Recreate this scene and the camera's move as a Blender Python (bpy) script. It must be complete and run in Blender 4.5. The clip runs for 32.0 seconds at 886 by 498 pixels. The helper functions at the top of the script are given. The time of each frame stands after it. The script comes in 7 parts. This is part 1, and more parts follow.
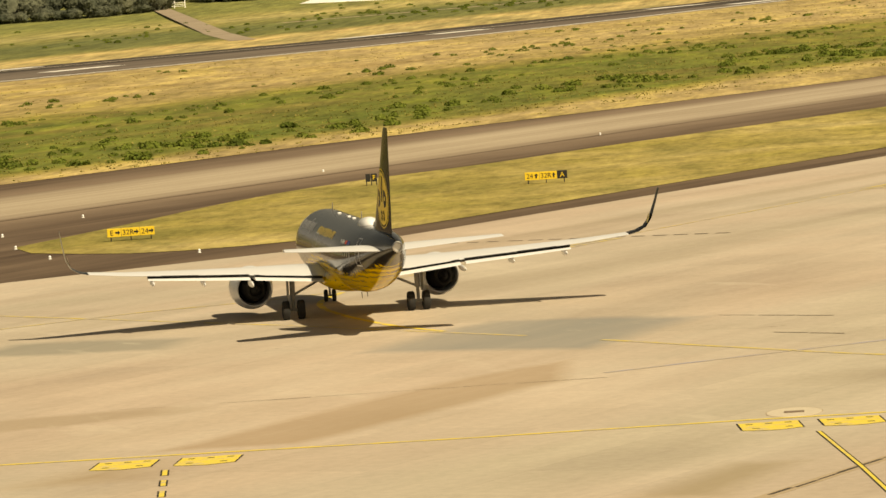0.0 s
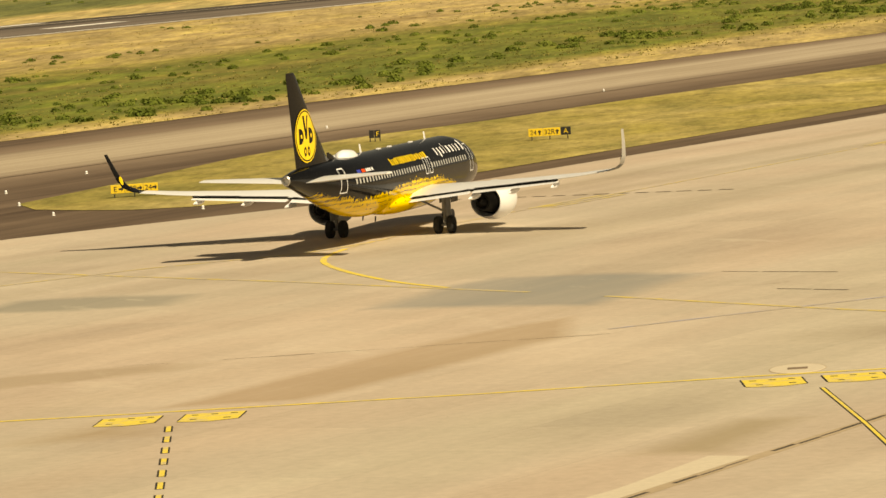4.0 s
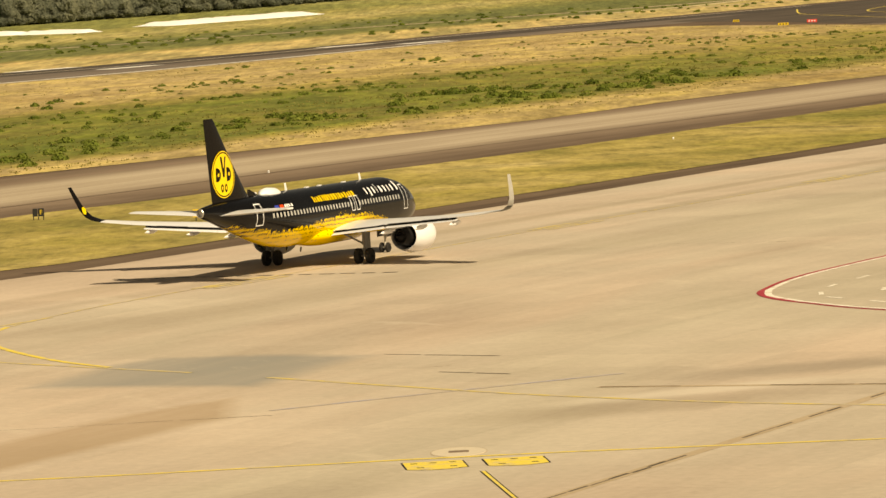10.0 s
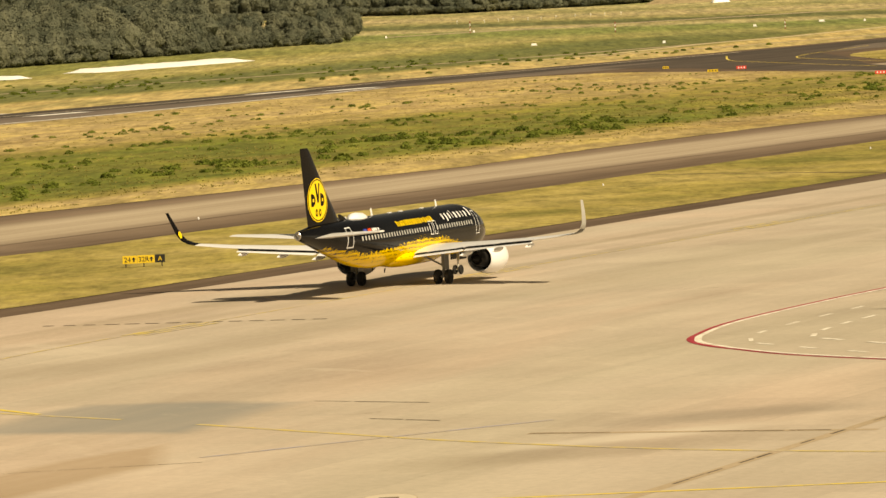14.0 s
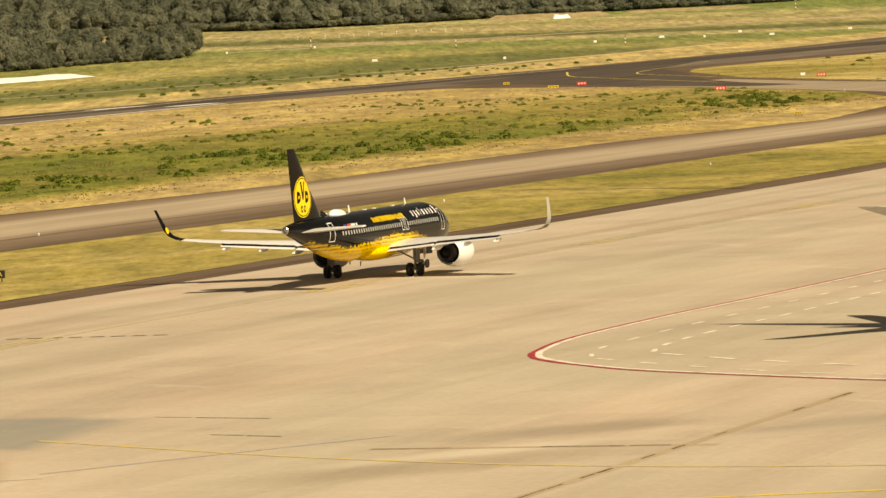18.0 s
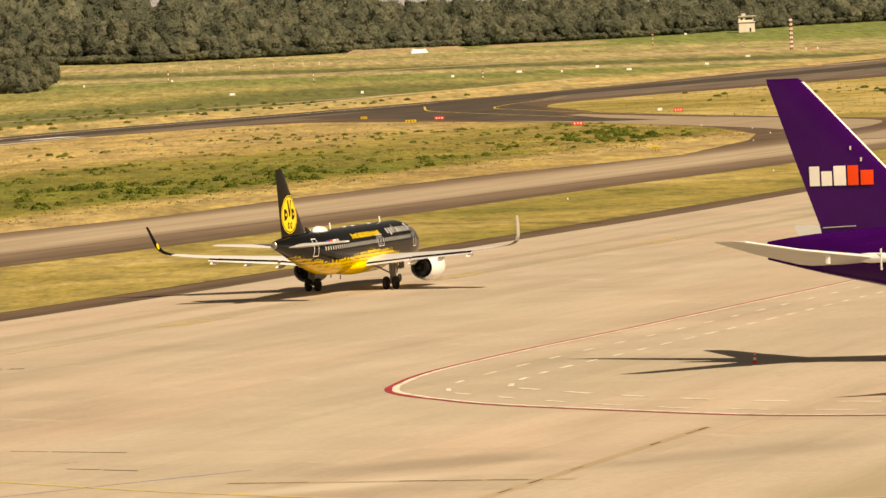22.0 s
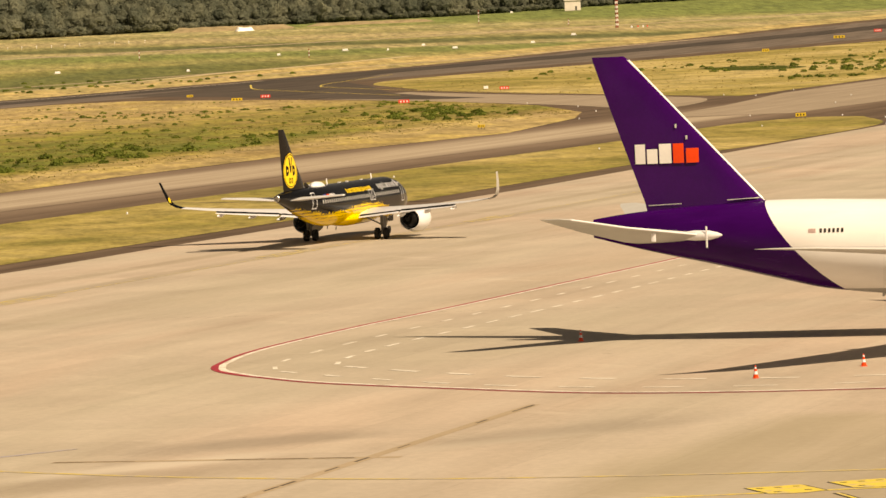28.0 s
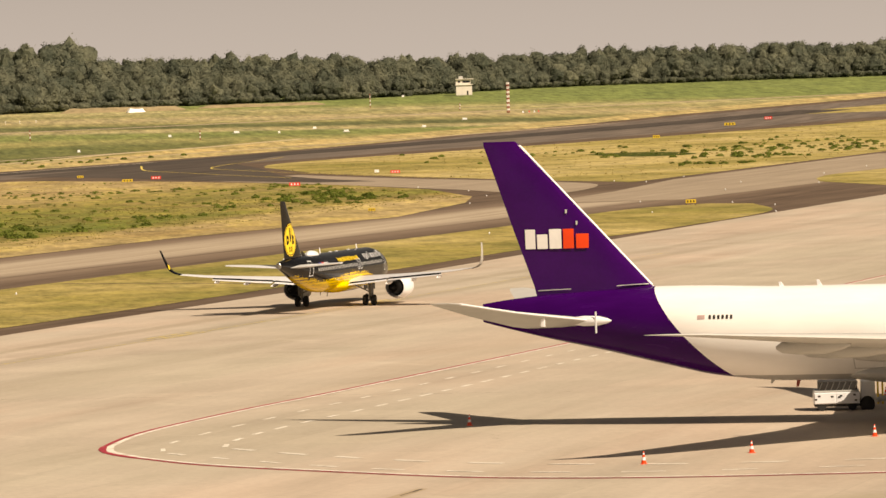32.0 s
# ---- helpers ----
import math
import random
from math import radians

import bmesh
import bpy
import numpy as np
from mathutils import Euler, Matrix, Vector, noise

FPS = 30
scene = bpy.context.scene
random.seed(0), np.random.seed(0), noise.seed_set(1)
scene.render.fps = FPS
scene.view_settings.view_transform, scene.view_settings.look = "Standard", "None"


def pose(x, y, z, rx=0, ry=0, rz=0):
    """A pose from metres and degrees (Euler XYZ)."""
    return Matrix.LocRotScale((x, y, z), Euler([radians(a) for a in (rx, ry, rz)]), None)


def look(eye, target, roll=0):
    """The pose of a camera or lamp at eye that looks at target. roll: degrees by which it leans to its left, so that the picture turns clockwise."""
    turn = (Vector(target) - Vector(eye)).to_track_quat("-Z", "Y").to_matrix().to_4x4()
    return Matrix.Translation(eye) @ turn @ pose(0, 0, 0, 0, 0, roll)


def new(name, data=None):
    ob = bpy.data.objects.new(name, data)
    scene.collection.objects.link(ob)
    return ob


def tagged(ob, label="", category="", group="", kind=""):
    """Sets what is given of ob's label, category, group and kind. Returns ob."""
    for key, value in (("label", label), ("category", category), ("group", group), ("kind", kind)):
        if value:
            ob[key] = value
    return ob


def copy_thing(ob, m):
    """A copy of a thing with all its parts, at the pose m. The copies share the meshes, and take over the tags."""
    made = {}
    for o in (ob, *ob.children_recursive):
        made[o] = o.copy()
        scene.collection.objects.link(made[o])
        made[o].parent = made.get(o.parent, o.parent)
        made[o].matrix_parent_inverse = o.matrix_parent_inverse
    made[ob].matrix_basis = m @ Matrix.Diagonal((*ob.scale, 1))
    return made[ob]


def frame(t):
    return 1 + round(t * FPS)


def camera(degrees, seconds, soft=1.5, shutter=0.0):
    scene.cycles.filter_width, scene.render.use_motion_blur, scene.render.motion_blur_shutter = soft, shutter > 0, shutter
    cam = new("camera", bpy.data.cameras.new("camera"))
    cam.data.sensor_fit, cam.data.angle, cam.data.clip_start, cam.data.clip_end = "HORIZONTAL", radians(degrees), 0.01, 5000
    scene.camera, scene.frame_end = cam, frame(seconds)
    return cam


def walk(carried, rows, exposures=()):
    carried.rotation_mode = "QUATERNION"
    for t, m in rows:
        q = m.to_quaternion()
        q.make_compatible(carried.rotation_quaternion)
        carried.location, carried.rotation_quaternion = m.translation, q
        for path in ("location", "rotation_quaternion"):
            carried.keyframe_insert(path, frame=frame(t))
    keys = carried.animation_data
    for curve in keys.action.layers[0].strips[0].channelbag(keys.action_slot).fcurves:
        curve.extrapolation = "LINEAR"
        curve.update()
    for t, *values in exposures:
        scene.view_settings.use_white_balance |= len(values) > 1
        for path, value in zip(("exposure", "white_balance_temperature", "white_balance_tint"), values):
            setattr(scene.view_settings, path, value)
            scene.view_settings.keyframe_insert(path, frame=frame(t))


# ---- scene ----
# ---------- camera: fixed on a terrace, panned and tilted ----------
cam = camera(10.923, 32.0, soft=1.5)
EYE = (0.0, 0.0, 21.11)
CAMERA_ROWS = [
    (0.0, -5.0046, 3.5862, -3.767),
    (0.5, -5.0959, 3.5898, -3.694),
    (1.0, -5.3156, 3.6245, -3.663),
    (1.5, -5.6785, 3.8009, -3.677),
    (2.0, -5.8466, 3.8971, -3.691),
    (2.5, -5.6903, 3.9309, -3.713),
    (4.5, -4.9325, 4.1541, -3.692),
    (5.0, -4.7017, 4.0665, -3.531),
    (5.5, -4.0977, 3.6983, -3.384),
    (6.0, -3.8473, 3.6401, -3.348),
    (6.5, -3.3947, 3.5410, -3.259),
    (7.0, -3.0685, 3.3873, -3.159),
    (7.5, -2.8229, 3.1104, -3.066),
    (8.0, -2.5951, 2.8892, -3.018),
    (8.5, -2.3081, 2.8477, -2.947),
    (9.0, -1.8026, 3.0909, -2.872),
    (9.5, -1.3262, 3.1553, -2.834),
    (10.0, -0.8642, 3.3532, -2.792),
    (10.5, -0.4707, 3.4195, -2.802),
    (11.0, -0.1369, 3.4229, -2.804),
    (11.5, -0.2877, 3.4232, -2.744),
    (12.0, -0.3082, 3.4281, -2.672),
    (12.5, -0.1787, 3.2945, -2.624),
    (13.0, -0.0000, 2.9420, -2.645),
    (13.5, -0.0498, 2.8218, -2.700),
    (14.0, 0.0287, 2.8196, -2.780),
    (14.5, 0.1993, 2.8238, -2.783),
    (15.0, 0.6556, 2.8845, -2.761),
    (15.5, 1.0045, 3.0629, -2.762),
    (17.5, 1.7551, 2.8007, -2.797),
    (18.0, 2.0051, 2.7187, -2.726),
    (18.5, 2.2599, 2.5323, -2.644),
    (19.0, 2.4511, 2.3601, -2.510),
    (19.5, 2.5963, 2.3383, -2.457),
    (20.0, 2.7535, 2.3136, -2.479),
    (20.5, 2.9717, 2.2827, -2.473),
    (21.0, 3.2844, 2.2801, -2.412),
    (21.5, 3.5697, 2.3281, -2.462),
    (22.0, 3.7892, 2.3753, -2.533),
    (22.5, 3.9320, 2.3887, -2.390),
    (23.0, 3.9774, 2.3699, -2.297),
    (23.5, 3.9541, 2.3635, -2.243),
    (24.0, 3.9900, 2.3379, -2.293),
    (24.5, 4.1586, 2.3387, -2.363),
    (26.5, 4.9851, 2.4721, -2.351),
    (27.0, 5.2277, 2.4706, -2.392),
    (27.5, 5.5756, 2.5250, -2.484),
    (28.0, 5.9242, 2.7389, -2.519),
    (28.5, 6.2328, 2.9099, -2.512),
    (29.0, 6.6569, 2.8738, -2.427),
    (29.5, 6.9239, 2.7136, -2.299),
    (30.0, 7.1268, 2.5524, -2.191),
    (30.5, 7.2296, 2.4125, -2.106),
    (31.0, 7.3066, 2.1469, -1.971),
    (31.5, 7.2356, 1.9031, -1.890),
    (32.0, 7.3274, 1.7578, -1.942),
]


def aim(az, dip, roll):
    a, d = radians(az), radians(dip)
    way = Vector((math.sin(a) * math.cos(d), math.cos(a) * math.cos(d), -math.sin(d)))
    return look(EYE, Vector(EYE) + way * 100.0, roll)


walk(cam, [(t, aim(a, d, r)) for t, a, d, r in CAMERA_ROWS], [(0.0, 0.18, 9150, 3.5), (3.0, 0.14, 9350, 3.5), (8.5, 0.13, 9450, 3.5), (11.0, 0.14, 9250, 7.5), (15.0, 0.14, 9250, 5.5), (19.0, 0.18, 9250, 8.5), (21.0, 0.20, 9250, 13.5), (30.0, 0.17, 8950, 14.5), (32.0, 0.22, 8050, 14.5)])
# rows of the taxiing jet: seconds, x, y under its main wheels, heading in degrees clockwise from +y
JET_ROWS = [
    (0.0, -29.66, 276.54, -13.42),
    (0.5, -30.48, 279.92, -10.18),
    (1.0, -31.17, 283.38, -6.86),
    (1.5, -31.61, 286.97, -3.39),
    (2.0, -31.82, 290.60, 0.12),
    (2.5, -31.81, 294.15, 3.53),
    (4.5, -29.73, 309.95, 15.41),
    (5.0, -28.66, 313.80, 17.51),
    (5.5, -27.46, 317.50, 19.22),
    (6.0, -26.05, 321.13, 20.58),
    (6.5, -24.65, 324.66, 21.32),
    (7.0, -23.09, 327.99, 21.83),
    (7.5, -21.72, 331.13, 22.02),
    (8.0, -20.18, 334.19, 22.03),
    (8.5, -18.76, 337.28, 21.99),
    (9.0, -17.36, 340.40, 21.96),
    (9.5, -16.05, 343.51, 22.01),
    (10.0, -14.61, 346.64, 21.99),
    (10.5, -13.26, 349.75, 22.04),
    (11.0, -11.84, 352.89, 22.13),
    (11.5, -10.50, 356.01, 22.16),
    (12.0, -9.04, 359.17, 22.13),
    (12.5, -7.68, 362.38, 22.14),
    (13.0, -6.23, 365.57, 22.16),
    (13.5, -4.85, 368.73, 22.14),
    (14.0, -3.40, 371.92, 22.11),
    (14.5, -2.09, 375.14, 22.06),
    (15.0, -0.63, 378.45, 21.97),
    (15.5, 0.73, 381.81, 21.99),
    (17.5, 6.46, 394.41, 22.13),
    (18.0, 7.89, 397.85, 22.06),
    (18.5, 9.32, 401.25, 21.99),
    (19.0, 10.84, 404.59, 22.06),
    (19.5, 12.26, 407.87, 22.10),
    (20.0, 13.72, 411.11, 22.15),
    (20.5, 15.14, 414.39, 22.22),
    (21.0, 16.64, 417.72, 22.17),
    (21.5, 18.08, 421.09, 22.20),
    (22.0, 19.61, 424.50, 22.37),
    (22.5, 21.05, 427.95, 22.67),
    (23.0, 22.59, 431.39, 22.97),
    (23.5, 24.09, 434.78, 23.22),
    (24.0, 25.70, 438.10, 23.46),
    (24.5, 27.24, 441.40, 23.64),
    (26.5, 33.63, 454.93, 24.04),
    (27.0, 35.32, 458.53, 24.10),
    (27.5, 36.91, 462.09, 24.16),
    (28.0, 38.59, 465.60, 24.12),
    (28.5, 40.22, 469.05, 24.04),
    (29.0, 41.92, 472.52, 23.85),
    (29.5, 43.53, 476.05, 23.60),
    (30.0, 45.21, 479.63, 23.41),
    (30.5, 46.82, 483.28, 23.26),
    (31.0, 48.48, 487.01, 23.15),
    (31.5, 50.10, 490.77, 23.05),
    (32.0, 51.80, 494.52, 22.89),
]

# ---------- world and sun ----------
SUN_AZ, SUN_EL = 140.5, 43.5          # degrees clockwise from +y, degrees above the horizon
world = bpy.data.worlds.new("sky")
scene.world = world
world.use_nodes = True
wn = world.node_tree.nodes
sky = wn.new("ShaderNodeTexSky")
sky.sky_type, sky.sun_disc = "NISHITA", False
sky.sun_elevation, sky.sun_rotation = radians(SUN_EL), radians(SUN_AZ)
sky.air_density, sky.dust_density, sky.ozone_density = 1.0, 3.0, 1.0
wn["Background"].inputs["Strength"].default_value = 0.028
haze = wn.new("ShaderNodeMix")         # a summer haze over the whole sky
haze.data_type = "RGBA"
haze.inputs[7].default_value = (17.2, 16.4, 16.2, 1)
wc = wn.new("ShaderNodeTexCoord")
ws = wn.new("ShaderNodeSeparateXYZ")
wr = wn.new("ShaderNodeValToRGB")      # thick at the horizon, thin overhead
wr.color_ramp.elements[0].color, wr.color_ramp.elements[1].color = (0.9, 0.9, 0.9, 1), (0.05, 0.05, 0.05, 1)
wr.color_ramp.elements[1].position = 0.45
mid = wr.color_ramp.elements.new(0.10)
mid.color = (0.27, 0.27, 0.27, 1)
wr.color_ramp.interpolation = "EASE"
world.node_tree.links.new(wc.outputs["Generated"], ws.inputs[0])
world.node_tree.links.new(ws.outputs[2], wr.inputs[0])
world.node_tree.links.new(wr.outputs[0], haze.inputs[0])
dust = wn.new("ShaderNodeMix")         # warm dust in the air
dust.data_type, dust.blend_type = "RGBA", "MULTIPLY"
dust.inputs[0].default_value, dust.inputs[7].default_value = 1.0, (1.0, 0.89, 0.73, 1)
world.node_tree.links.new(sky.outputs["Color"], dust.inputs[6])
world.node_tree.links.new(dust.outputs[2], haze.inputs[6])
world.node_tree.links.new(haze.outputs[2], wn["Background"].inputs["Color"])
sun = new("sun", bpy.data.lights.new("sun", "SUN"))
sun.data.energy, sun.data.angle, sun.data.color = 5.0, radians(0.6), (1.0, 0.93, 0.82)
sa, se = radians(SUN_AZ), radians(SUN_EL)
sun.matrix_world = look((math.sin(sa) * math.cos(se) * 500, math.cos(sa) * math.cos(se) * 500, math.sin(se) * 500), (0, 0, 0))

# ---------- materials ----------
class Net:
    """A small helper that strings shader nodes together."""

    def __init__(self, name):
        self.mat = bpy.data.materials.new(name)
        self.mat.use_nodes = True
        self.tree = self.mat.node_tree
        self.bsdf = self.tree.nodes["Principled BSDF"]

    def node(self, kind, **sockets):
        n = self.tree.nodes.new("ShaderNode" + kind)
        for key, value in sockets.items():
            self.put(n.inputs[key.replace("_", " ")], value)
        return n

    def put(self, socket, value):
        if isinstance(value, bpy.types.NodeSocket):
            self.tree.links.new(value, socket)
        else:
            socket.default_value = value

    def coords(self, which="Object", scale=(1, 1, 1), turn=0.0):
        c = self.tree.nodes.new("ShaderNodeTexCoord")
        out = c.outputs[which]
        for key, value in (("Rotation", (0, 0, turn)), ("Scale", scale)):
            m = self.tree.nodes.new("ShaderNodeMapping")
            m.inputs[key].default_value = value
            self.tree.links.new(out, m.inputs["Vector"])
            out = m.outputs["Vector"]
        return out

    def noise(self, vector, scale, detail=4.0, rough=0.55, dist=0.0):
        n = self.tree.nodes.new("ShaderNodeTexNoise")
        self.put(n.inputs["Vector"], vector)
        n.inputs["Scale"].default_value, n.inputs["Detail"].default_value = scale, detail
        n.inputs["Roughness"].default_value, n.inputs["Distortion"].default_value = rough, dist
        return n.outputs["Fac"]

    def ramp(self, fac, stops):
        n = self.tree.nodes.new("ShaderNodeValToRGB")
        self.put(n.inputs["Fac"], fac)
        while len(n.color_ramp.elements) < len(stops):
            n.color_ramp.elements.new(0.5)
        for e, (at, col) in zip(n.color_ramp.elements, stops):
            e.position = at
            e.color = (*col, 1) if isinstance(col, tuple) else (col, col, col, 1)
        return n.outputs["Color"]

    def mix(self, fac, a, b, how="MIX"):
        n = self.tree.nodes.new("ShaderNodeMix")
        n.data_type, n.blend_type = "RGBA", how
        self.put(n.inputs[0], fac)
        for sock, val in ((n.inputs[6], a), (n.inputs[7], b)):
            self.put(sock, (*val, 1) if isinstance(val, tuple) else val)
        return n.outputs[2]

    def math(self, op, a, b=0.0, clamp=False):
        n = self.tree.nodes.new("ShaderNodeMath")
        n.operation, n.use_clamp = op, clamp
        self.put(n.inputs[0], a)
        self.put(n.inputs[1], b)
        return n.outputs[0]

    def split(self, vector):
        n = self.tree.nodes.new("ShaderNodeSeparateXYZ")
        self.put(n.inputs[0], vector)
        return n.outputs

    def bump(self, height, strength=0.3, dist=0.02):
        n = self.tree.nodes.new("ShaderNodeBump")
        n.inputs["Strength"].default_value, n.inputs["Distance"].default_value = strength, dist
        self.put(n.inputs["Height"], height)
        self.put(self.bsdf.inputs["Normal"], n.outputs["Normal"])

    def done(self, color, rough=0.6, metal=0.0, coat=0.0, spec=0.5):
        self.put(self.bsdf.inputs["Base Color"], (*color, 1) if isinstance(color, tuple) else color)
        self.put(self.bsdf.inputs["Roughness"], rough)
        self.put(self.bsdf.inputs["Metallic"], metal)
        self.bsdf.inputs["Coat Weight"].default_value = coat
        self.bsdf.inputs["Coat Roughness"].default_value = 0.08
        self.bsdf.inputs["Specular IOR Level"].default_value = spec
        return self.mat


def plain(name, color, rough=0.5, metal=0.0, coat=0.0, vary=0.12, scale=3.0, spec=0.4):
    """A paint or metal with soft blotches and fine grain."""
    n = Net(name)
    v = n.coords()
    a = n.noise(v, scale, 5)
    b = n.noise(v, scale * 14, 3)
    f = n.math("ADD", n.math("MULTIPLY", a, 0.7), n.math("MULTIPLY", b, 0.3))
    lo = tuple(c * (1 - vary) for c in color)
    hi = tuple(min(1.0, c * (1 + vary)) for c in color)
    return n.done(n.ramp(f, [(0.3, lo), (0.7, hi)]), n.math("ADD", rough - 0.06, n.math("MULTIPLY", b, 0.12)), metal, coat, spec)


def worn(name, color, bare, scale=0.7):
    """Road paint that has gone in patches down to the concrete."""
    n = Net(name)
    v = n.coords()
    gone = n.noise(v, scale, 6, 0.68)
    grain = n.noise(v, 9.0, 3)
    paint = n.ramp(grain, [(0.3, tuple(c * 0.86 for c in color)), (0.7, tuple(min(1.0, c * 1.08) for c in color))])
    return n.done(n.mix(n.ramp(gone, [(0.36 + bare * 0.2, 0.95), (0.56 + bare * 0.2, 0.0)]), paint, (0.45, 0.385, 0.305)), 0.78, spec=0.3)


ROAD = radians(24.5)                   # runway, taxiway and apron edge run this way, clockwise from +y
ALONG = Vector((math.sin(ROAD), math.cos(ROAD), 0))


def concrete_material():
    """Sun-bleached apron concrete: streaks along the traffic, stains, bay-to-bay tone and fine grain."""
    n = Net("apron_concrete")
    v = n.coords("Object")
    turned = n.coords("Object", turn=ROAD)           # x across the traffic, y along it
    big = n.noise(n.coords("Object", (0.03, 0.03, 1)), 1.0, 4, 0.6)
    streak = n.noise(n.coords("Object", (0.20, 0.018, 1), ROAD), 1.0, 6, 0.62, 0.4)
    bay = n.tree.nodes.new("ShaderNodeTexBrick")
    n.put(bay.inputs["Vector"], turned)
    bay.offset = 0.0
    bay.inputs["Color1"].default_value, bay.inputs["Color2"].default_value = (0.46, 0.46, 0.46, 1), (0.54, 0.54, 0.54, 1)
    bay.inputs["Mortar"].default_value = (0.40, 0.40, 0.40, 1)
    bay.inputs["Scale"].default_value = 1.0
    bay.inputs["Mortar Size"].default_value, bay.inputs["Brick Width"].default_value, bay.inputs["Row Height"].default_value = 0.035, 7.5, 7.5
    fine = n.noise(v, 1.8, 6, 0.7)
    tone = n.math("ADD", n.math("MULTIPLY", streak, 0.55), n.math("MULTIPLY", big, 0.45))
    col = n.ramp(tone, [(0.30, (0.37, 0.31, 0.25)), (0.46, (0.445, 0.38, 0.308)), (0.62, (0.51, 0.44, 0.362))])
    hue = n.noise(n.coords("Object", (0.045, 0.012, 1), ROAD), 1.0, 3, 0.5, 0.6)
    col = n.mix(0.33, col, n.ramp(hue, [(0.36, (0.575, 0.485, 0.455)), (0.5, (0.505, 0.5, 0.49)), (0.64, (0.44, 0.475, 0.44))]), "OVERLAY")
    wear = n.noise(n.coords("Object", (0.09, 0.0045, 1), ROAD), 1.0, 4, 0.6, 0.3)
    col = n.mix(n.ramp(wear, [(0.54, 0.0), (0.68, 0.20)]), col, (0.33, 0.26, 0.18))
    col = n.mix(0.55, col, bay.outputs["Color"], "OVERLAY")
    col = n.mix(0.22, col, n.ramp(fine, [(0.3, 0.3), (0.7, 0.7)]), "OVERLAY")
    # old repairs and worn wedges with soft, ragged outlines
    rag = n.noise(n.coords("Object", (0.16, 0.10, 1)), 1.0, 5, 0.65)
    for cx, cy, turn, rx, ry, soft, tint, amount in ((-40, 219.5, 0.45, 8.5, 2.6, 0.5, (0.33, 0.255, 0.175), 0.6),
                                                     (15, 239, 0.45, 6.5, 2.6, 0.9, (0.19, 0.165, 0.13), 0.45), (9, 229, 0.5, 7.0, 1.6, 0.9, (0.60, 0.54, 0.45), 0.6), (26, 232, 0.5, 6.0, 1.2, 0.9, (0.58, 0.51, 0.42), 0.5), (30, 236, 0.5, 9.0, 3.0, 0.9, (0.22, 0.19, 0.15), 0.4), (6, 222, 0.4, 9, 3, 0.9, (0.25, 0.2, 0.14), 0.4),
                                                     (-30, 290, 0.9, 26, 3.0, 0.9, (0.26, 0.2, 0.14), 0.22), (-6, 330, 1.13, 60, 3.5, 0.9, (0.25, 0.2, 0.14), 0.22), (52, 505.5, 1.13, 190, 1.3, 0.9, (0.28, 0.235, 0.165), 0.42), (50, 484, 1.13, 190, 1.3, 0.9, (0.28, 0.235, 0.165), 0.42)):
        m = n.tree.nodes.new("ShaderNodeMapping")
        m.vector_type = "TEXTURE"
        m.inputs["Location"].default_value, m.inputs["Rotation"].default_value, m.inputs["Scale"].default_value = (cx, cy, 0), (0, 0, turn), (rx, ry, 1)
        n.put(m.inputs["Vector"], v)
        px, py, pz = n.split(m.outputs["Vector"])
        far = n.math("POWER", n.math("ADD", n.math("POWER", n.math("ABSOLUTE", px), 3.0), n.math("POWER", n.math("ABSOLUTE", py), 3.0)), 0.333)
        far = n.math("ADD", far, n.math("MULTIPLY", n.math("SUBTRACT", rag, 0.5), 0.9))
        cover = n.math("MULTIPLY", n.math("DIVIDE", n.math("SUBTRACT", 1.0 + soft * 0.5, far), soft, True), amount)
        col = n.mix(cover, col, tint)
    # repaired and worn bays: straight-sided, with feathered rims
    px, py, pz = n.split(v)
    for poly, soft, tint, amount in ((((-27.6, 248.6), (-23.7, 262), (-20.9, 266.2), (-14.3, 265), (-7.2, 260.3), (-10.6, 250.6), (-13.3, 242.3)), 2.2, (0.255, 0.25, 0.23), 0.92),
                                     (((-32.0, 202.6), (-26.3, 217), (-20.1, 231), (-14.2, 239), (-13.7, 226), (-22.6, 206), (-24.4, 202.8)), 1.4, (0.355, 0.258, 0.168), 0.86),
                                     (((-38.5, 189.0), (-34.0, 200.0), (-28.8, 201.5), (-29.0, 191.5)), 4.0, (0.32, 0.235, 0.14), 0.8),
                                     (((-9.8, 175.5), (-5.6, 187.2), (-1.5, 186.0), (-4.6, 173.6)), 2.0, (0.31, 0.25, 0.16), 0.8),
                                     (((26, 216), (41, 241), (75, 236), (75, 190), (22, 190)), 5.0, (0.33, 0.285, 0.19), 0.62),
                                     (((-52, 261), (-50, 270), (-44.5, 269.6), (-37.2, 266.7), (-38.4, 258.6), (-44, 258.6)), 2.0, (0.26, 0.245, 0.205), 0.9)):
        mid_x, mid_y = sum(a for a, _ in poly) / len(poly), sum(b for _, b in poly) / len(poly)
        deep = None
        for (ax, ay), (bx, by) in zip(poly, poly[1:] + poly[:1]):
            nx, ny = by - ay, ax - bx
            if (mid_x - ax) * nx + (mid_y - ay) * ny < 0:
                nx, ny = -nx, -ny
            size = math.hypot(nx, ny)
            nx, ny = nx / size, ny / size
            d = n.math("SUBTRACT", n.math("ADD", n.math("MULTIPLY", px, nx), n.math("MULTIPLY", py, ny)), ax * nx + ay * ny)
            deep = d if deep is None else n.math("MINIMUM", deep, d)
        deep = n.math("ADD", deep, n.math("MULTIPLY", n.math("SUBTRACT", rag, 0.5), 1.4))
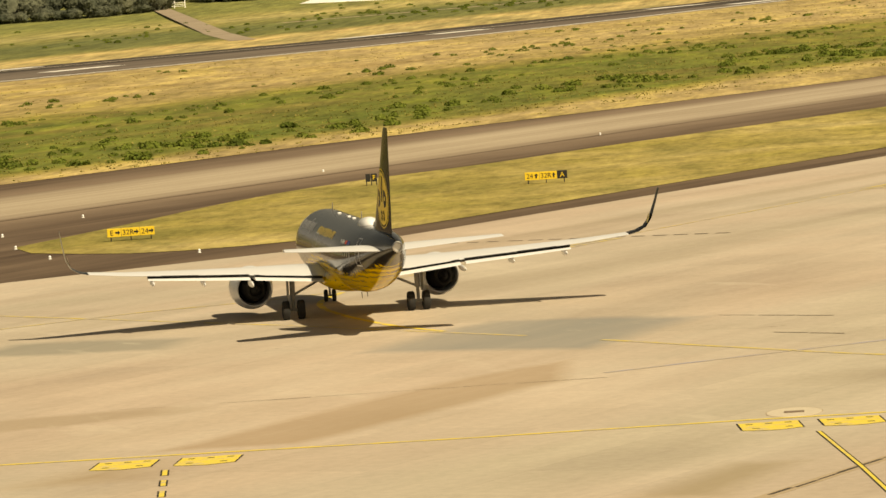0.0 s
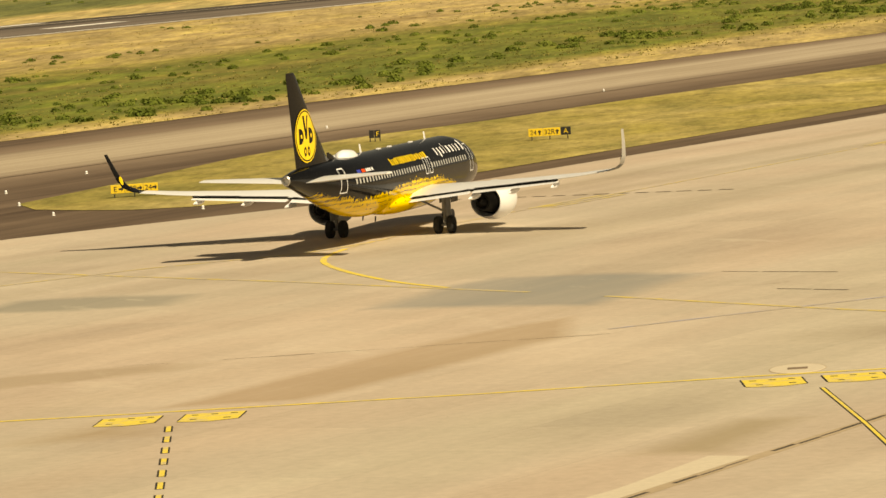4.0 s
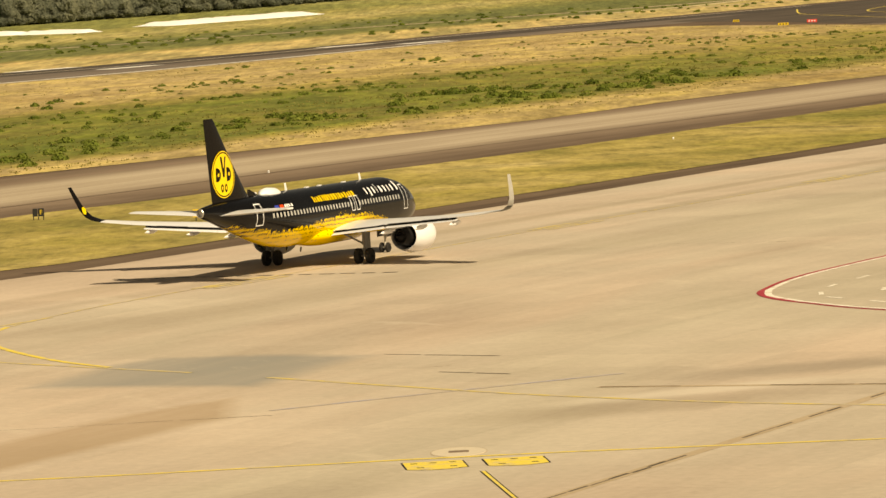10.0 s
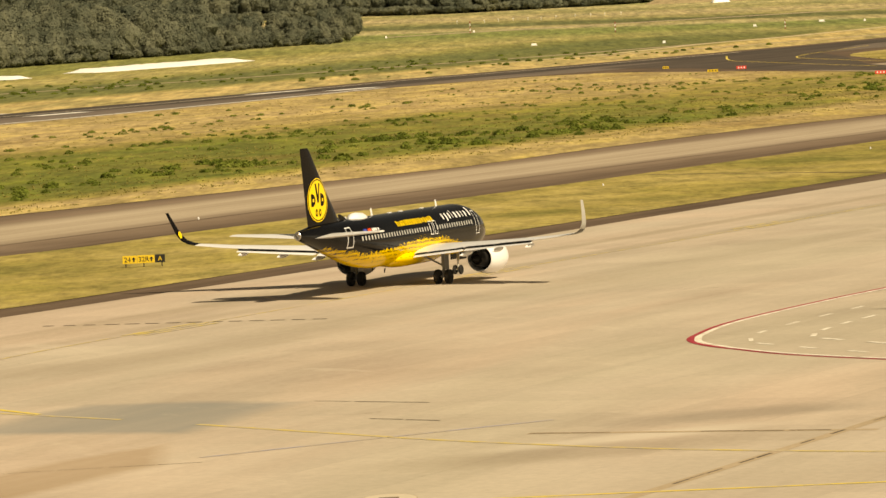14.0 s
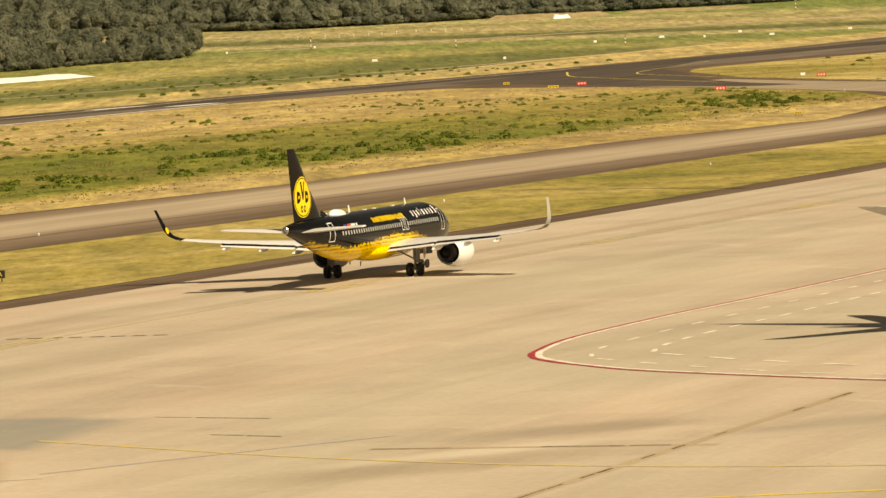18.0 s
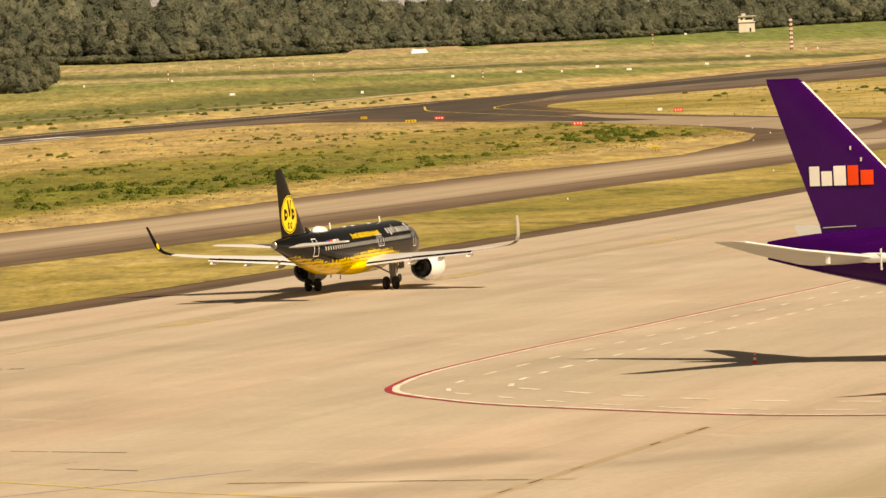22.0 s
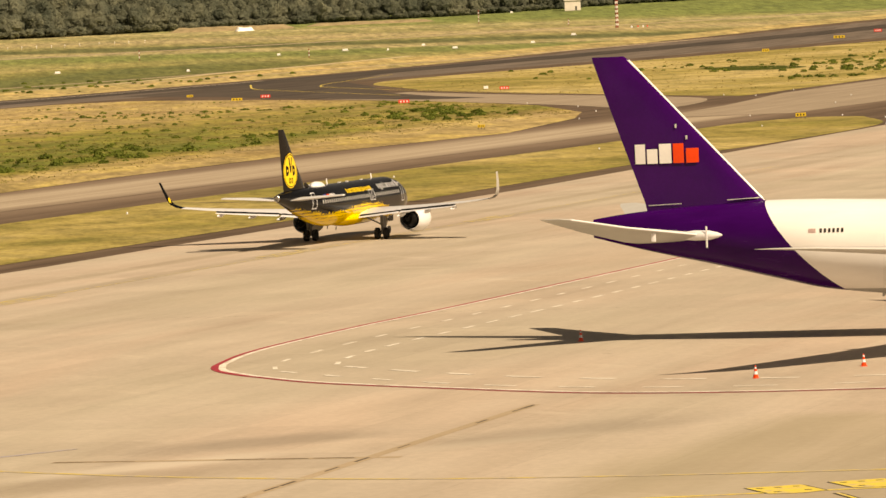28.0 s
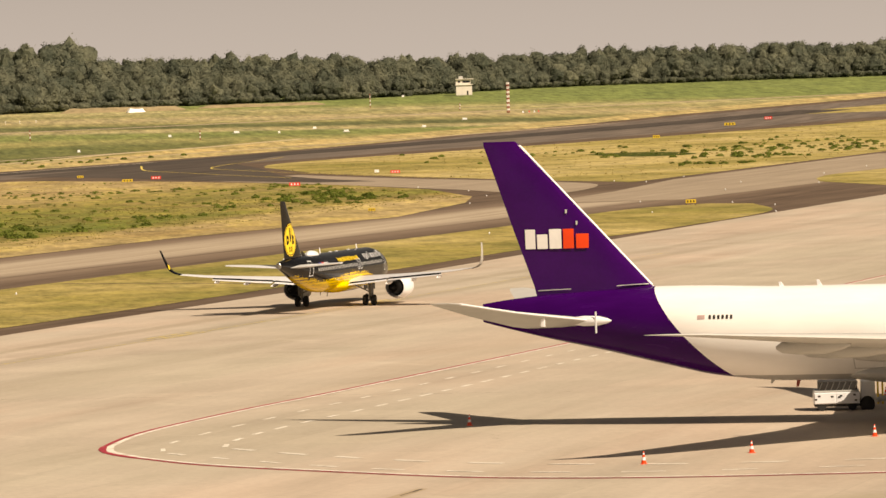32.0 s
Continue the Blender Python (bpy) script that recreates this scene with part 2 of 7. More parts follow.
        inner = n.ramp(streak, [(0.35, amount), (0.65, amount * 0.72)])
        col = n.mix(n.math("MULTIPLY", n.math("DIVIDE", deep, soft, True), inner), col, tint)
    scuff = n.noise(n.coords("Object", (0.22, 0.10, 1), 0.3), 1.0, 7, 0.78, 0.2)
    col = n.mix(n.ramp(scuff, [(0.665, 0.0), (0.72, 0.55)]), col, (0.20, 0.155, 0.105))
    pale = n.noise(n.coords("Object", (0.16, 0.05, 1), -0.5), 1.0, 6, 0.7)
    col = n.mix(n.ramp(pale, [(0.60, 0.0), (0.72, 0.45)]), col, (0.60, 0.53, 0.43))
    n.bump(fine, 0.15, 0.01)
    return n.done(col, 0.82, spec=0.3)


def taxiway_material():
    """Pale worn concrete, swept clean along the middle and browned by dust towards the shoulders."""
    n = Net("taxiway_concrete")
    v = n.coords()
    turned = n.split(n.coords("Object", (1, 1, 1), ROAD))
    along = n.math("MAXIMUM", n.math("SUBTRACT", n.split(v)[1], 550.0), 0.0)
    off = n.math("ABSOLUTE", n.math("SUBTRACT", n.math("SUBTRACT", n.math("MULTIPLY", along, 0.05), turned[0]), 253.5))
    streak = n.noise(n.coords("Object", (0.55, 0.006, 1), ROAD), 1.0, 6, 0.65)
    blot = n.noise(n.coords("Object", (0.12, 0.02, 1), ROAD), 1.0, 5, 0.6)
    fine = n.noise(v, 3.0, 5, 0.7)
    col = n.ramp(n.math("ADD", n.math("MULTIPLY", streak, 0.65), n.math("MULTIPLY", blot, 0.35)), [(0.32, (0.28, 0.22, 0.155)), (0.5, (0.385, 0.315, 0.235)), (0.66, (0.47, 0.395, 0.30))])
    dust = n.math("ADD", off, n.math("MULTIPLY", n.math("SUBTRACT", blot, 0.5), 9.0))
    col = n.mix(n.math("MULTIPLY", n.math("DIVIDE", n.math("SUBTRACT", dust, 7.5), 7.0, True), 0.8), col, (0.155, 0.108, 0.075))
    col = n.mix(0.3, col, n.ramp(fine, [(0.3, 0.35), (0.7, 0.65)]), "OVERLAY")
    n.bump(fine, 0.2, 0.01)
    return n.done(col, 0.85, spec=0.3)


def asphalt_material(name, dark, light, streaks=0.5, dusty=False):
    n = Net(name)
    v = n.coords()
    streak = n.noise(n.coords("Object", (0.30, 0.012, 1), ROAD), 1.0, 5, 0.6)
    blot = n.noise(v, 0.06, 5, 0.6)
    fine = n.noise(v, 3.0, 5, 0.7)
    tone = n.math("ADD", n.math("MULTIPLY", streak, streaks), n.math("MULTIPLY", blot, 1 - streaks))
    col = n.ramp(tone, [(0.32, dark), (0.66, light)])
    if dusty:                                            # pale dust drifts off the taxiway's edge
        past = n.math("MULTIPLY", n.math("MAXIMUM", n.math("SUBTRACT", n.split(v)[1], 550.0), 0.0), 0.05)
        off = n.math("ABSOLUTE", n.math("SUBTRACT", n.math("SUBTRACT", past, n.split(n.coords("Object", (1, 1, 1), ROAD))[0]), 253.5))
        off = n.math("ADD", off, n.math("MULTIPLY", n.math("SUBTRACT", blot, 0.5), 16.0))
        col = n.mix(n.math("MULTIPLY", n.math("DIVIDE", n.math("SUBTRACT", 25.0, off), 10.0, True), 0.62), col, (0.27, 0.20, 0.145))
    col = n.mix(0.3, col, n.ramp(fine, [(0.3, 0.35), (0.7, 0.65)]), "OVERLAY")
    n.bump(fine, 0.2, 0.01)
    return n.done(col, 0.85, spec=0.3)


def grass_material():
    """Dry summer grass, straw to olive, in drifts that run with the field."""
    n = Net("dry_grass")
    v = n.coords()
    drift = n.noise(n.coords("Object", (0.011, 0.0065, 1), ROAD), 1.0, 6, 0.6, 0.5)
    patch = n.noise(n.coords("Object", (0.05, 0.035, 1), ROAD), 1.0, 6, 0.65)
    fine = n.noise(n.coords("Object", (1.3, 0.4, 1)), 1.0, 6, 0.75)
    far = n.ramp(n.math("DIVIDE", n.split(v)[1], 3000.0), [(0.10, 0.07), (0.28, 0.06), (0.36, 0.0), (0.5, 0.0), (0.62, 0.03), (0.70, 0.01), (0.78, 0.05), (0.84, 0.13)])
    tone = n.math("ADD", far, n.math("ADD", n.math("MULTIPLY", drift, 0.58), n.math("MULTIPLY", patch, 0.34)))
    col = n.ramp(tone, [(0.40, (0.47, 0.372, 0.17)), (0.47, (0.375, 0.302, 0.115)), (0.53, (0.288, 0.236, 0.078)), (0.61, (0.195, 0.182, 0.052))])
    mottle = n.noise(n.coords("Object", (0.5, 0.15, 1)), 1.0, 6, 0.7)
    quilt = n.noise(n.coords("Object", (0.10, 0.05, 1)), 1.0, 6, 0.68, 0.5)
    col = n.mix(0.7, col, n.ramp(quilt, [(0.33, (0.25, 0.29, 0.26)), (0.5, (0.5, 0.5, 0.5)), (0.66, (0.61, 0.62, 0.54))]), "OVERLAY")
    col = n.mix(0.5, col, n.ramp(mottle, [(0.30, 0.16), (0.5, 0.5), (0.70, 0.68)]), "OVERLAY")
    col = n.mix(0.34, col, n.ramp(fine, [(0.3, 0.2), (0.7, 0.8)]), "OVERLAY")
    n.bump(fine, 0.6, 0.15)
    return n.done(col, 0.95, spec=0.1)


def field_material():
    """The wide field: straw beside taxiway and runway, green and brown drifts between."""
    n = Net("field_grass")
    v = n.coords()
    across = n.math("MULTIPLY", n.split(n.coords("Object", (1, 1, 1), ROAD))[0], -1.0)
    drift = n.noise(n.coords("Object", (0.020, 0.0055, 1), ROAD), 1.0, 6, 0.62, 0.6)
    patch = n.noise(n.coords("Object", (0.11, 0.03, 1), ROAD), 1.0, 6, 0.65)
    fine = n.noise(n.coords("Object", (1.2, 0.11, 1)), 1.0, 6, 0.75)
    lush = n.ramp(n.math("DIVIDE", n.math("SUBTRACT", across, 270.0), 270.0), [(0.06, 0.0), (0.12, 0.78), (0.42, 0.66), (0.52, 0.2), (0.62, 0.0)])
    along = n.split(n.coords("Object", (1, 1, 1), ROAD))[1]
    lush = n.math("MULTIPLY", lush, n.ramp(n.math("DIVIDE", along, 1200.0), [(0.40, 1.0), (0.58, 0.85), (0.78, 0.45)]))
    tone = n.math("ADD", n.math("MULTIPLY", lush, 0.5), n.math("ADD", n.math("MULTIPLY", drift, 0.42), n.math("MULTIPLY", patch, 0.36)))
    col = n.ramp(tone, [(0.34, (0.445, 0.338, 0.168)), (0.48, (0.345, 0.268, 0.112)), (0.57, (0.25, 0.212, 0.066)), (0.68, (0.165, 0.17, 0.042)), (0.84, (0.105, 0.138, 0.030))])
    brown = n.noise(n.coords("Object", (0.045, 0.010, 1), ROAD), 1.0, 6, 0.65, 0.4)
    col = n.mix(n.ramp(brown, [(0.52, 0.0), (0.68, 0.5)]), col, (0.235, 0.155, 0.06))
    mottle = n.noise(n.coords("Object", (0.40, 0.075, 1)), 1.0, 7, 0.72)
    quilt = n.noise(n.coords("Object", (0.085, 0.028, 1)), 1.0, 6, 0.68, 0.5)
    col = n.mix(0.6, col, n.ramp(quilt, [(0.33, (0.27, 0.27, 0.30)), (0.5, (0.5, 0.5, 0.5)), (0.66, (0.72, 0.74, 0.52))]), "OVERLAY")
    col = n.mix(0.55, col, n.ramp(mottle, [(0.32, 0.2), (0.68, 0.8)]), "OVERLAY")
    col = n.mix(0.38, col, n.ramp(fine, [(0.3, 0.2), (0.7, 0.8)]), "OVERLAY")
    n.bump(fine, 0.6, 0.15)
    return n.done(col, 0.95, spec=0.1)


def meadow_material():
    """The land beyond the runway: straw verge, sandy scrapes, scrubby green, and mown bands up to the forest."""
    n = Net("far_meadow")
    v = n.coords()
    x, y, z = n.split(v)
    warp = n.noise(n.coords("Object", (0.012, 0.006, 1)), 1.0, 5, 0.65)
    fray = n.noise(n.coords("Object", (0.06, 0.012, 1)), 1.0, 6, 0.7)
    wob = n.math("ADD", n.math("MULTIPLY", n.math("SUBTRACT", warp, 0.5), 130.0), n.math("MULTIPLY", n.math("SUBTRACT", fray, 0.5), 110.0))
    beyond = n.math("ADD", n.math("SUBTRACT", n.math("SUBTRACT", n.math("MULTIPLY", y, 0.485), 667.0), x), n.math("MULTIPLY", n.math("MAXIMUM", n.math("SUBTRACT", y, 1900.0), 0.0), 0.3))      # metres past the runway's far edge
    near = n.ramp(n.math("DIVIDE", n.math("ADD", beyond, n.math("MULTIPLY", wob, 0.22)), 500.0),
                  [(0.0, (0.43, 0.315, 0.115)), (0.10, (0.40, 0.295, 0.11)), (0.135, (0.48, 0.37, 0.18)), (0.165, (0.27, 0.225, 0.075)), (0.195, (0.10, 0.115, 0.028)), (0.37, (0.072, 0.096, 0.022)),
                   (0.47, (0.20, 0.19, 0.055)), (0.54, (0.35, 0.30, 0.13)), (0.64, (0.24, 0.22, 0.07)), (0.76, (0.15, 0.165, 0.04))])
    deep = n.math("ADD", n.math("ADD", y, n.math("MULTIPLY", x, 0.43)), n.math("MULTIPLY", wob, 0.22))
    bands = n.ramp(n.math("DIVIDE", n.math("SUBTRACT", deep, 1950.0), 650.0),
                   [(0.0, (0.324, 0.292, 0.124)), (0.13, (0.216, 0.213, 0.076)), (0.20, (0.131, 0.168, 0.043)), (0.27, (0.144, 0.178, 0.049)), (0.315, (0.342, 0.297, 0.173)), (0.35, (0.297, 0.257, 0.130)),
                    (0.385, (0.068, 0.084, 0.026)), (0.44, (0.077, 0.094, 0.030)), (0.47, (0.216, 0.203, 0.081)), (0.57, (0.360, 0.297, 0.178)), (0.66, (0.225, 0.213, 0.092)), (0.74, (0.342, 0.307, 0.167)),
                    (0.80, (0.189, 0.208, 0.070)), (0.87, (0.122, 0.173, 0.043))])
    far = n.math("DIVIDE", n.math("SUBTRACT", deep, 1960.0), 70.0, True)
    col = n.mix(far, near, bands)
    verge = n.math("DIVIDE", n.math("SUBTRACT", 62.0, n.math("ADD", beyond, n.math("MULTIPLY", wob, 0.15))), 14.0, True)
    col = n.mix(verge, col, (0.40, 0.315, 0.15))
    blot = n.noise(n.coords("Object", (0.075, 0.011, 1)), 1.0, 6, 0.7, 0.3)
    col = n.mix(0.8, col, n.ramp(blot, [(0.34, (0.28, 0.32, 0.25)), (0.66, (0.74, 0.68, 0.6))]), "OVERLAY")
    col = n.mix(0.13, col, (0.50, 0.45, 0.29))       # distance haze painted in as a pale tint over all the grass
    scrub = n.noise(n.coords("Object", (0.26, 0.022, 1)), 1.0, 7, 0.75)
    col = n.mix(0.72, col, n.ramp(scrub, [(0.32, 0.2), (0.68, 0.8)]), "OVERLAY")
    fine = n.noise(n.coords("Object", (0.7, 0.04, 1)), 1.0, 6, 0.75)
    col = n.mix(0.4, col, n.ramp(fine, [(0.3, 0.2), (0.7, 0.8)]), "OVERLAY")
    n.bump(fine, 0.6, 0.15)
    return n.done(col, 0.95, spec=0.1)


MEADOW = meadow_material()
FIELD_GRASS = field_material()
CONCRETE = concrete_material()
ASPHALT = asphalt_material("shoulder_asphalt", (0.062, 0.039, 0.026), (0.168, 0.118, 0.082), 0.7, True)
TAXI_CONCRETE = taxiway_material()
# runway tones partly lightened to hold the haze of distance
RUNWAY_ASPHALT = asphalt_material("runway_asphalt", (0.080, 0.065, 0.054), (0.205, 0.165, 0.134), 0.85)
GRASS = grass_material()
HOLLOW_GRASS = plain("dark_hollow_grass", (0.06, 0.075, 0.016), 0.95, vary=0.35, scale=0.25, spec=0.05)
YELLOW_LINE = worn("yellow_marking", (0.74, 0.58, 0.10), -0.25, 0.9)
FAINT_YELLOW = worn("worn_yellow_marking", (0.64, 0.50, 0.13), 0.32, 0.5)
WHITE_LINE = worn("white_marking", (0.80, 0.76, 0.68), -0.2, 0.8)
RED_LINE = plain("red_marking", (0.36, 0.035, 0.055), 0.75, vary=0.25, scale=1.0)
BLACK_LINE = plain("black_marking", (0.035, 0.03, 0.025), 0.8, vary=0.3)
BLUE_LINE = worn("worn_blue_marking", (0.385, 0.365, 0.43), 0.3, 0.4)
TAN_PATCH = asphalt_material("tan_worn_concrete", (0.365, 0.285, 0.19), (0.44, 0.35, 0.25))
JOINT = plain("bitumen_joint", (0.075, 0.06, 0.042), 0.85, vary=0.3)
BLACK_PAINT = plain("black_gloss_paint", (0.006, 0.005, 0.0045), 0.2, coat=0.0, vary=0.2, scale=0.6, spec=0.07)
WHITE_PAINT = plain("white_gloss_paint", (0.80, 0.81, 0.84), 0.32, coat=0.3, vary=0.04, scale=0.7)
GREY_PAINT = plain("light_grey_paint", (0.50, 0.50, 0.48), 0.42, vary=0.08, scale=0.8)
YELLOW_PAINT = plain("yellow_gloss_paint", (0.86, 0.60, 0.015), 0.3, coat=0.3, vary=0.05)
PURPLE_PAINT = plain("purple_gloss_paint", (0.042, 0.0015, 0.095), 0.14, coat=0.0, vary=0.18, scale=0.35, spec=0.22)
ORANGE_PAINT = plain("orange_red_paint", (0.85, 0.065, 0.012), 0.35, vary=0.06)
METAL = plain("bare_metal", (0.55, 0.54, 0.52), 0.32, 0.9, vary=0.1)
DARK_METAL = plain("dark_metal", (0.06, 0.055, 0.05), 0.45, 0.6, vary=0.25)
# worn pale asphalt, its tones lightened further for distance haze
EXIT_PAVEMENT = asphalt_material("worn_exit_asphalt", (0.25, 0.20, 0.148), (0.38, 0.31, 0.232), 0.7)
PALE_CONCRETE = plain("pale_concrete", (0.56, 0.49, 0.385), 0.8, vary=0.08)
# sooty exhaust and dark hubs; also the painted shade at the flaps
SOOT_AND_SHADE = plain("sooty_metal_and_shade", (0.012, 0.011, 0.010), 0.7, 0.2, vary=0.3)
TYRE = plain("tyre_rubber", (0.018, 0.017, 0.016), 0.85, vary=0.3)
GLASS_DARK = plain("cockpit_glass", (0.015, 0.016, 0.018), 0.08, coat=0.5, vary=0.1)
# light grey base colour paints in the panes' pale reflection
PANE = plain("cabin_window_pane", (0.42, 0.42, 0.41), 0.25, coat=0.3, vary=0.12)
# gear grey made darker so the paint holds the shadow on the legs
GEAR_PAINT = plain("shade_darkened_gear_paint", (0.20, 0.195, 0.185), 0.55, vary=0.2)
SIGN_YELLOW = plain("sign_yellow", (0.66, 0.46, 0.04), 0.5, vary=0.06)
SIGN_RED = plain("sign_red", (0.75, 0.06, 0.04), 0.5, vary=0.06)
SIGN_BLACK = plain("sign_black", (0.015, 0.015, 0.015), 0.5, vary=0.1)
MAST_RED = plain("weathered_red_paint", (0.30, 0.07, 0.05), 0.6, vary=0.15)
TARP = plain("white_tarpaulin", (0.88, 0.87, 0.85), 0.6, vary=0.08, scale=0.4)

# ---------- mesh helpers ----------
def rise(y):
    """Height of the land: a level airfield that climbs gently towards the forest."""
    def soft(a, k):
        return k * (math.log1p(math.exp(-abs(a / k))) + max(0.0, a / k))
    return 0.005 * soft(y - 550.0, 40.0) + 0.03 * soft(y - 1900.0, 120.0)


def mesh_of(name, verts, faces, material=None, smooth=False):
    me = bpy.data.meshes.new(name)
    me.from_pydata([tuple(v) for v in verts], [], faces)
    me.update()
    if material:
        me.materials.append(material)
    if smooth:
        me.polygons.foreach_set("use_smooth", [True] * len(me.polygons))
    return me


def part(name, data, material=None, parent=None, label="", smooth=False, m=None):
    """One mesh object (from a bmesh or mesh) under a thing or a part."""
    if isinstance(data, bmesh.types.BMesh):
        me = bpy.data.meshes.new(name)
        bmesh.ops.recalc_face_normals(data, faces=data.faces)
        data.to_mesh(me)
        data.free()
    else:
        me = data
    if material and not me.materials:
        me.materials.append(material)
    if smooth:
        me.polygons.foreach_set("use_smooth", [True] * len(me.polygons))
        me.set_sharp_from_angle(angle=radians(40))
    ob = new(name, me)
    if parent:
        ob.parent = parent
    if m is not None:
        ob.matrix_basis = m
    if label:
        tagged(ob, label)
    return ob


def box(bm, cx, cy, cz, sx, sy, sz, bevel=0.0, m=None):
    """A box by its centre and full sizes, with bevelled edges."""
    r = bmesh.ops.create_cube(bm, size=1.0)
    vs = r["verts"]
    bmesh.ops.scale(bm, vec=(sx, sy, sz), verts=vs)
    bmesh.ops.translate(bm, vec=(cx, cy, cz), verts=vs)
    if bevel:
        es = list({e for v in vs for e in v.link_edges})
        out = bmesh.ops.bevel(bm, geom=es, offset=bevel, segments=2, affect="EDGES", profile=0.5)
        vs = list({v for f in out["faces"] for v in f.verts} | {v for v in vs if v.is_valid})
    if m is not None:
        bmesh.ops.transform(bm, matrix=m, verts=vs)
    return vs


def cyl(bm, a, b, ra, rb=None, seg=16, caps=True):
    """A tapered round bar from a to b."""
    a, b = Vector(a), Vector(b)
    r = bmesh.ops.create_cone(bm, cap_ends=caps, segments=seg, radius1=ra, radius2=ra if rb is None else rb, depth=(b - a).length)
    q = (b - a).to_track_quat("Z", "Y").to_matrix().to_4x4()
    bmesh.ops.transform(bm, matrix=Matrix.Translation((a + b) / 2) @ q, verts=r["verts"])
    return r["verts"]


def loft(bm, rings, close=True, cap=(True, True)):
    """Skin a row of rings, each a list of points of the same count."""
    rows = [[bm.verts.new(p) for p in ring] for ring in rings]
    n = len(rows[0])
    for a, b in zip(rows, rows[1:]):
        for i in range(n if close else n - 1):
            j = (i + 1) % n
            bm.faces.new((a[i], a[j], b[j], b[i]))
    if cap[0]:
        bm.faces.new(rows[0])
    if cap[1]:
        bm.faces.new(rows[-1][::-1])
    return rows


def smooth_rows(rows, step):
    """Fill a table of (x, values...) to even steps with a monotone cubic."""
    xs = np.array([r[0] for r in rows], float)
    out = []
    grid = np.arange(xs[0], xs[-1] + step * 0.5, step)
    grid[-1] = xs[-1]
    cols = []
    for k in range(1, len(rows[0])):
        ys = np.array([r[k] for r in rows], float)
        d = np.diff(ys) / np.diff(xs)
        t = np.zeros_like(ys)
        t[0], t[-1] = d[0], d[-1]
        for i in range(1, len(ys) - 1):
            t[i] = 0.0 if d[i - 1] * d[i] <= 0 else 2 * d[i - 1] * d[i] / (d[i - 1] + d[i])
        idx = np.clip(np.searchsorted(xs, grid, side="right") - 1, 0, len(xs) - 2)
        h = xs[idx + 1] - xs[idx]
        u = (grid - xs[idx]) / h
        cols.append((1 + 2 * u) * (1 - u) ** 2 * ys[idx] + u * (1 - u) ** 2 * h * t[idx] + u * u * (3 - 2 * u) * ys[idx + 1] + u * u * (u - 1) * h * t[idx + 1])
    for i, x in enumerate(grid):
        out.append((float(x), *[float(c[i]) for c in cols]))
    return out


def airfoil(le, te, z, thick, point, n=9):
    """A closed wing section. le, te: chordwise stations; thick: share of the chord; point(station, height) gives the place."""
    up, lo = [], []
    for i in range(n + 1):
        u = 0.5 - 0.5 * math.cos(math.pi * i / n)
        t = 5 * thick * (0.2969 * math.sqrt(u) - 0.126 * u - 0.3516 * u * u + 0.2843 * u ** 3 - 0.1036 * u ** 4)
        s, c = le + (te - le) * u, te - le
        c = abs(c)
        up.append(point(s, z + t * c * 1.15))
        lo.append(point(s, z - t * c * 0.85))
    return up + lo[-2:0:-1]


def sheet(name, outline, lift, material, label="", category="", kind="structure", step=0.0, parent=None):
    """A flat, ground-hugging sheet with that outline of (x, y), at lift above the land."""
    bm = bmesh.new()
    vs = [bm.verts.new((x, y, 0)) for x, y in outline]
    bm.faces.new(vs)
    bmesh.ops.triangulate(bm, faces=bm.faces[:])
    if step:
        ys = [y for _, y in outline]
        y = math.floor(min(ys) / step) * step + step
        while y < max(ys):
            bmesh.ops.bisect_plane(bm, geom=bm.verts[:] + bm.edges[:] + bm.faces[:], plane_co=(0, y, 0), plane_no=(0, 1, 0))
            y += step
    for v in bm.verts:
        v.co.z = rise(v.co.y) + lift
    bmesh.ops.recalc_face_normals(bm, faces=bm.faces)
    for f in bm.faces:
        if f.normal.z < 0:
            f.normal_flip()
    me = bpy.data.meshes.new(name)
    bm.to_mesh(me)
    bm.free()
    me.materials.append(material)
    ob = new(name, me)
    if parent:
        ob.parent = parent
        if label:
            tagged(ob, label)
    else:
        tagged(ob, label, category, kind=kind)
    return ob


def bend(points, step=6.0):
    """A smooth curve through the points (Catmull-Rom)."""
    p = [Vector(a).to_2d() for a in points]
    p = [2 * p[0] - p[1]] + p + [2 * p[-1] - p[-2]]
    out = []
    for i in range(1, len(p) - 2):
        n = max(2, int((p[i + 1] - p[i]).length / step))
        for k in range(n):
            t = k / n
            out.append(tuple(0.5 * (2 * p[i] + (p[i + 1] - p[i - 1]) * t + (2 * p[i - 1] - 5 * p[i] + 4 * p[i + 1] - p[i + 2]) * t * t
                                    + (3 * p[i] - p[i - 1] - 3 * p[i + 1] + p[i + 2]) * t ** 3)))
    out.append(tuple(p[-2]))
    return out


def stripe(name, points, width, lift, material, label="", category="", parent=None, kind="structure", thick=0.0):
    """A painted line of that width along the points."""
    p = [Vector(a).to_2d() for a in points]
    vs, fs = [], []
    for i, a in enumerate(p):
        d = (p[min(i + 1, len(p) - 1)] - p[max(i - 1, 0)]).normalized()
        s = Vector((-d.y, d.x)) * width / 2
        for q in (a - s, a + s):
            vs.append((q.x, q.y, rise(q.y) + lift))
        if i:
            fs.append((2 * i - 2, 2 * i, 2 * i + 1, 2 * i - 1))
    me = mesh_of(name, vs, fs, material)
    if sum(pl.normal.z for pl in me.polygons) < 0:
        me.flip_normals()
    ob = new(name, me)
    if parent:
        ob.parent = parent
        if label:
            tagged(ob, label)
    else:
        tagged(ob, label, category, kind=kind)
    return ob

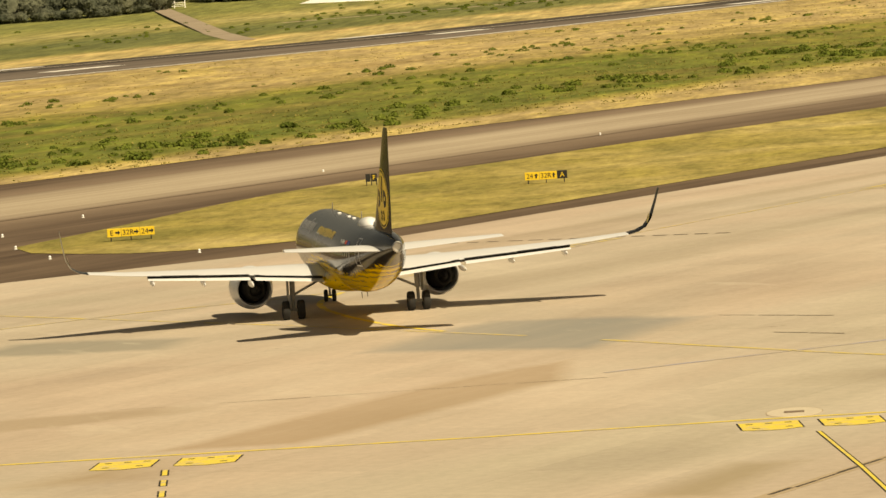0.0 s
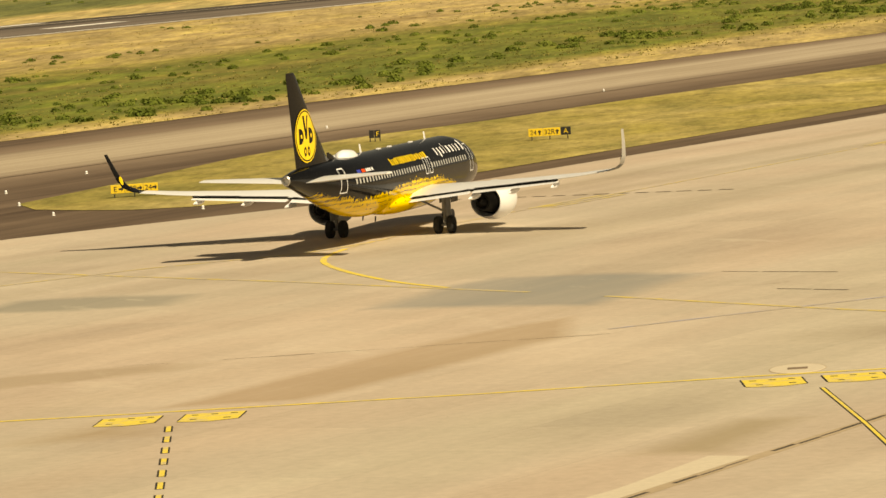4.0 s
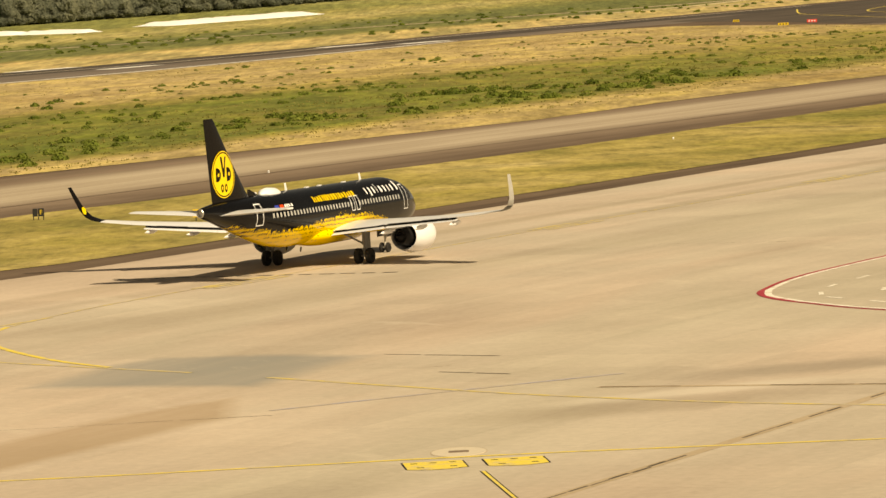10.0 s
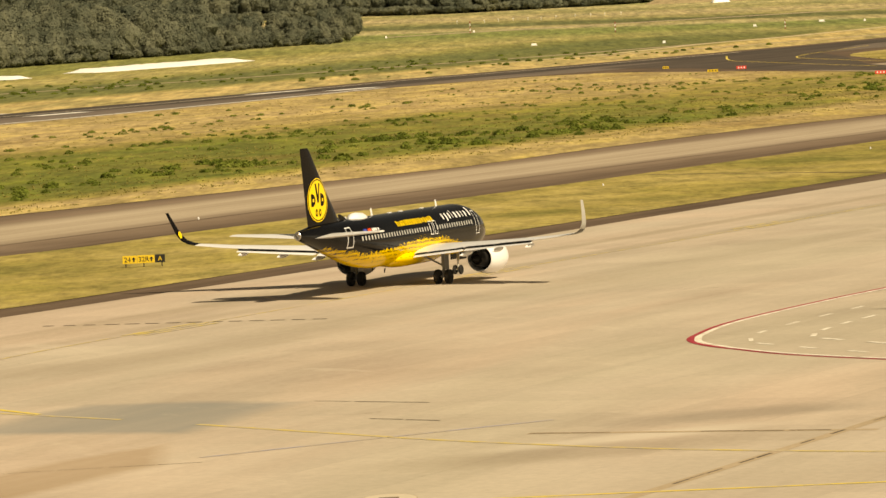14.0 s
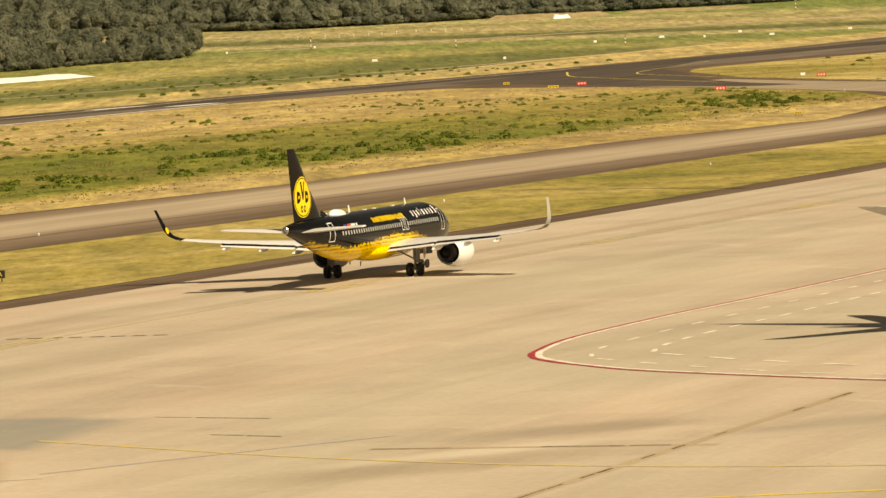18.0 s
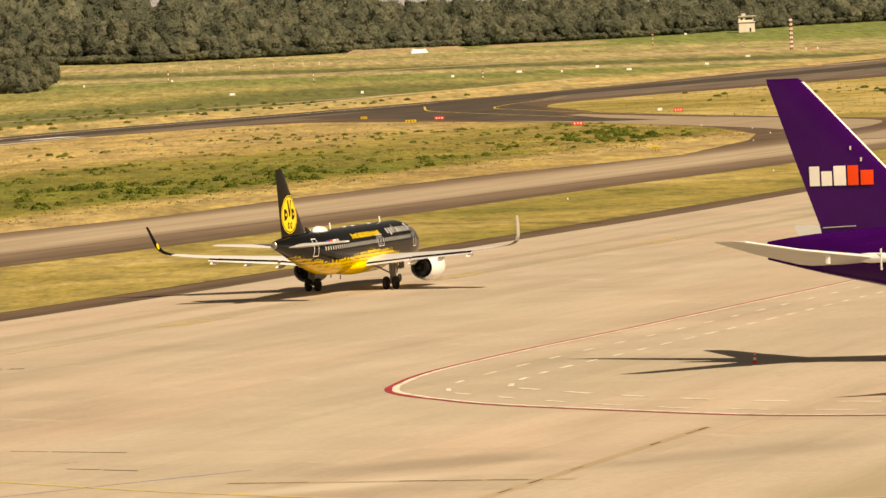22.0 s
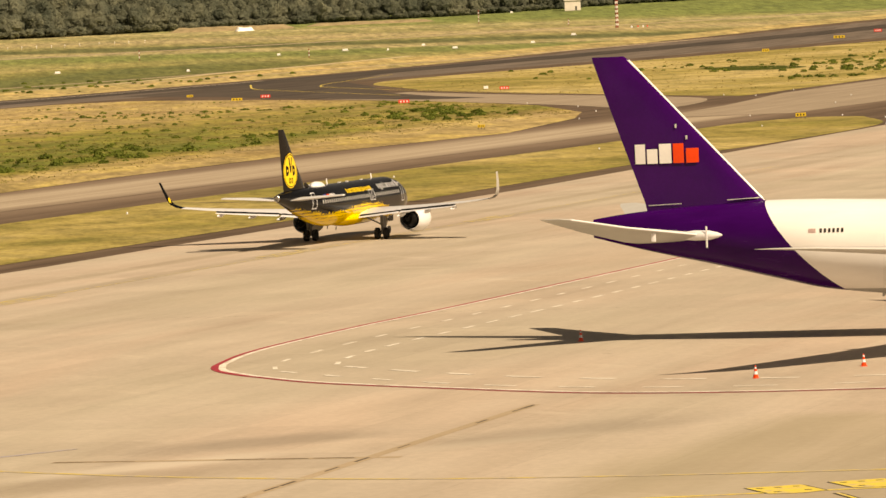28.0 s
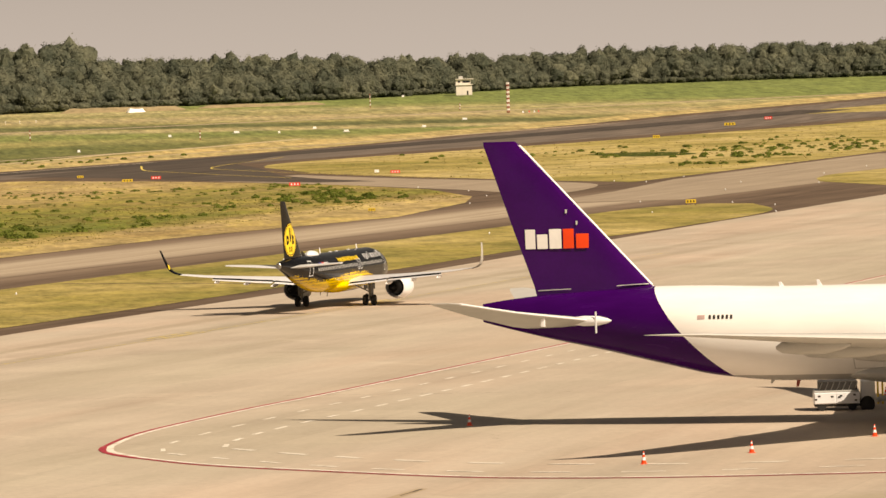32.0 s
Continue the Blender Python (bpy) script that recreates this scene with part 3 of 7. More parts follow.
# ---------- the land, pavements and markings ----------
def build_ground():
    ys = [-400, -100, 100, 300, 420, 460, 500, 530, 560, 590, 620, 660, 700, 760, 850, 1000, 1200, 1400, 1550, 1650, 1750, 1800, 1850, 1900,
          1950, 2000, 2050, 2100, 2150, 2250, 2350, 2500, 2700, 3000, 3500, 4000, 4600]
    xs = [-4200, -2000, -1000, -500, -250, 0, 250, 500, 1000, 2000, 4200]
    vs = [(x, y, min(rise(y), 48.0)) for y in ys for x in xs]
    n = len(xs)
    fs = [(j * n + i, j * n + i + 1, (j + 1) * n + i + 1, (j + 1) * n + i) for j in range(len(ys) - 1) for i in range(n - 1)]
    tagged(new("ground", mesh_of("ground", vs, fs, MEADOW, True)), "dry straw-coloured summer grassland of the airfield", "grass", kind="structure")


build_ground()

RUNWAY_NEAR = [(-520, 340), (-330, 660), (-250, 790), (-168, 925), (-98, 1039), (-58, 1130), (-11, 1255), (28, 1318)]
RUNWAY_FAR = [(-620, 330), (-420, 680), (-330, 820), (-191, 1040), (-108, 1152), (-64, 1242), (-12, 1380), (40, 1480), (103, 1608), (168, 1735), (260, 1910),
              (383, 2090), (512, 2240), (800, 2560)]
APRON_EDGE = [(-420, -300), (-190, 60), (-110, 235), (-60, 326), (-39, 345), (-34.0, 353.5), (-2.8, 417.6), (7.8, 440.4), (19.9, 469.0), (41.4, 516.5), (53.2, 542.0), (71.7, 582.0), (125, 705), (155, 772), (240, 960), (420, 1330)]
# one dark asphalt field carries taxiway, exits and runway; grass islands lie on it
sheet("pavement", APRON_EDGE + [(800, 1900), (900, 2500)] + RUNWAY_FAR[::-1], 0.04, ASPHALT, "dark brown-grey asphalt of taxiway shoulders and exits", "asphalt", step=40)
sheet("apron", APRON_EDGE + [(700, 1000), (700, -300)], 0.07, CONCRETE, "sun-bleached beige concrete apron with streaks and joints", "concrete", step=60)
ISLAND_TOP = [(-67, 369), (-62, 392), (-56, 422), (-48, 446), (-36, 467), (-23, 495), (5, 549), (38, 617), (73, 688), (106, 752), (140, 826), (158, 845)]
ISLAND_BOTTOM = [(165, 835), (158, 785), (131, 722), (103, 666), (45, 538), (-2, 436), (-17, 403), (-36, 363), (-46, 353), (-55, 352), (-64, 360)]
sheet("grass_island", bend(ISLAND_TOP) + bend(ISLAND_BOTTOM), 0.08, GRASS, "dry grass strip between apron and taxiway", "grass", step=40)
FIELD = RUNWAY_NEAR[3:] + [(50, 1322), (80, 1257), (105, 1180), (119, 1124), (131, 1040), (130, 960), (122, 912), (99, 832), (53, 757), (23, 694), (4, 648), (-62, 541),
                           (-90, 486), (-150, 360), (-230, 190), (-400, -100)] + RUNWAY_NEAR[:3]
sheet("grass_field", FIELD, 0.09, FIELD_GRASS, "wide dry grass field with green drifts beside the runway", "grass", step=40)
TRIANGLE = bend([(127, 1405), (132, 1450), (150, 1500), (210, 1599), (319, 1758), (435, 1908)], 20) + [(600, 2080), (420, 1590), (300, 1317), (200, 1090), (178, 1041), (166, 1085), (148, 1180), (130, 1290)]
sheet("grass_triangle", TRIANGLE, 0.08, GRASS, "dry grass triangle between two runway exits", "grass", step=40)
sheet("grass_corner", bend([(209, 983), (218, 1025), (240, 1075), (330, 1235)], 10) + [(300, 1100), (246, 990), (212, 930)], 0.08, GRASS, "small dry grass patch beside a taxiway", "grass", step=40)
sheet("grass_hollow", bend([(230, 1436), (245, 1449), (256, 1432), (257, 1386), (243, 1363), (233, 1378), (230, 1436)], 5)[:-1], 0.088, HOLLOW_GRASS, "long dark green hollow in the dry grass", "grass", step=40)
sheet("grass_sliver", [(393, 2027), (485, 2127), (590, 2230), (560, 2110), (463, 2033)], 0.08, GRASS, "narrow dry grass sliver beside the runway", "grass", step=40)


def belt(v, y, fall=0.05):
    """x on a line parallel to the apron edge, v metres from the terrace across the field."""
    return (0.4147 * y - v + fall * max(0.0, y - 550)) / 0.91


taxi_ys = list(range(-60, 900, 20))
sheet("taxiway", [(belt(240, y), y) for y in taxi_ys] + [(belt(267, y), y) for y in taxi_ys[::-1]], 0.08, TAXI_CONCRETE,
      "pale worn concrete taxiway with darker edges", "taxiway", step=40)

stripe("drain", bend([(27, 588), (33.1, 581.6), (42.4, 573), (51.3, 562.3), (56.5, 556)], 4), 0.9, 0.092, ASPHALT, "dark narrow drain across the grass strip", "drain")

# ---------- runway, markings and joints ----------
def shifted(line, dx, dy):
    return [(x + dx, y + dy) for x, y in line]


sheet("runway", RUNWAY_NEAR[:6] + [(-11, 1262), (40, 1345), (90, 1432), (140, 1520), (210, 1645), (319, 1800), (435, 1945), (600, 2130), (760, 2330)] + shifted(RUNWAY_FAR[:-1], 0, -22)[::-1],
      0.07, RUNWAY_ASPHALT, "dark rubber-streaked asphalt runway", "runway", step=40)
RUBBER = asphalt_material("rubber_deposit", (0.032, 0.026, 0.022), (0.085, 0.068, 0.056), 0.9)
MIDDLE = bend([(-330, 745), (-186, 1000), (-110, 1108), (-46, 1235), (-12, 1305), (30, 1400), (100, 1530), (190, 1705), (300, 1875), (450, 2070)], 12)
stripe("rubber_band", shifted(MIDDLE, -4, 9), 28.0, 0.09, RUBBER, "dark rubber band along the runway's middle", "runway")


RUNWAY_PAINT = plain("runway_paint", (0.82, 0.80, 0.76), 0.7, vary=0.1, scale=0.3)


def runway_marks():
    along = Vector((73, 131)).normalized()
    base = tagged(new("touchdown_marks"), "white touchdown bars on the runway", "marking", kind="structure")
    for x, y, ln, w in ((-163, 994, 25, 7.5), (-91, 1125, 24, 7.5), (-22, 1263, 24, 7.5), (-240, 862, 25, 7.5)):
        c = Vector((x, y))
        stripe("touchdown_bar", [c - along * ln / 2, c + along * ln / 2], w * 0.72, 0.12, RUNWAY_PAINT, "bright white bar", parent=base)
    for x, y, ln, w in ((-188, 1028, 30, 3.6), (-114, 1146, 29, 3.6), (-43, 1268, 28, 3.6)):
        c = Vector((x, y))
        stripe("touchdown_bar", [c - along * ln / 2, c + along * ln / 2], w * 1.25, 0.12, RUNWAY_PAINT, "white bar", parent=base)
    stripe("runway_edge_line", shifted(bend(RUNWAY_NEAR[1:7], 20), -2, 5), 2.0, 0.11, RUNWAY_PAINT, "white line along the runway's near edge", "marking")
    stripe("runway_far_edge_line", shifted(bend(RUNWAY_FAR[2:9], 20), 2, -28), 1.6, 0.11, PALE_CONCRETE, "faint pale line along the runway's far edge", "marking")


runway_marks()
stripe("exit_line", bend([(96, 1510), (92, 1430), (97, 1380), (108, 1300), (118, 1230)], 6), 0.6, 0.12, YELLOW_LINE, "yellow curved exit line off the runway", "marking")
stripe("exit_line", bend([(150, 1590), (121, 1480), (112, 1420), (117, 1370), (126, 1300), (150, 1150)], 6), 0.6, 0.12, YELLOW_LINE, "yellow curved exit line off the runway", "marking")
sheet("exit_pavement", bend([(96, 1230), (118, 1130), (136, 1030), (146, 960), (168, 1030), (160, 1095), (140, 1180), (124, 1270)], 12), 0.06, EXIT_PAVEMENT, "pale worn taxiway exit", "taxiway", step=40)
sheet("crossing_pavement", [(134, 890), (160, 880), (208, 975), (222, 1040), (330, 1260), (290, 1285), (190, 1055), (160, 960)], 0.06, EXIT_PAVEMENT, "pale worn taxiway beyond the junction", "taxiway", step=40)
EXIT_RUBBER = asphalt_material("exit_rubber", (0.04, 0.031, 0.025), (0.105, 0.083, 0.067), 0.8)
sheet("exit_rubber", [(75, 1464), (102, 1562), (134, 1609), (156, 1652), (125, 1487), (125, 1399), (119, 1267), (124, 1200), (132, 1150), (118, 1160), (96, 1230), (75, 1325), (50, 1400)], 0.075, EXIT_RUBBER,
      "dark rubber-stained asphalt where the exits leave the runway", "asphalt", step=40)
SAND = plain("bare_sand", (0.54, 0.44, 0.28), 0.9, vary=0.2, scale=0.2)
stripe("sandy_strip", bend([(20, 1590), (63, 1672), (102, 1774), (128, 1815), (158, 1868), (190, 1922)], 12), 5.0, 0.055, SAND, "pale bare sand strip beside the runway", "sand")
stripe("service_road", [(-153, 1195), (-175, 1310), (-268, 1840)], 7.0, 0.06, EXIT_PAVEMENT, "narrow pale service road to the forest", "road")
for pts, w in (([(-170, 1420), (-60, 1560), (60, 1720), (150, 1850)], 6.0), ([(60, 1640), (200, 1830), (330, 1990), (520, 2190)], 5.0), ([(-20, 2110), (200, 2180), (420, 2260), (640, 2330)], 7.0)):
    stripe("sandy_track", bend(pts, 25), w, 0.05, TAN_PATCH, "bare sandy track through dry grass", "track")

# apron paint
stripe("apron_line", [(-120, 200.3), (-60, 201.0), (-35, 201.3), (-27, 201.4), (-17, 201.5), (-11.7, 201.9), (-5, 202.4), (2, 202.5), (20, 201.5), (60, 198.0)], 0.40, 0.085, YELLOW_LINE, "thin yellow line across the apron", "marking")
stripe("apron_line", bend([(-13.5, 248.5), (-6, 239), (2, 229.5), (14, 219), (30, 211), (60, 203)], 3), 0.46, 0.085, FAINT_YELLOW, "faded yellow lead line on the apron", "marking")
stripe("apron_line", bend([(-62, 301), (-39.8, 278), (-32.6, 270.5), (-26.7, 263.7), (-18, 254)], 3), 0.42, 0.085, FAINT_YELLOW, "faded yellow lead line on the apron", "marking")
stripe("lead_in_line", bend([(-23.0, 260.2), (-25, 263.6), (-27, 267.5), (-30.3, 276), (-32.6, 284), (-33.2, 290), (-32.6, 296)], 1.5), 0.42, 0.09, YELLOW_LINE, "curved yellow lead-in line", "marking")
stripe("lead_in_line", bend([(-60, 274), (-53, 281), (-47.2, 286.5), (-44.1, 289.2), (-35.1, 294.5), (-30.5, 303)], 2), 0.42, 0.087, FAINT_YELLOW, "faded yellow side line onto the taxi line", "marking")
stripe("lead_in_line", bend([(-32.6, 296), (-29, 309), (-22.5, 325), (-17, 336), (3, 381), (30, 440), (62, 511), (110, 617)], 4), 0.24, 0.088, FAINT_YELLOW, "faded yellow taxi centre line", "marking")
for x, y, ln in ((-19.5, 330, 11), (4.5, 384, 11), (31, 443, 12), (57, 500, 12)):
    for k in (-1, 0, 1):
        a = Vector((x, y)) + Vector((0.91, -0.4147)) * k * 0.9
        stripe("centre_patch", [a - ALONG.to_2d() * ln / 2, a + ALONG.to_2d() * ln / 2], 0.5, 0.092, FAINT_YELLOW, "worn yellow bars beside the taxi line", "marking")
sheet("pale_slab", [(-5.97, 174.4), (-4.05, 173.45), (-7.5, 165.3), (-10.6, 158.2), (-12.6, 158.8), (-9.03, 166.0)], 0.076, PALE_CONCRETE, "pale fresh concrete slab beside a joint", "concrete")
stripe("blue_line", bend([(-12.4, 229.0), (-8, 232.0), (-3.66, 234.9), (0.5, 237.6), (5.4, 240.7)], 3), 0.42, 0.085, BLUE_LINE, "faint blue-grey line on the apron", "marking")
for a, b, w in (((-30, 114), (31, 253.5), 0.14), ((-7.5, 260.3), (-0.8, 255.5), 0.12), ((-4.2, 246.8), (1.6, 242.0), 0.22), ((4, 233.5), (21, 226.5), 0.16), ((-36, 224), (-12, 226.5), 0.06), ((11, 352), (52, 333), 0.05)):
    a, b = Vector(a), Vector(b)
    n = max(2, int((b - a).length / 2.2))
    if w in (0.14, 0.16):
        stripe("joint_band", [a, b], 0.7, 0.079, TAN_PATCH, "brown weathered band along a concrete joint", "joint")
    base = tagged(new("concrete_joint"), "dark cracked bitumen joint in the concrete", "joint", kind="structure")
    for k in range(n):
        if random.random() < (0.16 if k < n * 0.6 or w < 0.14 else 0.55):
            continue
        j = Vector((random.uniform(-0.08, 0.08), random.uniform(-0.08, 0.08)))
        stripe("joint_piece", [a.lerp(b, k / n) + j, a.lerp(b, (k + 0.93) / n) + j], w * random.uniform(0.6, 1.7), 0.084, JOINT, parent=base)


base = tagged(new("concrete_joint"), "dark dashed joint across the apron near the taxi line", "joint", kind="structure")
for k in range(14):
    a, b = Vector((-29.5, 340.6)), Vector((-7.9, 333.0))
    stripe("joint_piece", [a.lerp(b, k / 14), a.lerp(b, (k + random.uniform(0.5, 0.72)) / 14)], random.uniform(0.4, 0.6), 0.084, JOINT, parent=base)


def stop_box(cx, cy, lean):
    """A yellow stand box on the concrete: black ends, dark bars, a shallow arrow point towards the stand."""
    ob = tagged(new("stand_box"), "yellow painted stand box with black ends on concrete", "marking", "stand boxes on the apron", kind="structure")
    ob.location = (cx, cy, 0)
    def flat(name, pts, z, mat, label=""):
        me = mesh_of(name, [(x + lean * y, y, z) for x, y in pts], [tuple(range(len(pts)))], mat)
        if me.polygons[0].normal.z < 0:
            me.flip_normals()
        part(name, me, None, ob, label)
    flat("yellow_field", [(-1.32, 1.3), (1.32, 1.6), (1.32, -1.3), (0.3, -1.9), (-0.4, -1.9), (-1.32, -1.6)], 0.090, YELLOW_LINE, "yellow arrow-edged field")
    for s in (-1, 1):
        flat("end_bar", [(s * 1.34 - 0.035, 1.35), (s * 1.34 + 0.035, 1.35), (s * 1.34 + 0.035, -1.35), (s * 1.34 - 0.035, -1.35)], 0.094, BLACK_LINE, "black end bar")
    for x, y in ((-0.85, 0.75), (0.0, 0.85), (0.85, 0.95), (-0.7, -0.95), (0.75, -0.75)):
        flat("dark_bar", [(x - 0.15, y + 0.12), (x + 0.15, y + 0.12), (x + 0.15, y - 0.12), (x - 0.15, y - 0.12)], 0.094, BLACK_LINE, "dark bar")


for cx, cy, ln in ((-31.84, 198.4, 0.0), (-28.17, 198.45, 0.0), (-3.82, 199.55, -0.1), (-0.30, 199.75, -0.1), (35.6, 201.3, -0.2), (39.5, 202.0, -0.2)):
    stop_box(cx, cy, ln)
for k in range(7):
    y = 195.3 - k * 3.98
    x = -29.62 + 0.128 * (195.3 - y)
    base = tagged(new("lead_dash"), "short yellow dash with black edges", "marking", "lead dashes on the apron", kind="structure")
    for off, w, mat in ((0, 0.22, YELLOW_LINE), (-0.15, 0.08, BLACK_LINE), (0.15, 0.08, BLACK_LINE)):
        stripe("dash" if off == 0 else "dash_edge", [(x + off, y), (x + off + 0.27, y - 2.1)], w, 0.09, mat, parent=base)
stand = tagged(new("stand_line"), "yellow stand line with black edges", "marking", kind="structure")
for off, w, mat in ((0, 0.15, YELLOW_LINE), (-0.105, 0.06, BLACK_LINE), (0.105, 0.06, BLACK_LINE)):
    stripe("band", [(-1.72 + off, 196.2), (0.04 + off, 182), (1.77 + off, 166.2), (6.1 + off, 128)], w, 0.09 if w > 0.15 else 0.088, mat, parent=stand)
for x0 in (38.0,):
    stand2 = tagged(new("stand_line"), "yellow stand line with black edges", "marking", kind="structure")
    for off, w, mat in ((0, 0.2, YELLOW_LINE), (-0.16, 0.1, BLACK_LINE), (0.16, 0.1, BLACK_LINE)):
        stripe("band", [(x0 - 0.6 + off, 198.5), (x0 + 4 + off, 160)], w, 0.09 if w > 0.15 else 0.088, mat, parent=stand2)


def manhole(x, y):
    ob = tagged(new("pit_cover"), "round pale concrete pit cover with a darker slot", "cover")
    ob.location = (x, y, 0.07)
    bm = bmesh.new()
    cyl(bm, (0, 0, 0.0), (0, 0, 0.02), 1.25, 1.22, 32)
    bmesh.ops.scale(bm, vec=(1, 1.6, 1), verts=bm.verts)
    part("slab", bm, PALE_CONCRETE, ob, "pale concrete ring")
    bm = bmesh.new()
    cyl(bm, (0, 0, 0.0), (0, 0, 0.008), 1.28, 1.28, 32)
    bmesh.ops.scale(bm, vec=(1, 1.7, 1), verts=bm.verts)
    part("seal", bm, TAN_PATCH, ob, "brown seal round the slab")
    bm = bmesh.new()
    box(bm, 0, 0, 0.024, 0.9, 0.8, 0.02, 0.005)
    part("slot_plate", bm, TAXI_CONCRETE, ob, "darker steel slot plate")


manhole(-2.83, 204.7)

RED_TOP = [(17.8, 284.2), (16.2, 288.5), (15.5, 293.0), (16.1, 298), (19.3, 309.5), (27.4, 328), (36.6, 346.5), (61.8, 399.5), (86, 451), (121, 526)]
RED_LOW = [(17.8, 284.2), (21, 277), (28, 267.4), (35, 259.2), (43, 254.4), (52, 251.5), (62, 249.8), (90, 247.8), (140, 246)]
stripe("stand_border", bend(RED_TOP[::-1] + RED_LOW[1:], 1.5), 0.33, 0.088, RED_LINE, "red border line round the freight stand", "marking")
stripe("stand_border", bend([(x + 0.46, y) for x, y in RED_TOP[::-1]] + [(x + 0.3, y + 0.6) for x, y in RED_LOW[1:]], 1.5), 0.40, 0.092, WHITE_LINE, "white line inside the red stand border", "marking")
stripe("stand_tip", bend([(17.1, 286), (15.65, 291.5), (15.8, 296.5)], 1), 0.42, 0.094, RED_LINE, "bold red tip of the stand border", "marking")
stripe("stand_tip", bend([(17.6, 286), (16.15, 291.5), (16.3, 296.5)], 1), 0.36, 0.098, WHITE_LINE, "bold white tip of the stand border", "marking")


def dashed(points, dash, gap, width, lift, material, label):
    line = bend(points, 0.5)
    acc, run = 0.0, []
    for a, b in zip(line, line[1:]):
        acc += (Vector(b) - Vector(a)).length
        if acc % (dash + gap) < dash:
            run.append(a)
        elif len(run) > 1:
            stripe("white_dash", run, width, lift, material, label, "marking")
            run = []
        else:
            run = []


dashed([(19.2, 290.5), (19.8, 296), (23, 305), (30, 321), (42, 347), (62, 391), (90, 451)], 2.8, 4.2, 0.30, 0.09, WHITE_LINE, "short white dash inside the freight stand")
dashed([(23.2, 292), (24.2, 297), (28, 307), (36, 324), (48, 350), (68, 394), (95, 452)], 3.0, 2.2, 0.36, 0.09, WHITE_LINE, "short white dash inside the freight stand")
dashed([(19.4, 288.5), (24.5, 278), (31, 268), (40, 260.5), (52, 256.5), (80, 253.5)], 2.8, 2.8, 0.36, 0.09, WHITE_LINE, "faded dash inside the freight stand")
dashed([(23.6, 290), (28, 281.5), (34.5, 272), (43, 265), (54, 261), (80, 257.5)], 3.4, 2.4, 0.46, 0.09, WHITE_LINE, "short white dash inside the freight stand")

# ---------- the taxiing jet ----------
def ring(x, zc, ry, rz, n=36):
    return [(x, ry * math.sin(2 * math.pi * i / n), zc + rz * math.cos(2 * math.pi * i / n)) for i in range(n)]


def livery_material():
    """Black gloss paint above, yellow below, with a ragged crowd-like border and dark dots in rows."""
    n = Net("black_and_yellow_livery")
    v = n.coords("Object")
    x, y, z = n.split(v)
    lump = n.noise(n.coords("Object", (2.6, 0.0, 2.2)), 1.0, 5, 0.75)
    wave = n.noise(n.coords("Object", (0.16, 0.0, 0.0)), 1.0, 2, 0.5)
    edge = n.math("ADD", n.math("MULTIPLY", lump, 1.6), n.math("MULTIPLY", wave, 1.1))
    level = n.math("ADD", edge, 1.62)
    hump = n.math("SUBTRACT", 1.0, n.math("MULTIPLY", n.math("ABSOLUTE", n.math("SUBTRACT", x, 1.0)), 0.085), True)
    level = n.math("ADD", level, n.math("MULTIPLY", hump, 0.75))
    # the yellow thins out towards the nose
    level = n.math("SUBTRACT", level, n.math("MULTIPLY", n.math("MAXIMUM", n.math("SUBTRACT", x, 6.0), 0.0), 0.16))
    # and climbs with the tail's upsweep
    level = n.math("ADD", level, n.math("MULTIPLY", n.math("MAXIMUM", n.math("SUBTRACT", -8.0, x), 0.0), 0.10))
    below = n.math("LESS_THAN", z, level)
    fade = n.math("GREATER_THAN", x, -16.2)
    below = n.math("MULTIPLY", below, fade)
    dots = n.tree.nodes.new("ShaderNodeTexVoronoi")
    n.put(dots.inputs["Vector"], n.coords("Object", (3.6, 0.0, 3.0)))
    dots.inputs["Scale"].default_value, dots.inputs["Randomness"].default_value = 1.0, 0.25
    size = n.math("ADD", 0.07, n.math("MULTIPLY", n.math("SUBTRACT", z, 1.75), 0.17))
    dot = n.math("LESS_THAN", dots.outputs["Distance"], size)
    yel = n.mix(dot, (0.86, 0.58, 0.012), (0.03, 0.022, 0.012))
    grime = n.noise(v, 0.8, 5)
    yel = n.mix(0.15, yel, n.ramp(grime, [(0.3, 0.3), (0.7, 0.7)]), "OVERLAY")
    col = n.mix(below, (0.004, 0.0037, 0.0037), yel)
    return n.done(col, n.math("ADD", 0.10, n.math("MULTIPLY", grime, 0.08)), coat=0.0, spec=0.2)


LIVERY = livery_material()
NOSE = 17.71                           # nose tip ahead of the main wheels
JET_HULL = [(0.0, 3.30, 0.04, 0.04), (0.35, 3.31, 0.58, 0.56), (1.0, 3.37, 0.98, 0.98), (2.0, 3.50, 1.38, 1.42), (3.2, 3.66, 1.68, 1.75), (4.6, 3.78, 1.88, 1.96),
            (6.2, 3.83, 1.975, 2.07), (23.5, 3.83, 1.975, 2.07), (26.0, 3.92, 1.90, 1.97), (28.5, 4.15, 1.68, 1.73), (31.0, 4.45, 1.36, 1.40), (33.5, 4.77, 1.00, 1.03),
            (35.5, 4.99, 0.66, 0.70), (37.0, 5.10, 0.41, 0.44), (37.57, 5.13, 0.30, 0.33)]
HULL_TABLE = smooth_rows(JET_HULL, 0.4)


def hull_at(table, s):
    for a, b in zip(table, table[1:]):
        if a[0] <= s <= b[0]:
            t = (s - a[0]) / (b[0] - a[0])
            return [a[k] + (b[k] - a[k]) * t for k in (1, 2, 3)]
    return table[-1][1:4]


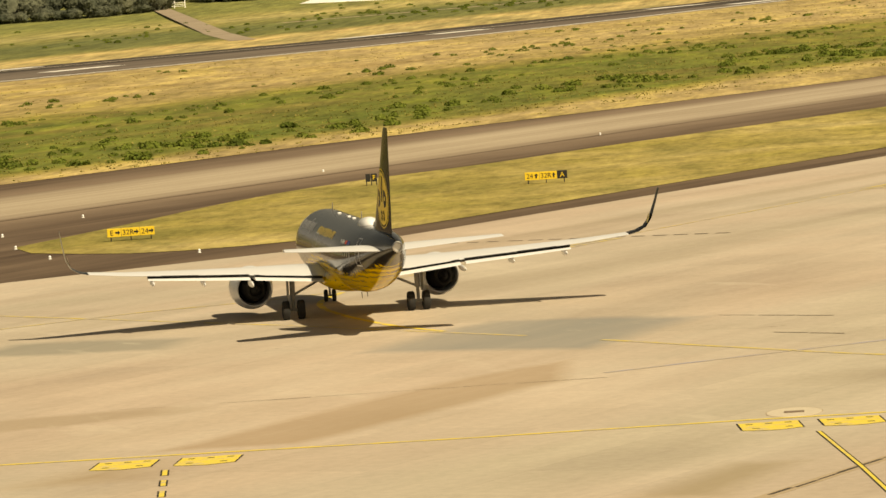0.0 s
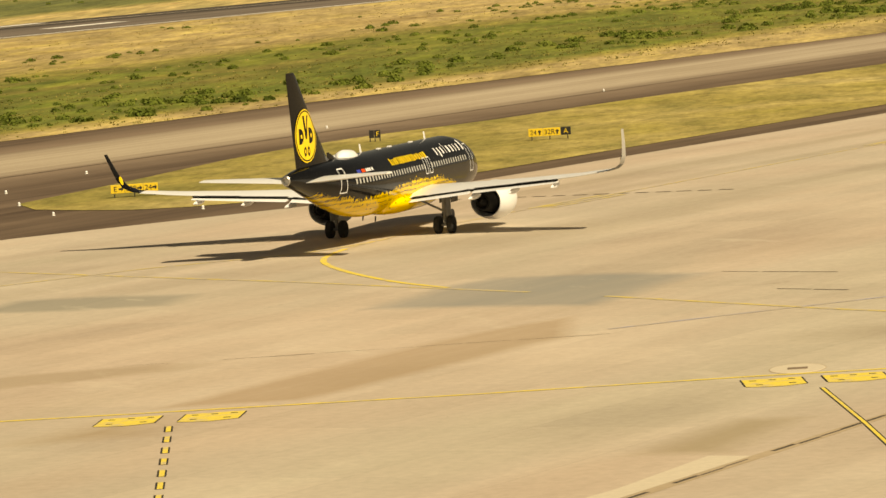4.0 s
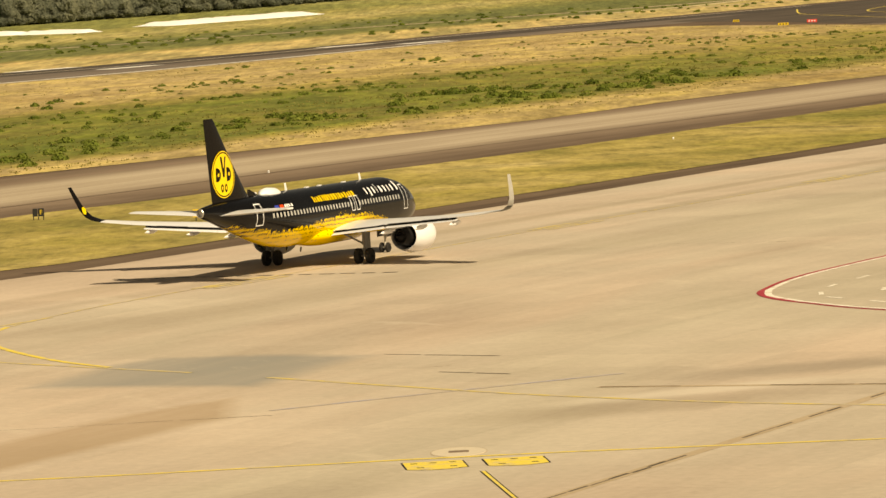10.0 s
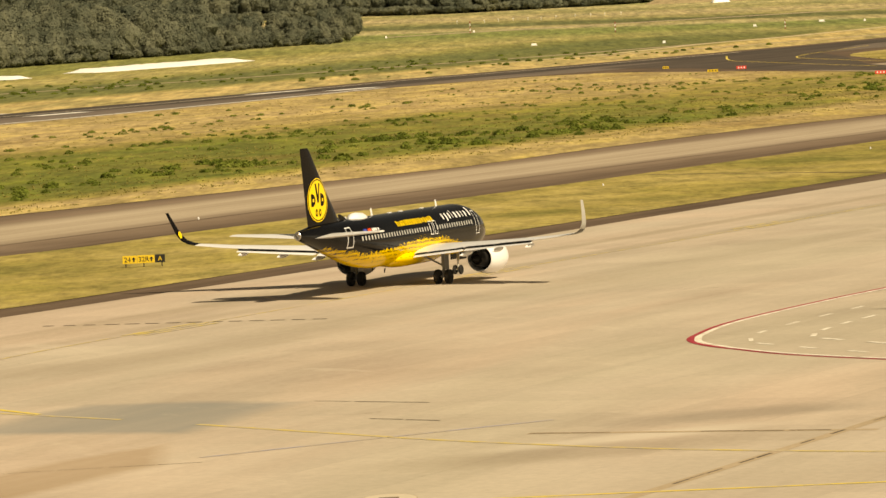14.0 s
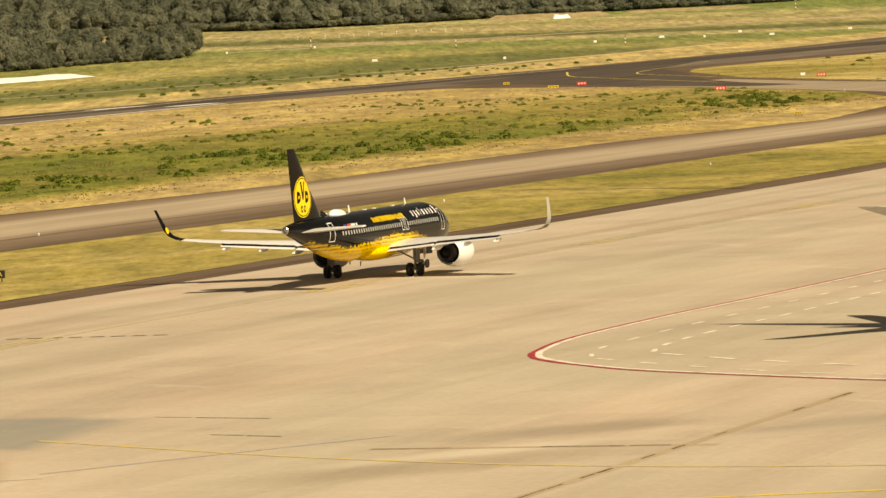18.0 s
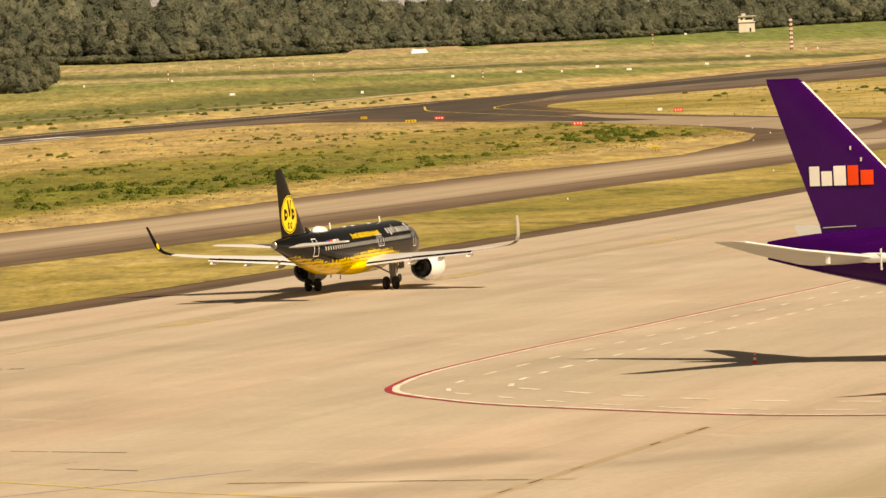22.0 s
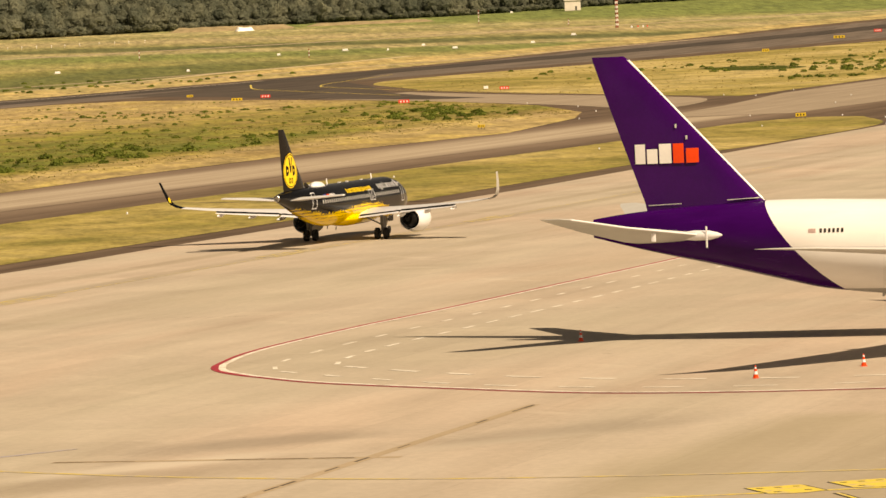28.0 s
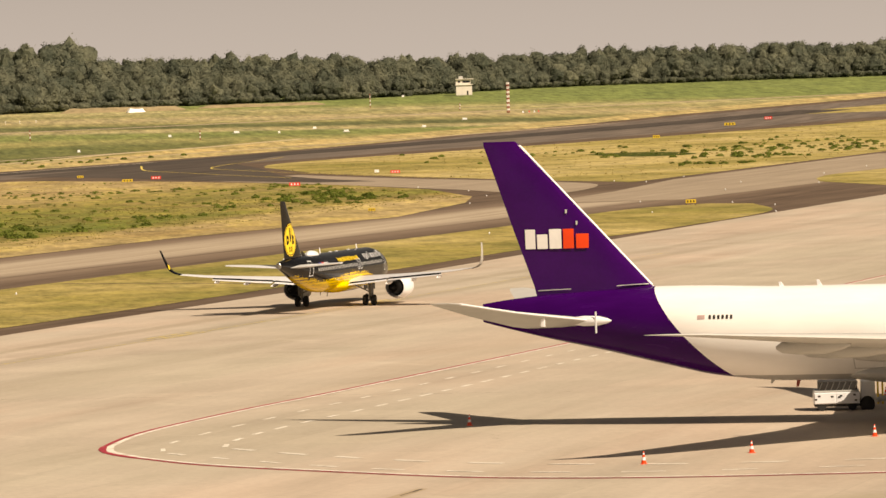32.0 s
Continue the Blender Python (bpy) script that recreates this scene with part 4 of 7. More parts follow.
def skin_patch(table, s0, s1, z0, z1, side, lift, nose, cols=2, rows=4, slant=0.0):
    """A thin patch that hugs the hull's flank between two stations and two heights."""
    bm = bmesh.new()
    grid = []
    for i in range(cols + 1):
        col = []
        for j in range(rows + 1):
            z = z0 + (z1 - z0) * j / rows
            s = s0 + (s1 - s0) * i / cols - slant * (z - z0)
            zc, ry, rz = hull_at(table, s)
            c = max(-0.999, min(0.999, (z - zc) / rz))
            yy = ry * math.sqrt(1 - c * c)
            nrm = Vector((0, yy / ry / ry, (z - zc) / rz / rz)).normalized()
            col.append(bm.verts.new((nose - s, side * (yy + lift * nrm.y), z + lift * nrm.z)))
        grid.append(col)
    for i in range(cols):
        for j in range(rows):
            bm.faces.new((grid[i][j], grid[i + 1][j], grid[i + 1][j + 1], grid[i][j + 1]))
    return bm


def wing_mesh(stations, side, n=9):
    """stations: (y, le, te, z, thickness)."""
    bm = bmesh.new()
    rings = [airfoil(le, te, z, th, lambda s, h, y=y: (NOSE - s, side * y, h), n) for y, le, te, z, th in stations]
    loft(bm, rings)
    return bm


def wheel(parent, name, x, y, r, w):
    hub = bmesh.new()
    cyl(hub, (0, -w * 0.46, 0), (0, w * 0.46, 0), r * 0.52, seg=16)
    cyl(hub, (0, -w * 0.56, 0), (0, w * 0.56, 0), r * 0.16, seg=10)
    ob = part(name, hub, SOOT_AND_SHADE, parent, "dark metal wheel hub", m=Matrix.Translation((x, y, r)))
    bm = bmesh.new()
    prof = [(0.50, 0.40), (0.72, 0.50), (0.92, 0.47), (1.0, 0.28), (1.0, -0.28), (0.92, -0.47), (0.72, -0.50), (0.50, -0.40)]
    rings = [[(r * a * math.cos(t), w * b, r * a * math.sin(t)) for a, b in prof] for t in [2 * math.pi * k / 24 for k in range(24)]]
    loft(bm, rings + [rings[0]], cap=(False, False))
    bmesh.ops.remove_doubles(bm, verts=bm.verts, dist=1e-4)
    part("tyre", bm, TYRE, ob, "black rubber tyre", smooth=True)
    return ob


def bars(name, parent, table, nose, s0, s1, z0, z1, side, material, widths, lift=0.012, label="", slant=0.12):
    """A run of plain upright bars along the flank, in place of lettering."""
    total = sum(w + g for w, g, *_ in widths)
    s = s0
    for w, g, a, b in widths:
        e = s + (s1 - s0) * w / total
        part(name, skin_patch(table, s, e, z0 + (z1 - z0) * a, z0 + (z1 - z0) * b, side, lift, nose, 1, 3, slant * (1 if s1 > s0 else -1)), material, parent, label)
        s = e + (s1 - s0) * g / total


def build_jet():
    jet = new("airliner")
    tagged(jet, "black airliner with yellow underside and white wings, taxiing", "airplane")
    bm = bmesh.new()
    loft(bm, [ring(NOSE - s, zc, ry, rz) for s, zc, ry, rz in HULL_TABLE], cap=(True, False))
    hull = part("fuselage", bm, LIVERY, jet, "glossy black fuselage with ragged yellow underside", smooth=True)
    bm = bmesh.new()
    loft(bm, [ring(NOSE - 37.57, 5.13, 0.30, 0.33, 20), ring(NOSE - 37.62, 5.13, 0.25, 0.27, 20), ring(NOSE - 37.3, 5.12, 0.2, 0.22, 20)], cap=(False, True))
    part("tail_exhaust", bm, METAL, jet, "bare metal exhaust ring at the tail cone", smooth=True)
    # belly fairing
    bm = bmesh.new()
    loft(bm, [ring(NOSE - s, zc, ry, rz, 24) for s, zc, ry, rz in smooth_rows([(10.6, 2.35, 0.3, 0.2), (12.0, 2.30, 1.7, 0.62), (14.0, 2.28, 2.05, 0.78), (18.5, 2.28, 2.08, 0.80), (20.5, 2.32, 1.8, 0.66), (22.4, 2.3, 0.5, 0.3)], 0.5)])
    part("belly_fairing", bm, LIVERY, jet, "yellow dotted belly fairing", smooth=True)
    for side in (1, -1):
        st = [(1.5, 11.9, 19.1, 2.50, 0.13), (3.8, 13.4, 19.2, 2.74, 0.125), (6.3, 14.75, 19.3, 2.95, 0.115), (10.0, 16.7, 20.15, 3.23, 0.11), (14.0, 18.75, 21.1, 3.58, 0.10), (16.2, 19.9, 21.6, 3.84, 0.095)]
        wing = part("wing", wing_mesh(st, side), WHITE_PAINT, jet, "white swept wing", smooth=True)
        # sharklet
        bm = bmesh.new()
        rings = []
        for y, le, te, z, ca in ((16.2, 19.9, 21.6, 3.84, 0), (16.75, 20.2, 21.75, 3.98, 18), (17.2, 20.75, 21.95, 4.26, 48), (17.5, 21.3, 22.25, 4.8, 72), (17.7, 22.0, 22.75, 5.7, 80), (17.85, 22.75, 23.3, 6.6, 82)):
            a = radians(ca)
            rings.append(airfoil(le, te, 0.0, 0.085, lambda s, h, y=y, z=z, a=a: (NOSE - s, side * (y - h * math.sin(a)), z + h * math.cos(a)), 7))
        loft(bm, rings)
        tip = part("sharklet", bm, BLACK_PAINT, wing, "upswept wing tip, black inside and silver outside", smooth=True)
        tip.data.materials.append(GREY_PAINT)
        for f in tip.data.polygons:
            if f.normal.y * side > 0.3 and f.center.z > 4.35:
                f.material_index = 1
        # flaps a little lowered behind the wing, and their track fairings
        for rows in (((2.1, 18.7, 19.85, 2.43), (6.2, 18.85, 20.0, 2.82)), ((6.5, 18.9, 20.0, 2.85), (9.6, 19.65, 20.65, 3.08), (12.7, 20.4, 21.25, 3.32))):
            bm = bmesh.new()
            loft(bm, [airfoil(le, te, 0.0, 0.13, lambda p, h, y=y, le=le, z=z: (NOSE - p, side * y, z + h - 0.13 * (p - le)), 6) for y, le, te, z in rows])
            flap = part("flap", bm, WHITE_PAINT, wing, "white lowered flap", smooth=True)
            bm = bmesh.new()
            for (ya, la, ta, za), (yb, lb, tb, zb) in zip(rows, rows[1:]):      # dark strip laid on the flap, painted as the gap's shade
                bm.faces.new([bm.verts.new((NOSE - p, side * y, z)) for y, p, z in ((ya, la + 0.28, za + 0.17), (yb, lb + 0.28, zb + 0.15), (yb, lb + 0.62, zb + 0.10), (ya, la + 0.62, za + 0.12))])
            part("flap_gap", bm, SOOT_AND_SHADE, flap, "dark strip painted as the shade ahead of the flap")
        bm = bmesh.new()                                    # dark strip along the trailing edge, painted as shade above the flaps
        shade_rows = [(y, np.interp(y, [q[0] for q in st], [q[2] for q in st]), np.interp(y, [q[0] for q in st], [q[3] for q in st])) for y in (2.1, 3.8, 6.3, 8.2, 10.0, 12.7)]
        for (ya, ta, za), (yb, tb, zb) in zip(shade_rows, shade_rows[1:]):
            bm.faces.new([bm.verts.new((NOSE - p, side * y, z)) for y, p, z in ((ya, ta + 0.02, za - 0.005), (yb, tb + 0.02, zb - 0.005), (yb, tb + 0.04, zb - 0.15), (ya, ta + 0.04, za - 0.15))])
        part("flap_cove", bm, SOOT_AND_SHADE, wing, "dark strip painted as shade along the wing's trailing edge")
        for yf, sf, zf, lf in ((6.4, 17.6, 2.48, 2.9), (9.3, 18.3, 2.78, 2.6), (12.4, 19.4, 3.06, 2.2)):
            bm = bmesh.new()
            loft(bm, [ring(NOSE - sf - u * lf, zf - 0.1 * u, 0.14 * w, 0.20 * w, 12) for u, w in ((0, 0.1), (0.12, 0.6), (0.35, 1.0), (0.65, 0.9), (0.88, 0.45), (1.0, 0.06))])
            bmesh.ops.translate(bm, vec=(0, side * yf, 0), verts=bm.verts)
            part("flap_fairing", bm, WHITE_PAINT, wing, "white flap track fairing", smooth=True)
        # engine
        bm = bmesh.new()
        ex, ey, ez = NOSE - 10.9, 5.75, 1.78
        prof = [(0.0, 0.99), (-0.12, 1.13), (-0.5, 1.24), (-1.2, 1.31), (-2.3, 1.30), (-3.3, 1.14), (-3.75, 1.04), (-3.7, 0.99), (-2.8, 0.97), (-2.2, 0.9)]
        loft(bm, [[(ex + a, side * ey + r * math.sin(t), ez + r * math.cos(t)) for t in [2 * math.pi * k / 32 for k in range(32)]] for a, r in prof], cap=(False, False))
        eng = part("engine", bm, WHITE_PAINT, jet, "white engine cowling", smooth=True)
        bm = bmesh.new()
        loft(bm, [[(ex + a, side * ey + r * math.sin(t), ez + r * math.cos(t)) for t in [2 * math.pi * k / 28 for k in range(28)]] for a, r in ((0.0, 0.98), (-0.1, 0.9), (-0.6, 0.86), (-0.9, 0.85), (-0.92, 0.1))], cap=(False, True))
        part("inlet", bm, DARK_METAL, eng, "dark engine inlet with fan", smooth=True)
        bm = bmesh.new()
        loft(bm, [[(ex + a, side * ey + r * math.sin(t), ez + r * math.cos(t)) for t in [2 * math.pi * k / 24 for k in range(24)]] for a, r in ((-2.3, 0.92), (-2.35, 0.78), (-3.5, 0.74), (-4.4, 0.5), (-4.42, 0.4), (-4.3, 0.34), (-5.1, 0.05))], cap=(False, True))
        part("core_exhaust", bm, SOOT_AND_SHADE, eng, "sooty dark core exhaust", smooth=True)
        bm = bmesh.new()
        loft(bm, [airfoil(10.9 + 1.6, 17.0, 0, 0.05, lambda s, h, z=z: (NOSE - s + (z - 2.8) * -0.8, side * ey + h, z), 6) for z in (2.45, 2.78, 2.98)])
        part("pylon", bm, WHITE_PAINT, eng, "white engine pylon", smooth=True)
        # tailplane
        bm = bmesh.new()
        loft(bm, [airfoil(le, te, z, 0.10, lambda s, h, y=y: (NOSE - s, side * y, h), 7) for y, le, te, z in ((0.5, 31.6, 35.6, 4.82), (3.0, 33.1, 36.0, 5.0), (6.1, 34.95, 36.55, 5.22), (6.22, 35.2, 36.5, 5.23))])
        part("tailplane", bm, WHITE_PAINT, jet, "white tailplane", smooth=True)
        # main gear
        bm = bmesh.new()
        cyl(bm, (0.05, side * 3.8, 0.58), (0.1, side * 3.8, 1.5), 0.10)
        cyl(bm, (0.1, side * 3.8, 1.4), (0.15, side * 3.78, 2.6), 0.16)
        cyl(bm, (0.0, side * 3.28, 0.58), (0.0, side * 4.32, 0.58), 0.085)
        cyl(bm, (0.12, side * 3.7, 1.5), (0.3, side * 2.0, 2.3), 0.075)
        cyl(bm, (0.25, side * 3.8, 0.8), (0.35, side * 3.8, 1.5), 0.05)
        gear = part("main_gear_leg", bm, GEAR_PAINT, jet, "grey main gear leg", smooth=True)
        bm = bmesh.new()
        box(bm, 0.1, side * 4.08, 1.75, 0.95, 0.05, 1.2, 0.02)
        part("gear_door", bm, GEAR_PAINT, gear, "grey gear door")
        for yy in (3.34, 4.26):
            wheel(jet, "main_wheel", 0.0, side * yy, 0.585, 0.42)
        wheel(jet, "nose_wheel", 12.64, side * 0.26, 0.385, 0.22)
        # cockpit windows
        for s0, s1, z0, z1 in ((1.75, 2.35, 3.95, 4.50), (2.4, 3.0, 4.0, 4.62), (3.05, 3.7, 4.05, 4.55)):
            part("cockpit_window", skin_patch(HULL_TABLE, s0, s1, z0, z1, side, 0.012, NOSE, 2, 3, -0.2), GLASS_DARK, hull, "dark cockpit pane")
    bm = bmesh.new()
    cyl(bm, (12.64, 0, 0.38), (12.75, 0, 1.2), 0.07)
    cyl(bm, (12.75, 0, 1.1), (12.9, 0, 2.2), 0.11)
    cyl(bm, (12.64, -0.3, 0.385), (12.64, 0.3, 0.385), 0.06)
    cyl(bm, (12.7, 0, 1.0), (14.0, 0, 2.0), 0.05)
    leg = part("nose_gear_leg", bm, GREY_PAINT, jet, "grey nose gear leg", smooth=True)
    for side in (1, -1):
        bm = bmesh.new()
        box(bm, 12.9, side * 0.42, 1.55, 1.5, 0.04, 0.62, 0.015)
        part("gear_door", bm, BLACK_PAINT, leg, "black nose gear door")
    # fin
    bm = bmesh.new()
    loft(bm, [airfoil(le, te, 0, th, lambda s, h, z=z: (NOSE - s, h, z), 8) for z, le, te, th in ((5.35, 28.6, 35.5, 0.085), (6.2, 29.85, 35.62, 0.09), (8.5, 32.0, 35.95, 0.09), (11.5, 34.55, 36.35, 0.085), (11.76, 34.85, 36.32, 0.06))])
    fin = part("fin", bm, BLACK_PAINT, jet, "glossy black tail fin", smooth=True)
    bm = bmesh.new()
    loft(bm, [airfoil(le, 29.6, 0, 0.06, lambda s, h, z=z: (NOSE - s, h, z), 6) for z, le in ((5.4, 27.2), (5.85, 27.7), (6.1, 28.4), (6.35, 29.2))])
    part("fin_fillet", bm, BLACK_PAINT, jet, "black fairing ahead of the fin", smooth=True)
    return jet


JET = build_jet()

# ---------- details on the jet ----------
FIN_ROWS = [(5.35, 28.6, 35.5, 0.085), (6.2, 29.85, 35.62, 0.09), (8.5, 32.0, 35.95, 0.09), (11.5, 34.55, 36.35, 0.085)]


def fin_half(rows, s, z):
    """Half thickness of a fin at station s and height z."""
    for a, b in zip(rows, rows[1:]):
        if a[0] <= z <= b[0]:
            t = (z - a[0]) / (b[0] - a[0])
            le, te, th = (a[k] + (b[k] - a[k]) * t for k in (1, 2, 3))
            u = min(1.0, max(0.0, (s - le) / (te - le)))
            return 5 * th * (te - le) * 1.15 * (0.2969 * math.sqrt(u) - 0.126 * u - 0.3516 * u * u + 0.2843 * u ** 3 - 0.1036 * u ** 4)
    return 0.0


def fin_patch(rows, nose, outline, side, lift):
    """A thin painted patch on a fin: outline of (s, z), filled from its middle in four rings."""
    bm = bmesh.new()
    cs, cz = sum(p[0] for p in outline) / len(outline), sum(p[1] for p in outline) / len(outline)
    def put(s, z):
        return bm.verts.new((nose - s, side * (fin_half(rows, s, z) + lift), z))
    mid = put(cs, cz)
    prev = None
    for k in range(1, 5):
        cur = [put(cs + (s - cs) * k / 4, cz + (z - cz) * k / 4) for s, z in outline]
        for i in range(len(cur)):
            j = (i + 1) % len(cur)
            if prev is None:
                bm.faces.new((mid, cur[i], cur[j]))
            else:
                bm.faces.new((prev[i], cur[i], cur[j], prev[j]))
        prev = cur
    return bm


def outline_patch(table, nose, s0, s1, z0, z1, side, w, lift=0.014):
    bm = bmesh.new()
    for a, b, c, d in ((s0, s0 + w, z0, z1), (s1 - w, s1, z0, z1), (s0, s1, z0, z0 + w), (s0, s1, z1 - w, z1)):
        q = skin_patch(table, a, b, c, d, side, lift, nose, 1, 6)
        me = bpy.data.meshes.new("t")
        q.to_mesh(me)
        q.free()
        bm.from_mesh(me)
        bpy.data.meshes.remove(me)
    return bm


def dress_jet(jet):
    hull = [o for o in jet.children if o.name.startswith("fuselage")][0]
    fin = [o for o in jet.children if o.name == "fin"][0]
    white = WHITE_PAINT
    for side in (1, -1):
        for k in range(43):
            s = 6.35 + k * 0.533
            if abs(s - 14.2) < 0.3 or abs(s - 15.1) < 0.3:
                continue
            part("cabin_window", skin_patch(HULL_TABLE, s - 0.115, s + 0.115, 4.20, 4.54, side, 0.012, NOSE, 1, 2), PANE, hull)
        for s0, s1, z0, z1, w in ((4.55, 5.45, 3.35, 5.25, 0.07), (30.1, 31.0, 3.75, 5.35, 0.07), (13.9, 14.5, 3.85, 4.95, 0.06), (14.8, 15.4, 3.85, 4.95, 0.06)):
            part("door_outline", outline_patch(HULL_TABLE, NOSE, s0, s1, z0, z1, side, w), white, hull, "white painted door outline")
        # plain bars for the titles
        bars("title_bar", hull, HULL_TABLE, NOSE, 5.9, 12.4, 4.82, 5.56, side, white,
             [(w * 0.42, g * 3.0, a, b) for w, g, a, b in ((0.9, 0.25, 0.1, 1), (0.8, 0.2, 0.1, 0.72), (0.5, 0.2, 0.1, 0.72), (0.8, 0.2, 0.1, 0.72), (1.1, 0.2, 0.1, 0.72), (0.3, 0.2, 0.1, 0.95), (0.8, 0.2, 0.1, 0.72), (0.8, 0.2, -0.12, 0.72), (0.7, 0.2, 0.1, 0.72))], label="white bar of the title")
        bars("slogan_bar", hull, HULL_TABLE, NOSE, 14.2, 21.8, 4.88, 5.30, side, YELLOW_PAINT,
             [(random.uniform(0.4, 0.75), random.uniform(0.3, 0.5), random.choice((0, 0, 0.12)), random.choice((1, 1, 0.85))) for _ in range(17)], label="yellow bar of the slogan", slant=0.15)
        bars("flag_bar", hull, HULL_TABLE, NOSE, 27.6, 28.3, 4.86, 5.06, side, plain("flag_blue", (0.03, 0.05, 0.35), 0.4), [(1, 0.1, 0, 1)], label="small blue flag")
        bars("flag_bar", hull, HULL_TABLE, NOSE, 26.9, 27.5, 4.86, 5.06, side, ORANGE_PAINT, [(1, 0.1, 0, 1)], label="small red flag")
        bars("registration_bar", hull, HULL_TABLE, NOSE, 25.4, 26.8, 4.86, 5.06, side, white, [(0.6, 0.2, 0, 1), (0.2, 0.2, 0.4, 0.6), (0.6, 0.2, 0, 1), (0.6, 0.2, 0, 1), (0.6, 0.2, 0, 1)], label="small white bar")
        # round emblem on the fin
        cs, cz = 33.8, 7.7
        def disc(r):
            return [(cs + 0.98 * r * math.cos(a), cz + r * math.sin(a)) for a in [2 * math.pi * i / 40 for i in range(40)]]
        emb = part("emblem", fin_patch(FIN_ROWS, NOSE, disc(1.7), side, 0.012), YELLOW_PAINT, fin, "round yellow emblem")
        outer = disc(1.62)
        bm = bmesh.new()
        inner = disc(1.53)
        for i in range(40):
            j = (i + 1) % 40
            bm.faces.new([bm.verts.new((NOSE - s, side * (fin_half(FIN_ROWS, s, z) + 0.018), z)) for s, z in (outer[i], outer[j], inner[j], inner[i])])
        part("emblem_ring", bm, BLACK_PAINT, emb, "thin black ring")
        flip = side
        for at in (-1.12, 0.42):
            half = [(cs + flip * at, cz - 0.5), (cs + flip * at, cz + 0.5)] + [(cs + flip * (at + 0.2 + 0.5 * math.cos(a)), cz + 0.5 * math.sin(a)) for a in [math.pi / 2 - math.pi * k / 12 for k in range(13)]]
            part("emblem_shape", fin_patch(FIN_ROWS, NOSE, half, side, 0.02), BLACK_PAINT, emb, "black half-round")
            slot = [(cs + flip * (at + 0.24 + q), cz + w) for q, w in ((0, -0.12), (0.22, -0.12), (0.22, 0.12), (0, 0.12))]
            part("emblem_slot", fin_patch(FIN_ROWS, NOSE, slot, side, 0.028), YELLOW_PAINT, emb, "small yellow slot")
        wedge = [(cs - 0.12, cz - 0.2), (cs + 0.12, cz - 0.2), (cs + 0.46, cz + 1.28), (cs - 0.46, cz + 1.28)]
        part("emblem_shape", fin_patch(FIN_ROWS, NOSE, wedge, side, 0.02), BLACK_PAINT, emb, "black wedge")
        notch = [(cs - 0.03, cz + 0.45), (cs + 0.03, cz + 0.45), (cs + 0.2, cz + 1.29), (cs - 0.2, cz + 1.29)]
        part("emblem_slot", fin_patch(FIN_ROWS, NOSE, notch, side, 0.028), YELLOW_PAINT, emb, "yellow notch")
        for at in (-0.27, 0.27):
            for r, mat, lift in ((1.0, BLACK_PAINT, 0.02), (0.45, YELLOW_PAINT, 0.028)):
                oval = [(cs + at + 0.2 * r * math.cos(a), cz - 0.98 + 0.31 * r * math.sin(a)) for a in [2 * math.pi * k / 16 for k in range(16)]]
                part("emblem_shape", fin_patch(FIN_ROWS, NOSE, oval, side, lift), mat, emb, "small oval")
    tips = [o for o in jet.children_recursive if o.name.startswith("sharklet")]
    for tip, side in zip(tips, (1, -1)):
        bm = bmesh.new()
        bmesh.ops.create_circle(bm, cap_ends=True, segments=20, radius=0.3)
        part("tip_emblem", bm, YELLOW_PAINT, tip, "small round yellow emblem", m=Matrix.Translation((NOSE - 21.75, side * 17.36, 4.75)) @ pose(0, 0, 0, side * 74, 0, 0))
    # domes and blade aerials
    bm = bmesh.new()
    loft(bm, [[(NOSE - s, w * math.cos(a), 5.75 + h * math.sin(a)) for a in [math.pi * i / 12 for i in range(13)]] for s, w, h in
              ((24.3, 0.1, 0.12), (24.6, 0.42, 0.32), (25.2, 0.58, 0.5), (26.2, 0.58, 0.56), (26.8, 0.5, 0.5), (27.2, 0.3, 0.3), (27.4, 0.06, 0.12))], close=False, cap=(False, False))
    part("radome", bm, WHITE_PAINT, jet, "white satellite dome", smooth=True)
    for s, h, z in ((22.6, 0.62, 5.85), (9.0, 0.55, 5.87), (27.8, 0.35, 5.75)):
        bm = bmesh.new()
        loft(bm, [airfoil(s + u * 0.25, s + 0.42 + u * 0.12, 0, 0.12, lambda q, t, zz=z + u * h: (NOSE - q, t, zz), 5) for u in (0, 1)])
        part("blade_aerial", bm, WHITE_PAINT, jet, "white blade aerial")
    for s, z in ((19.2, 5.9), (12.4, 5.9), (16.9, 5.9)):
        bm = bmesh.new()
        box(bm, NOSE - s, 0, z, 0.5, 0.22, 0.1, 0.03)
        part("aerial_plate", bm, WHITE_PAINT, jet, "small white aerial plate")
    for s, h in ((20.5, 0.35), (23.0, 0.35)):
        bm = bmesh.new()
        zc, ry, rz = hull_at(HULL_TABLE, s)
        loft(bm, [airfoil(s + u * 0.2, s + 0.35 + u * 0.1, 0, 0.12, lambda q, t, zz=(zc - rz if s > 22.5 else 1.5) + 0.05 - u * h: (NOSE - q, t, zz), 5) for u in (0, 1)])
        part("belly_aerial", bm, BLACK_PAINT, jet, "dark belly aerial")


dress_jet(JET)

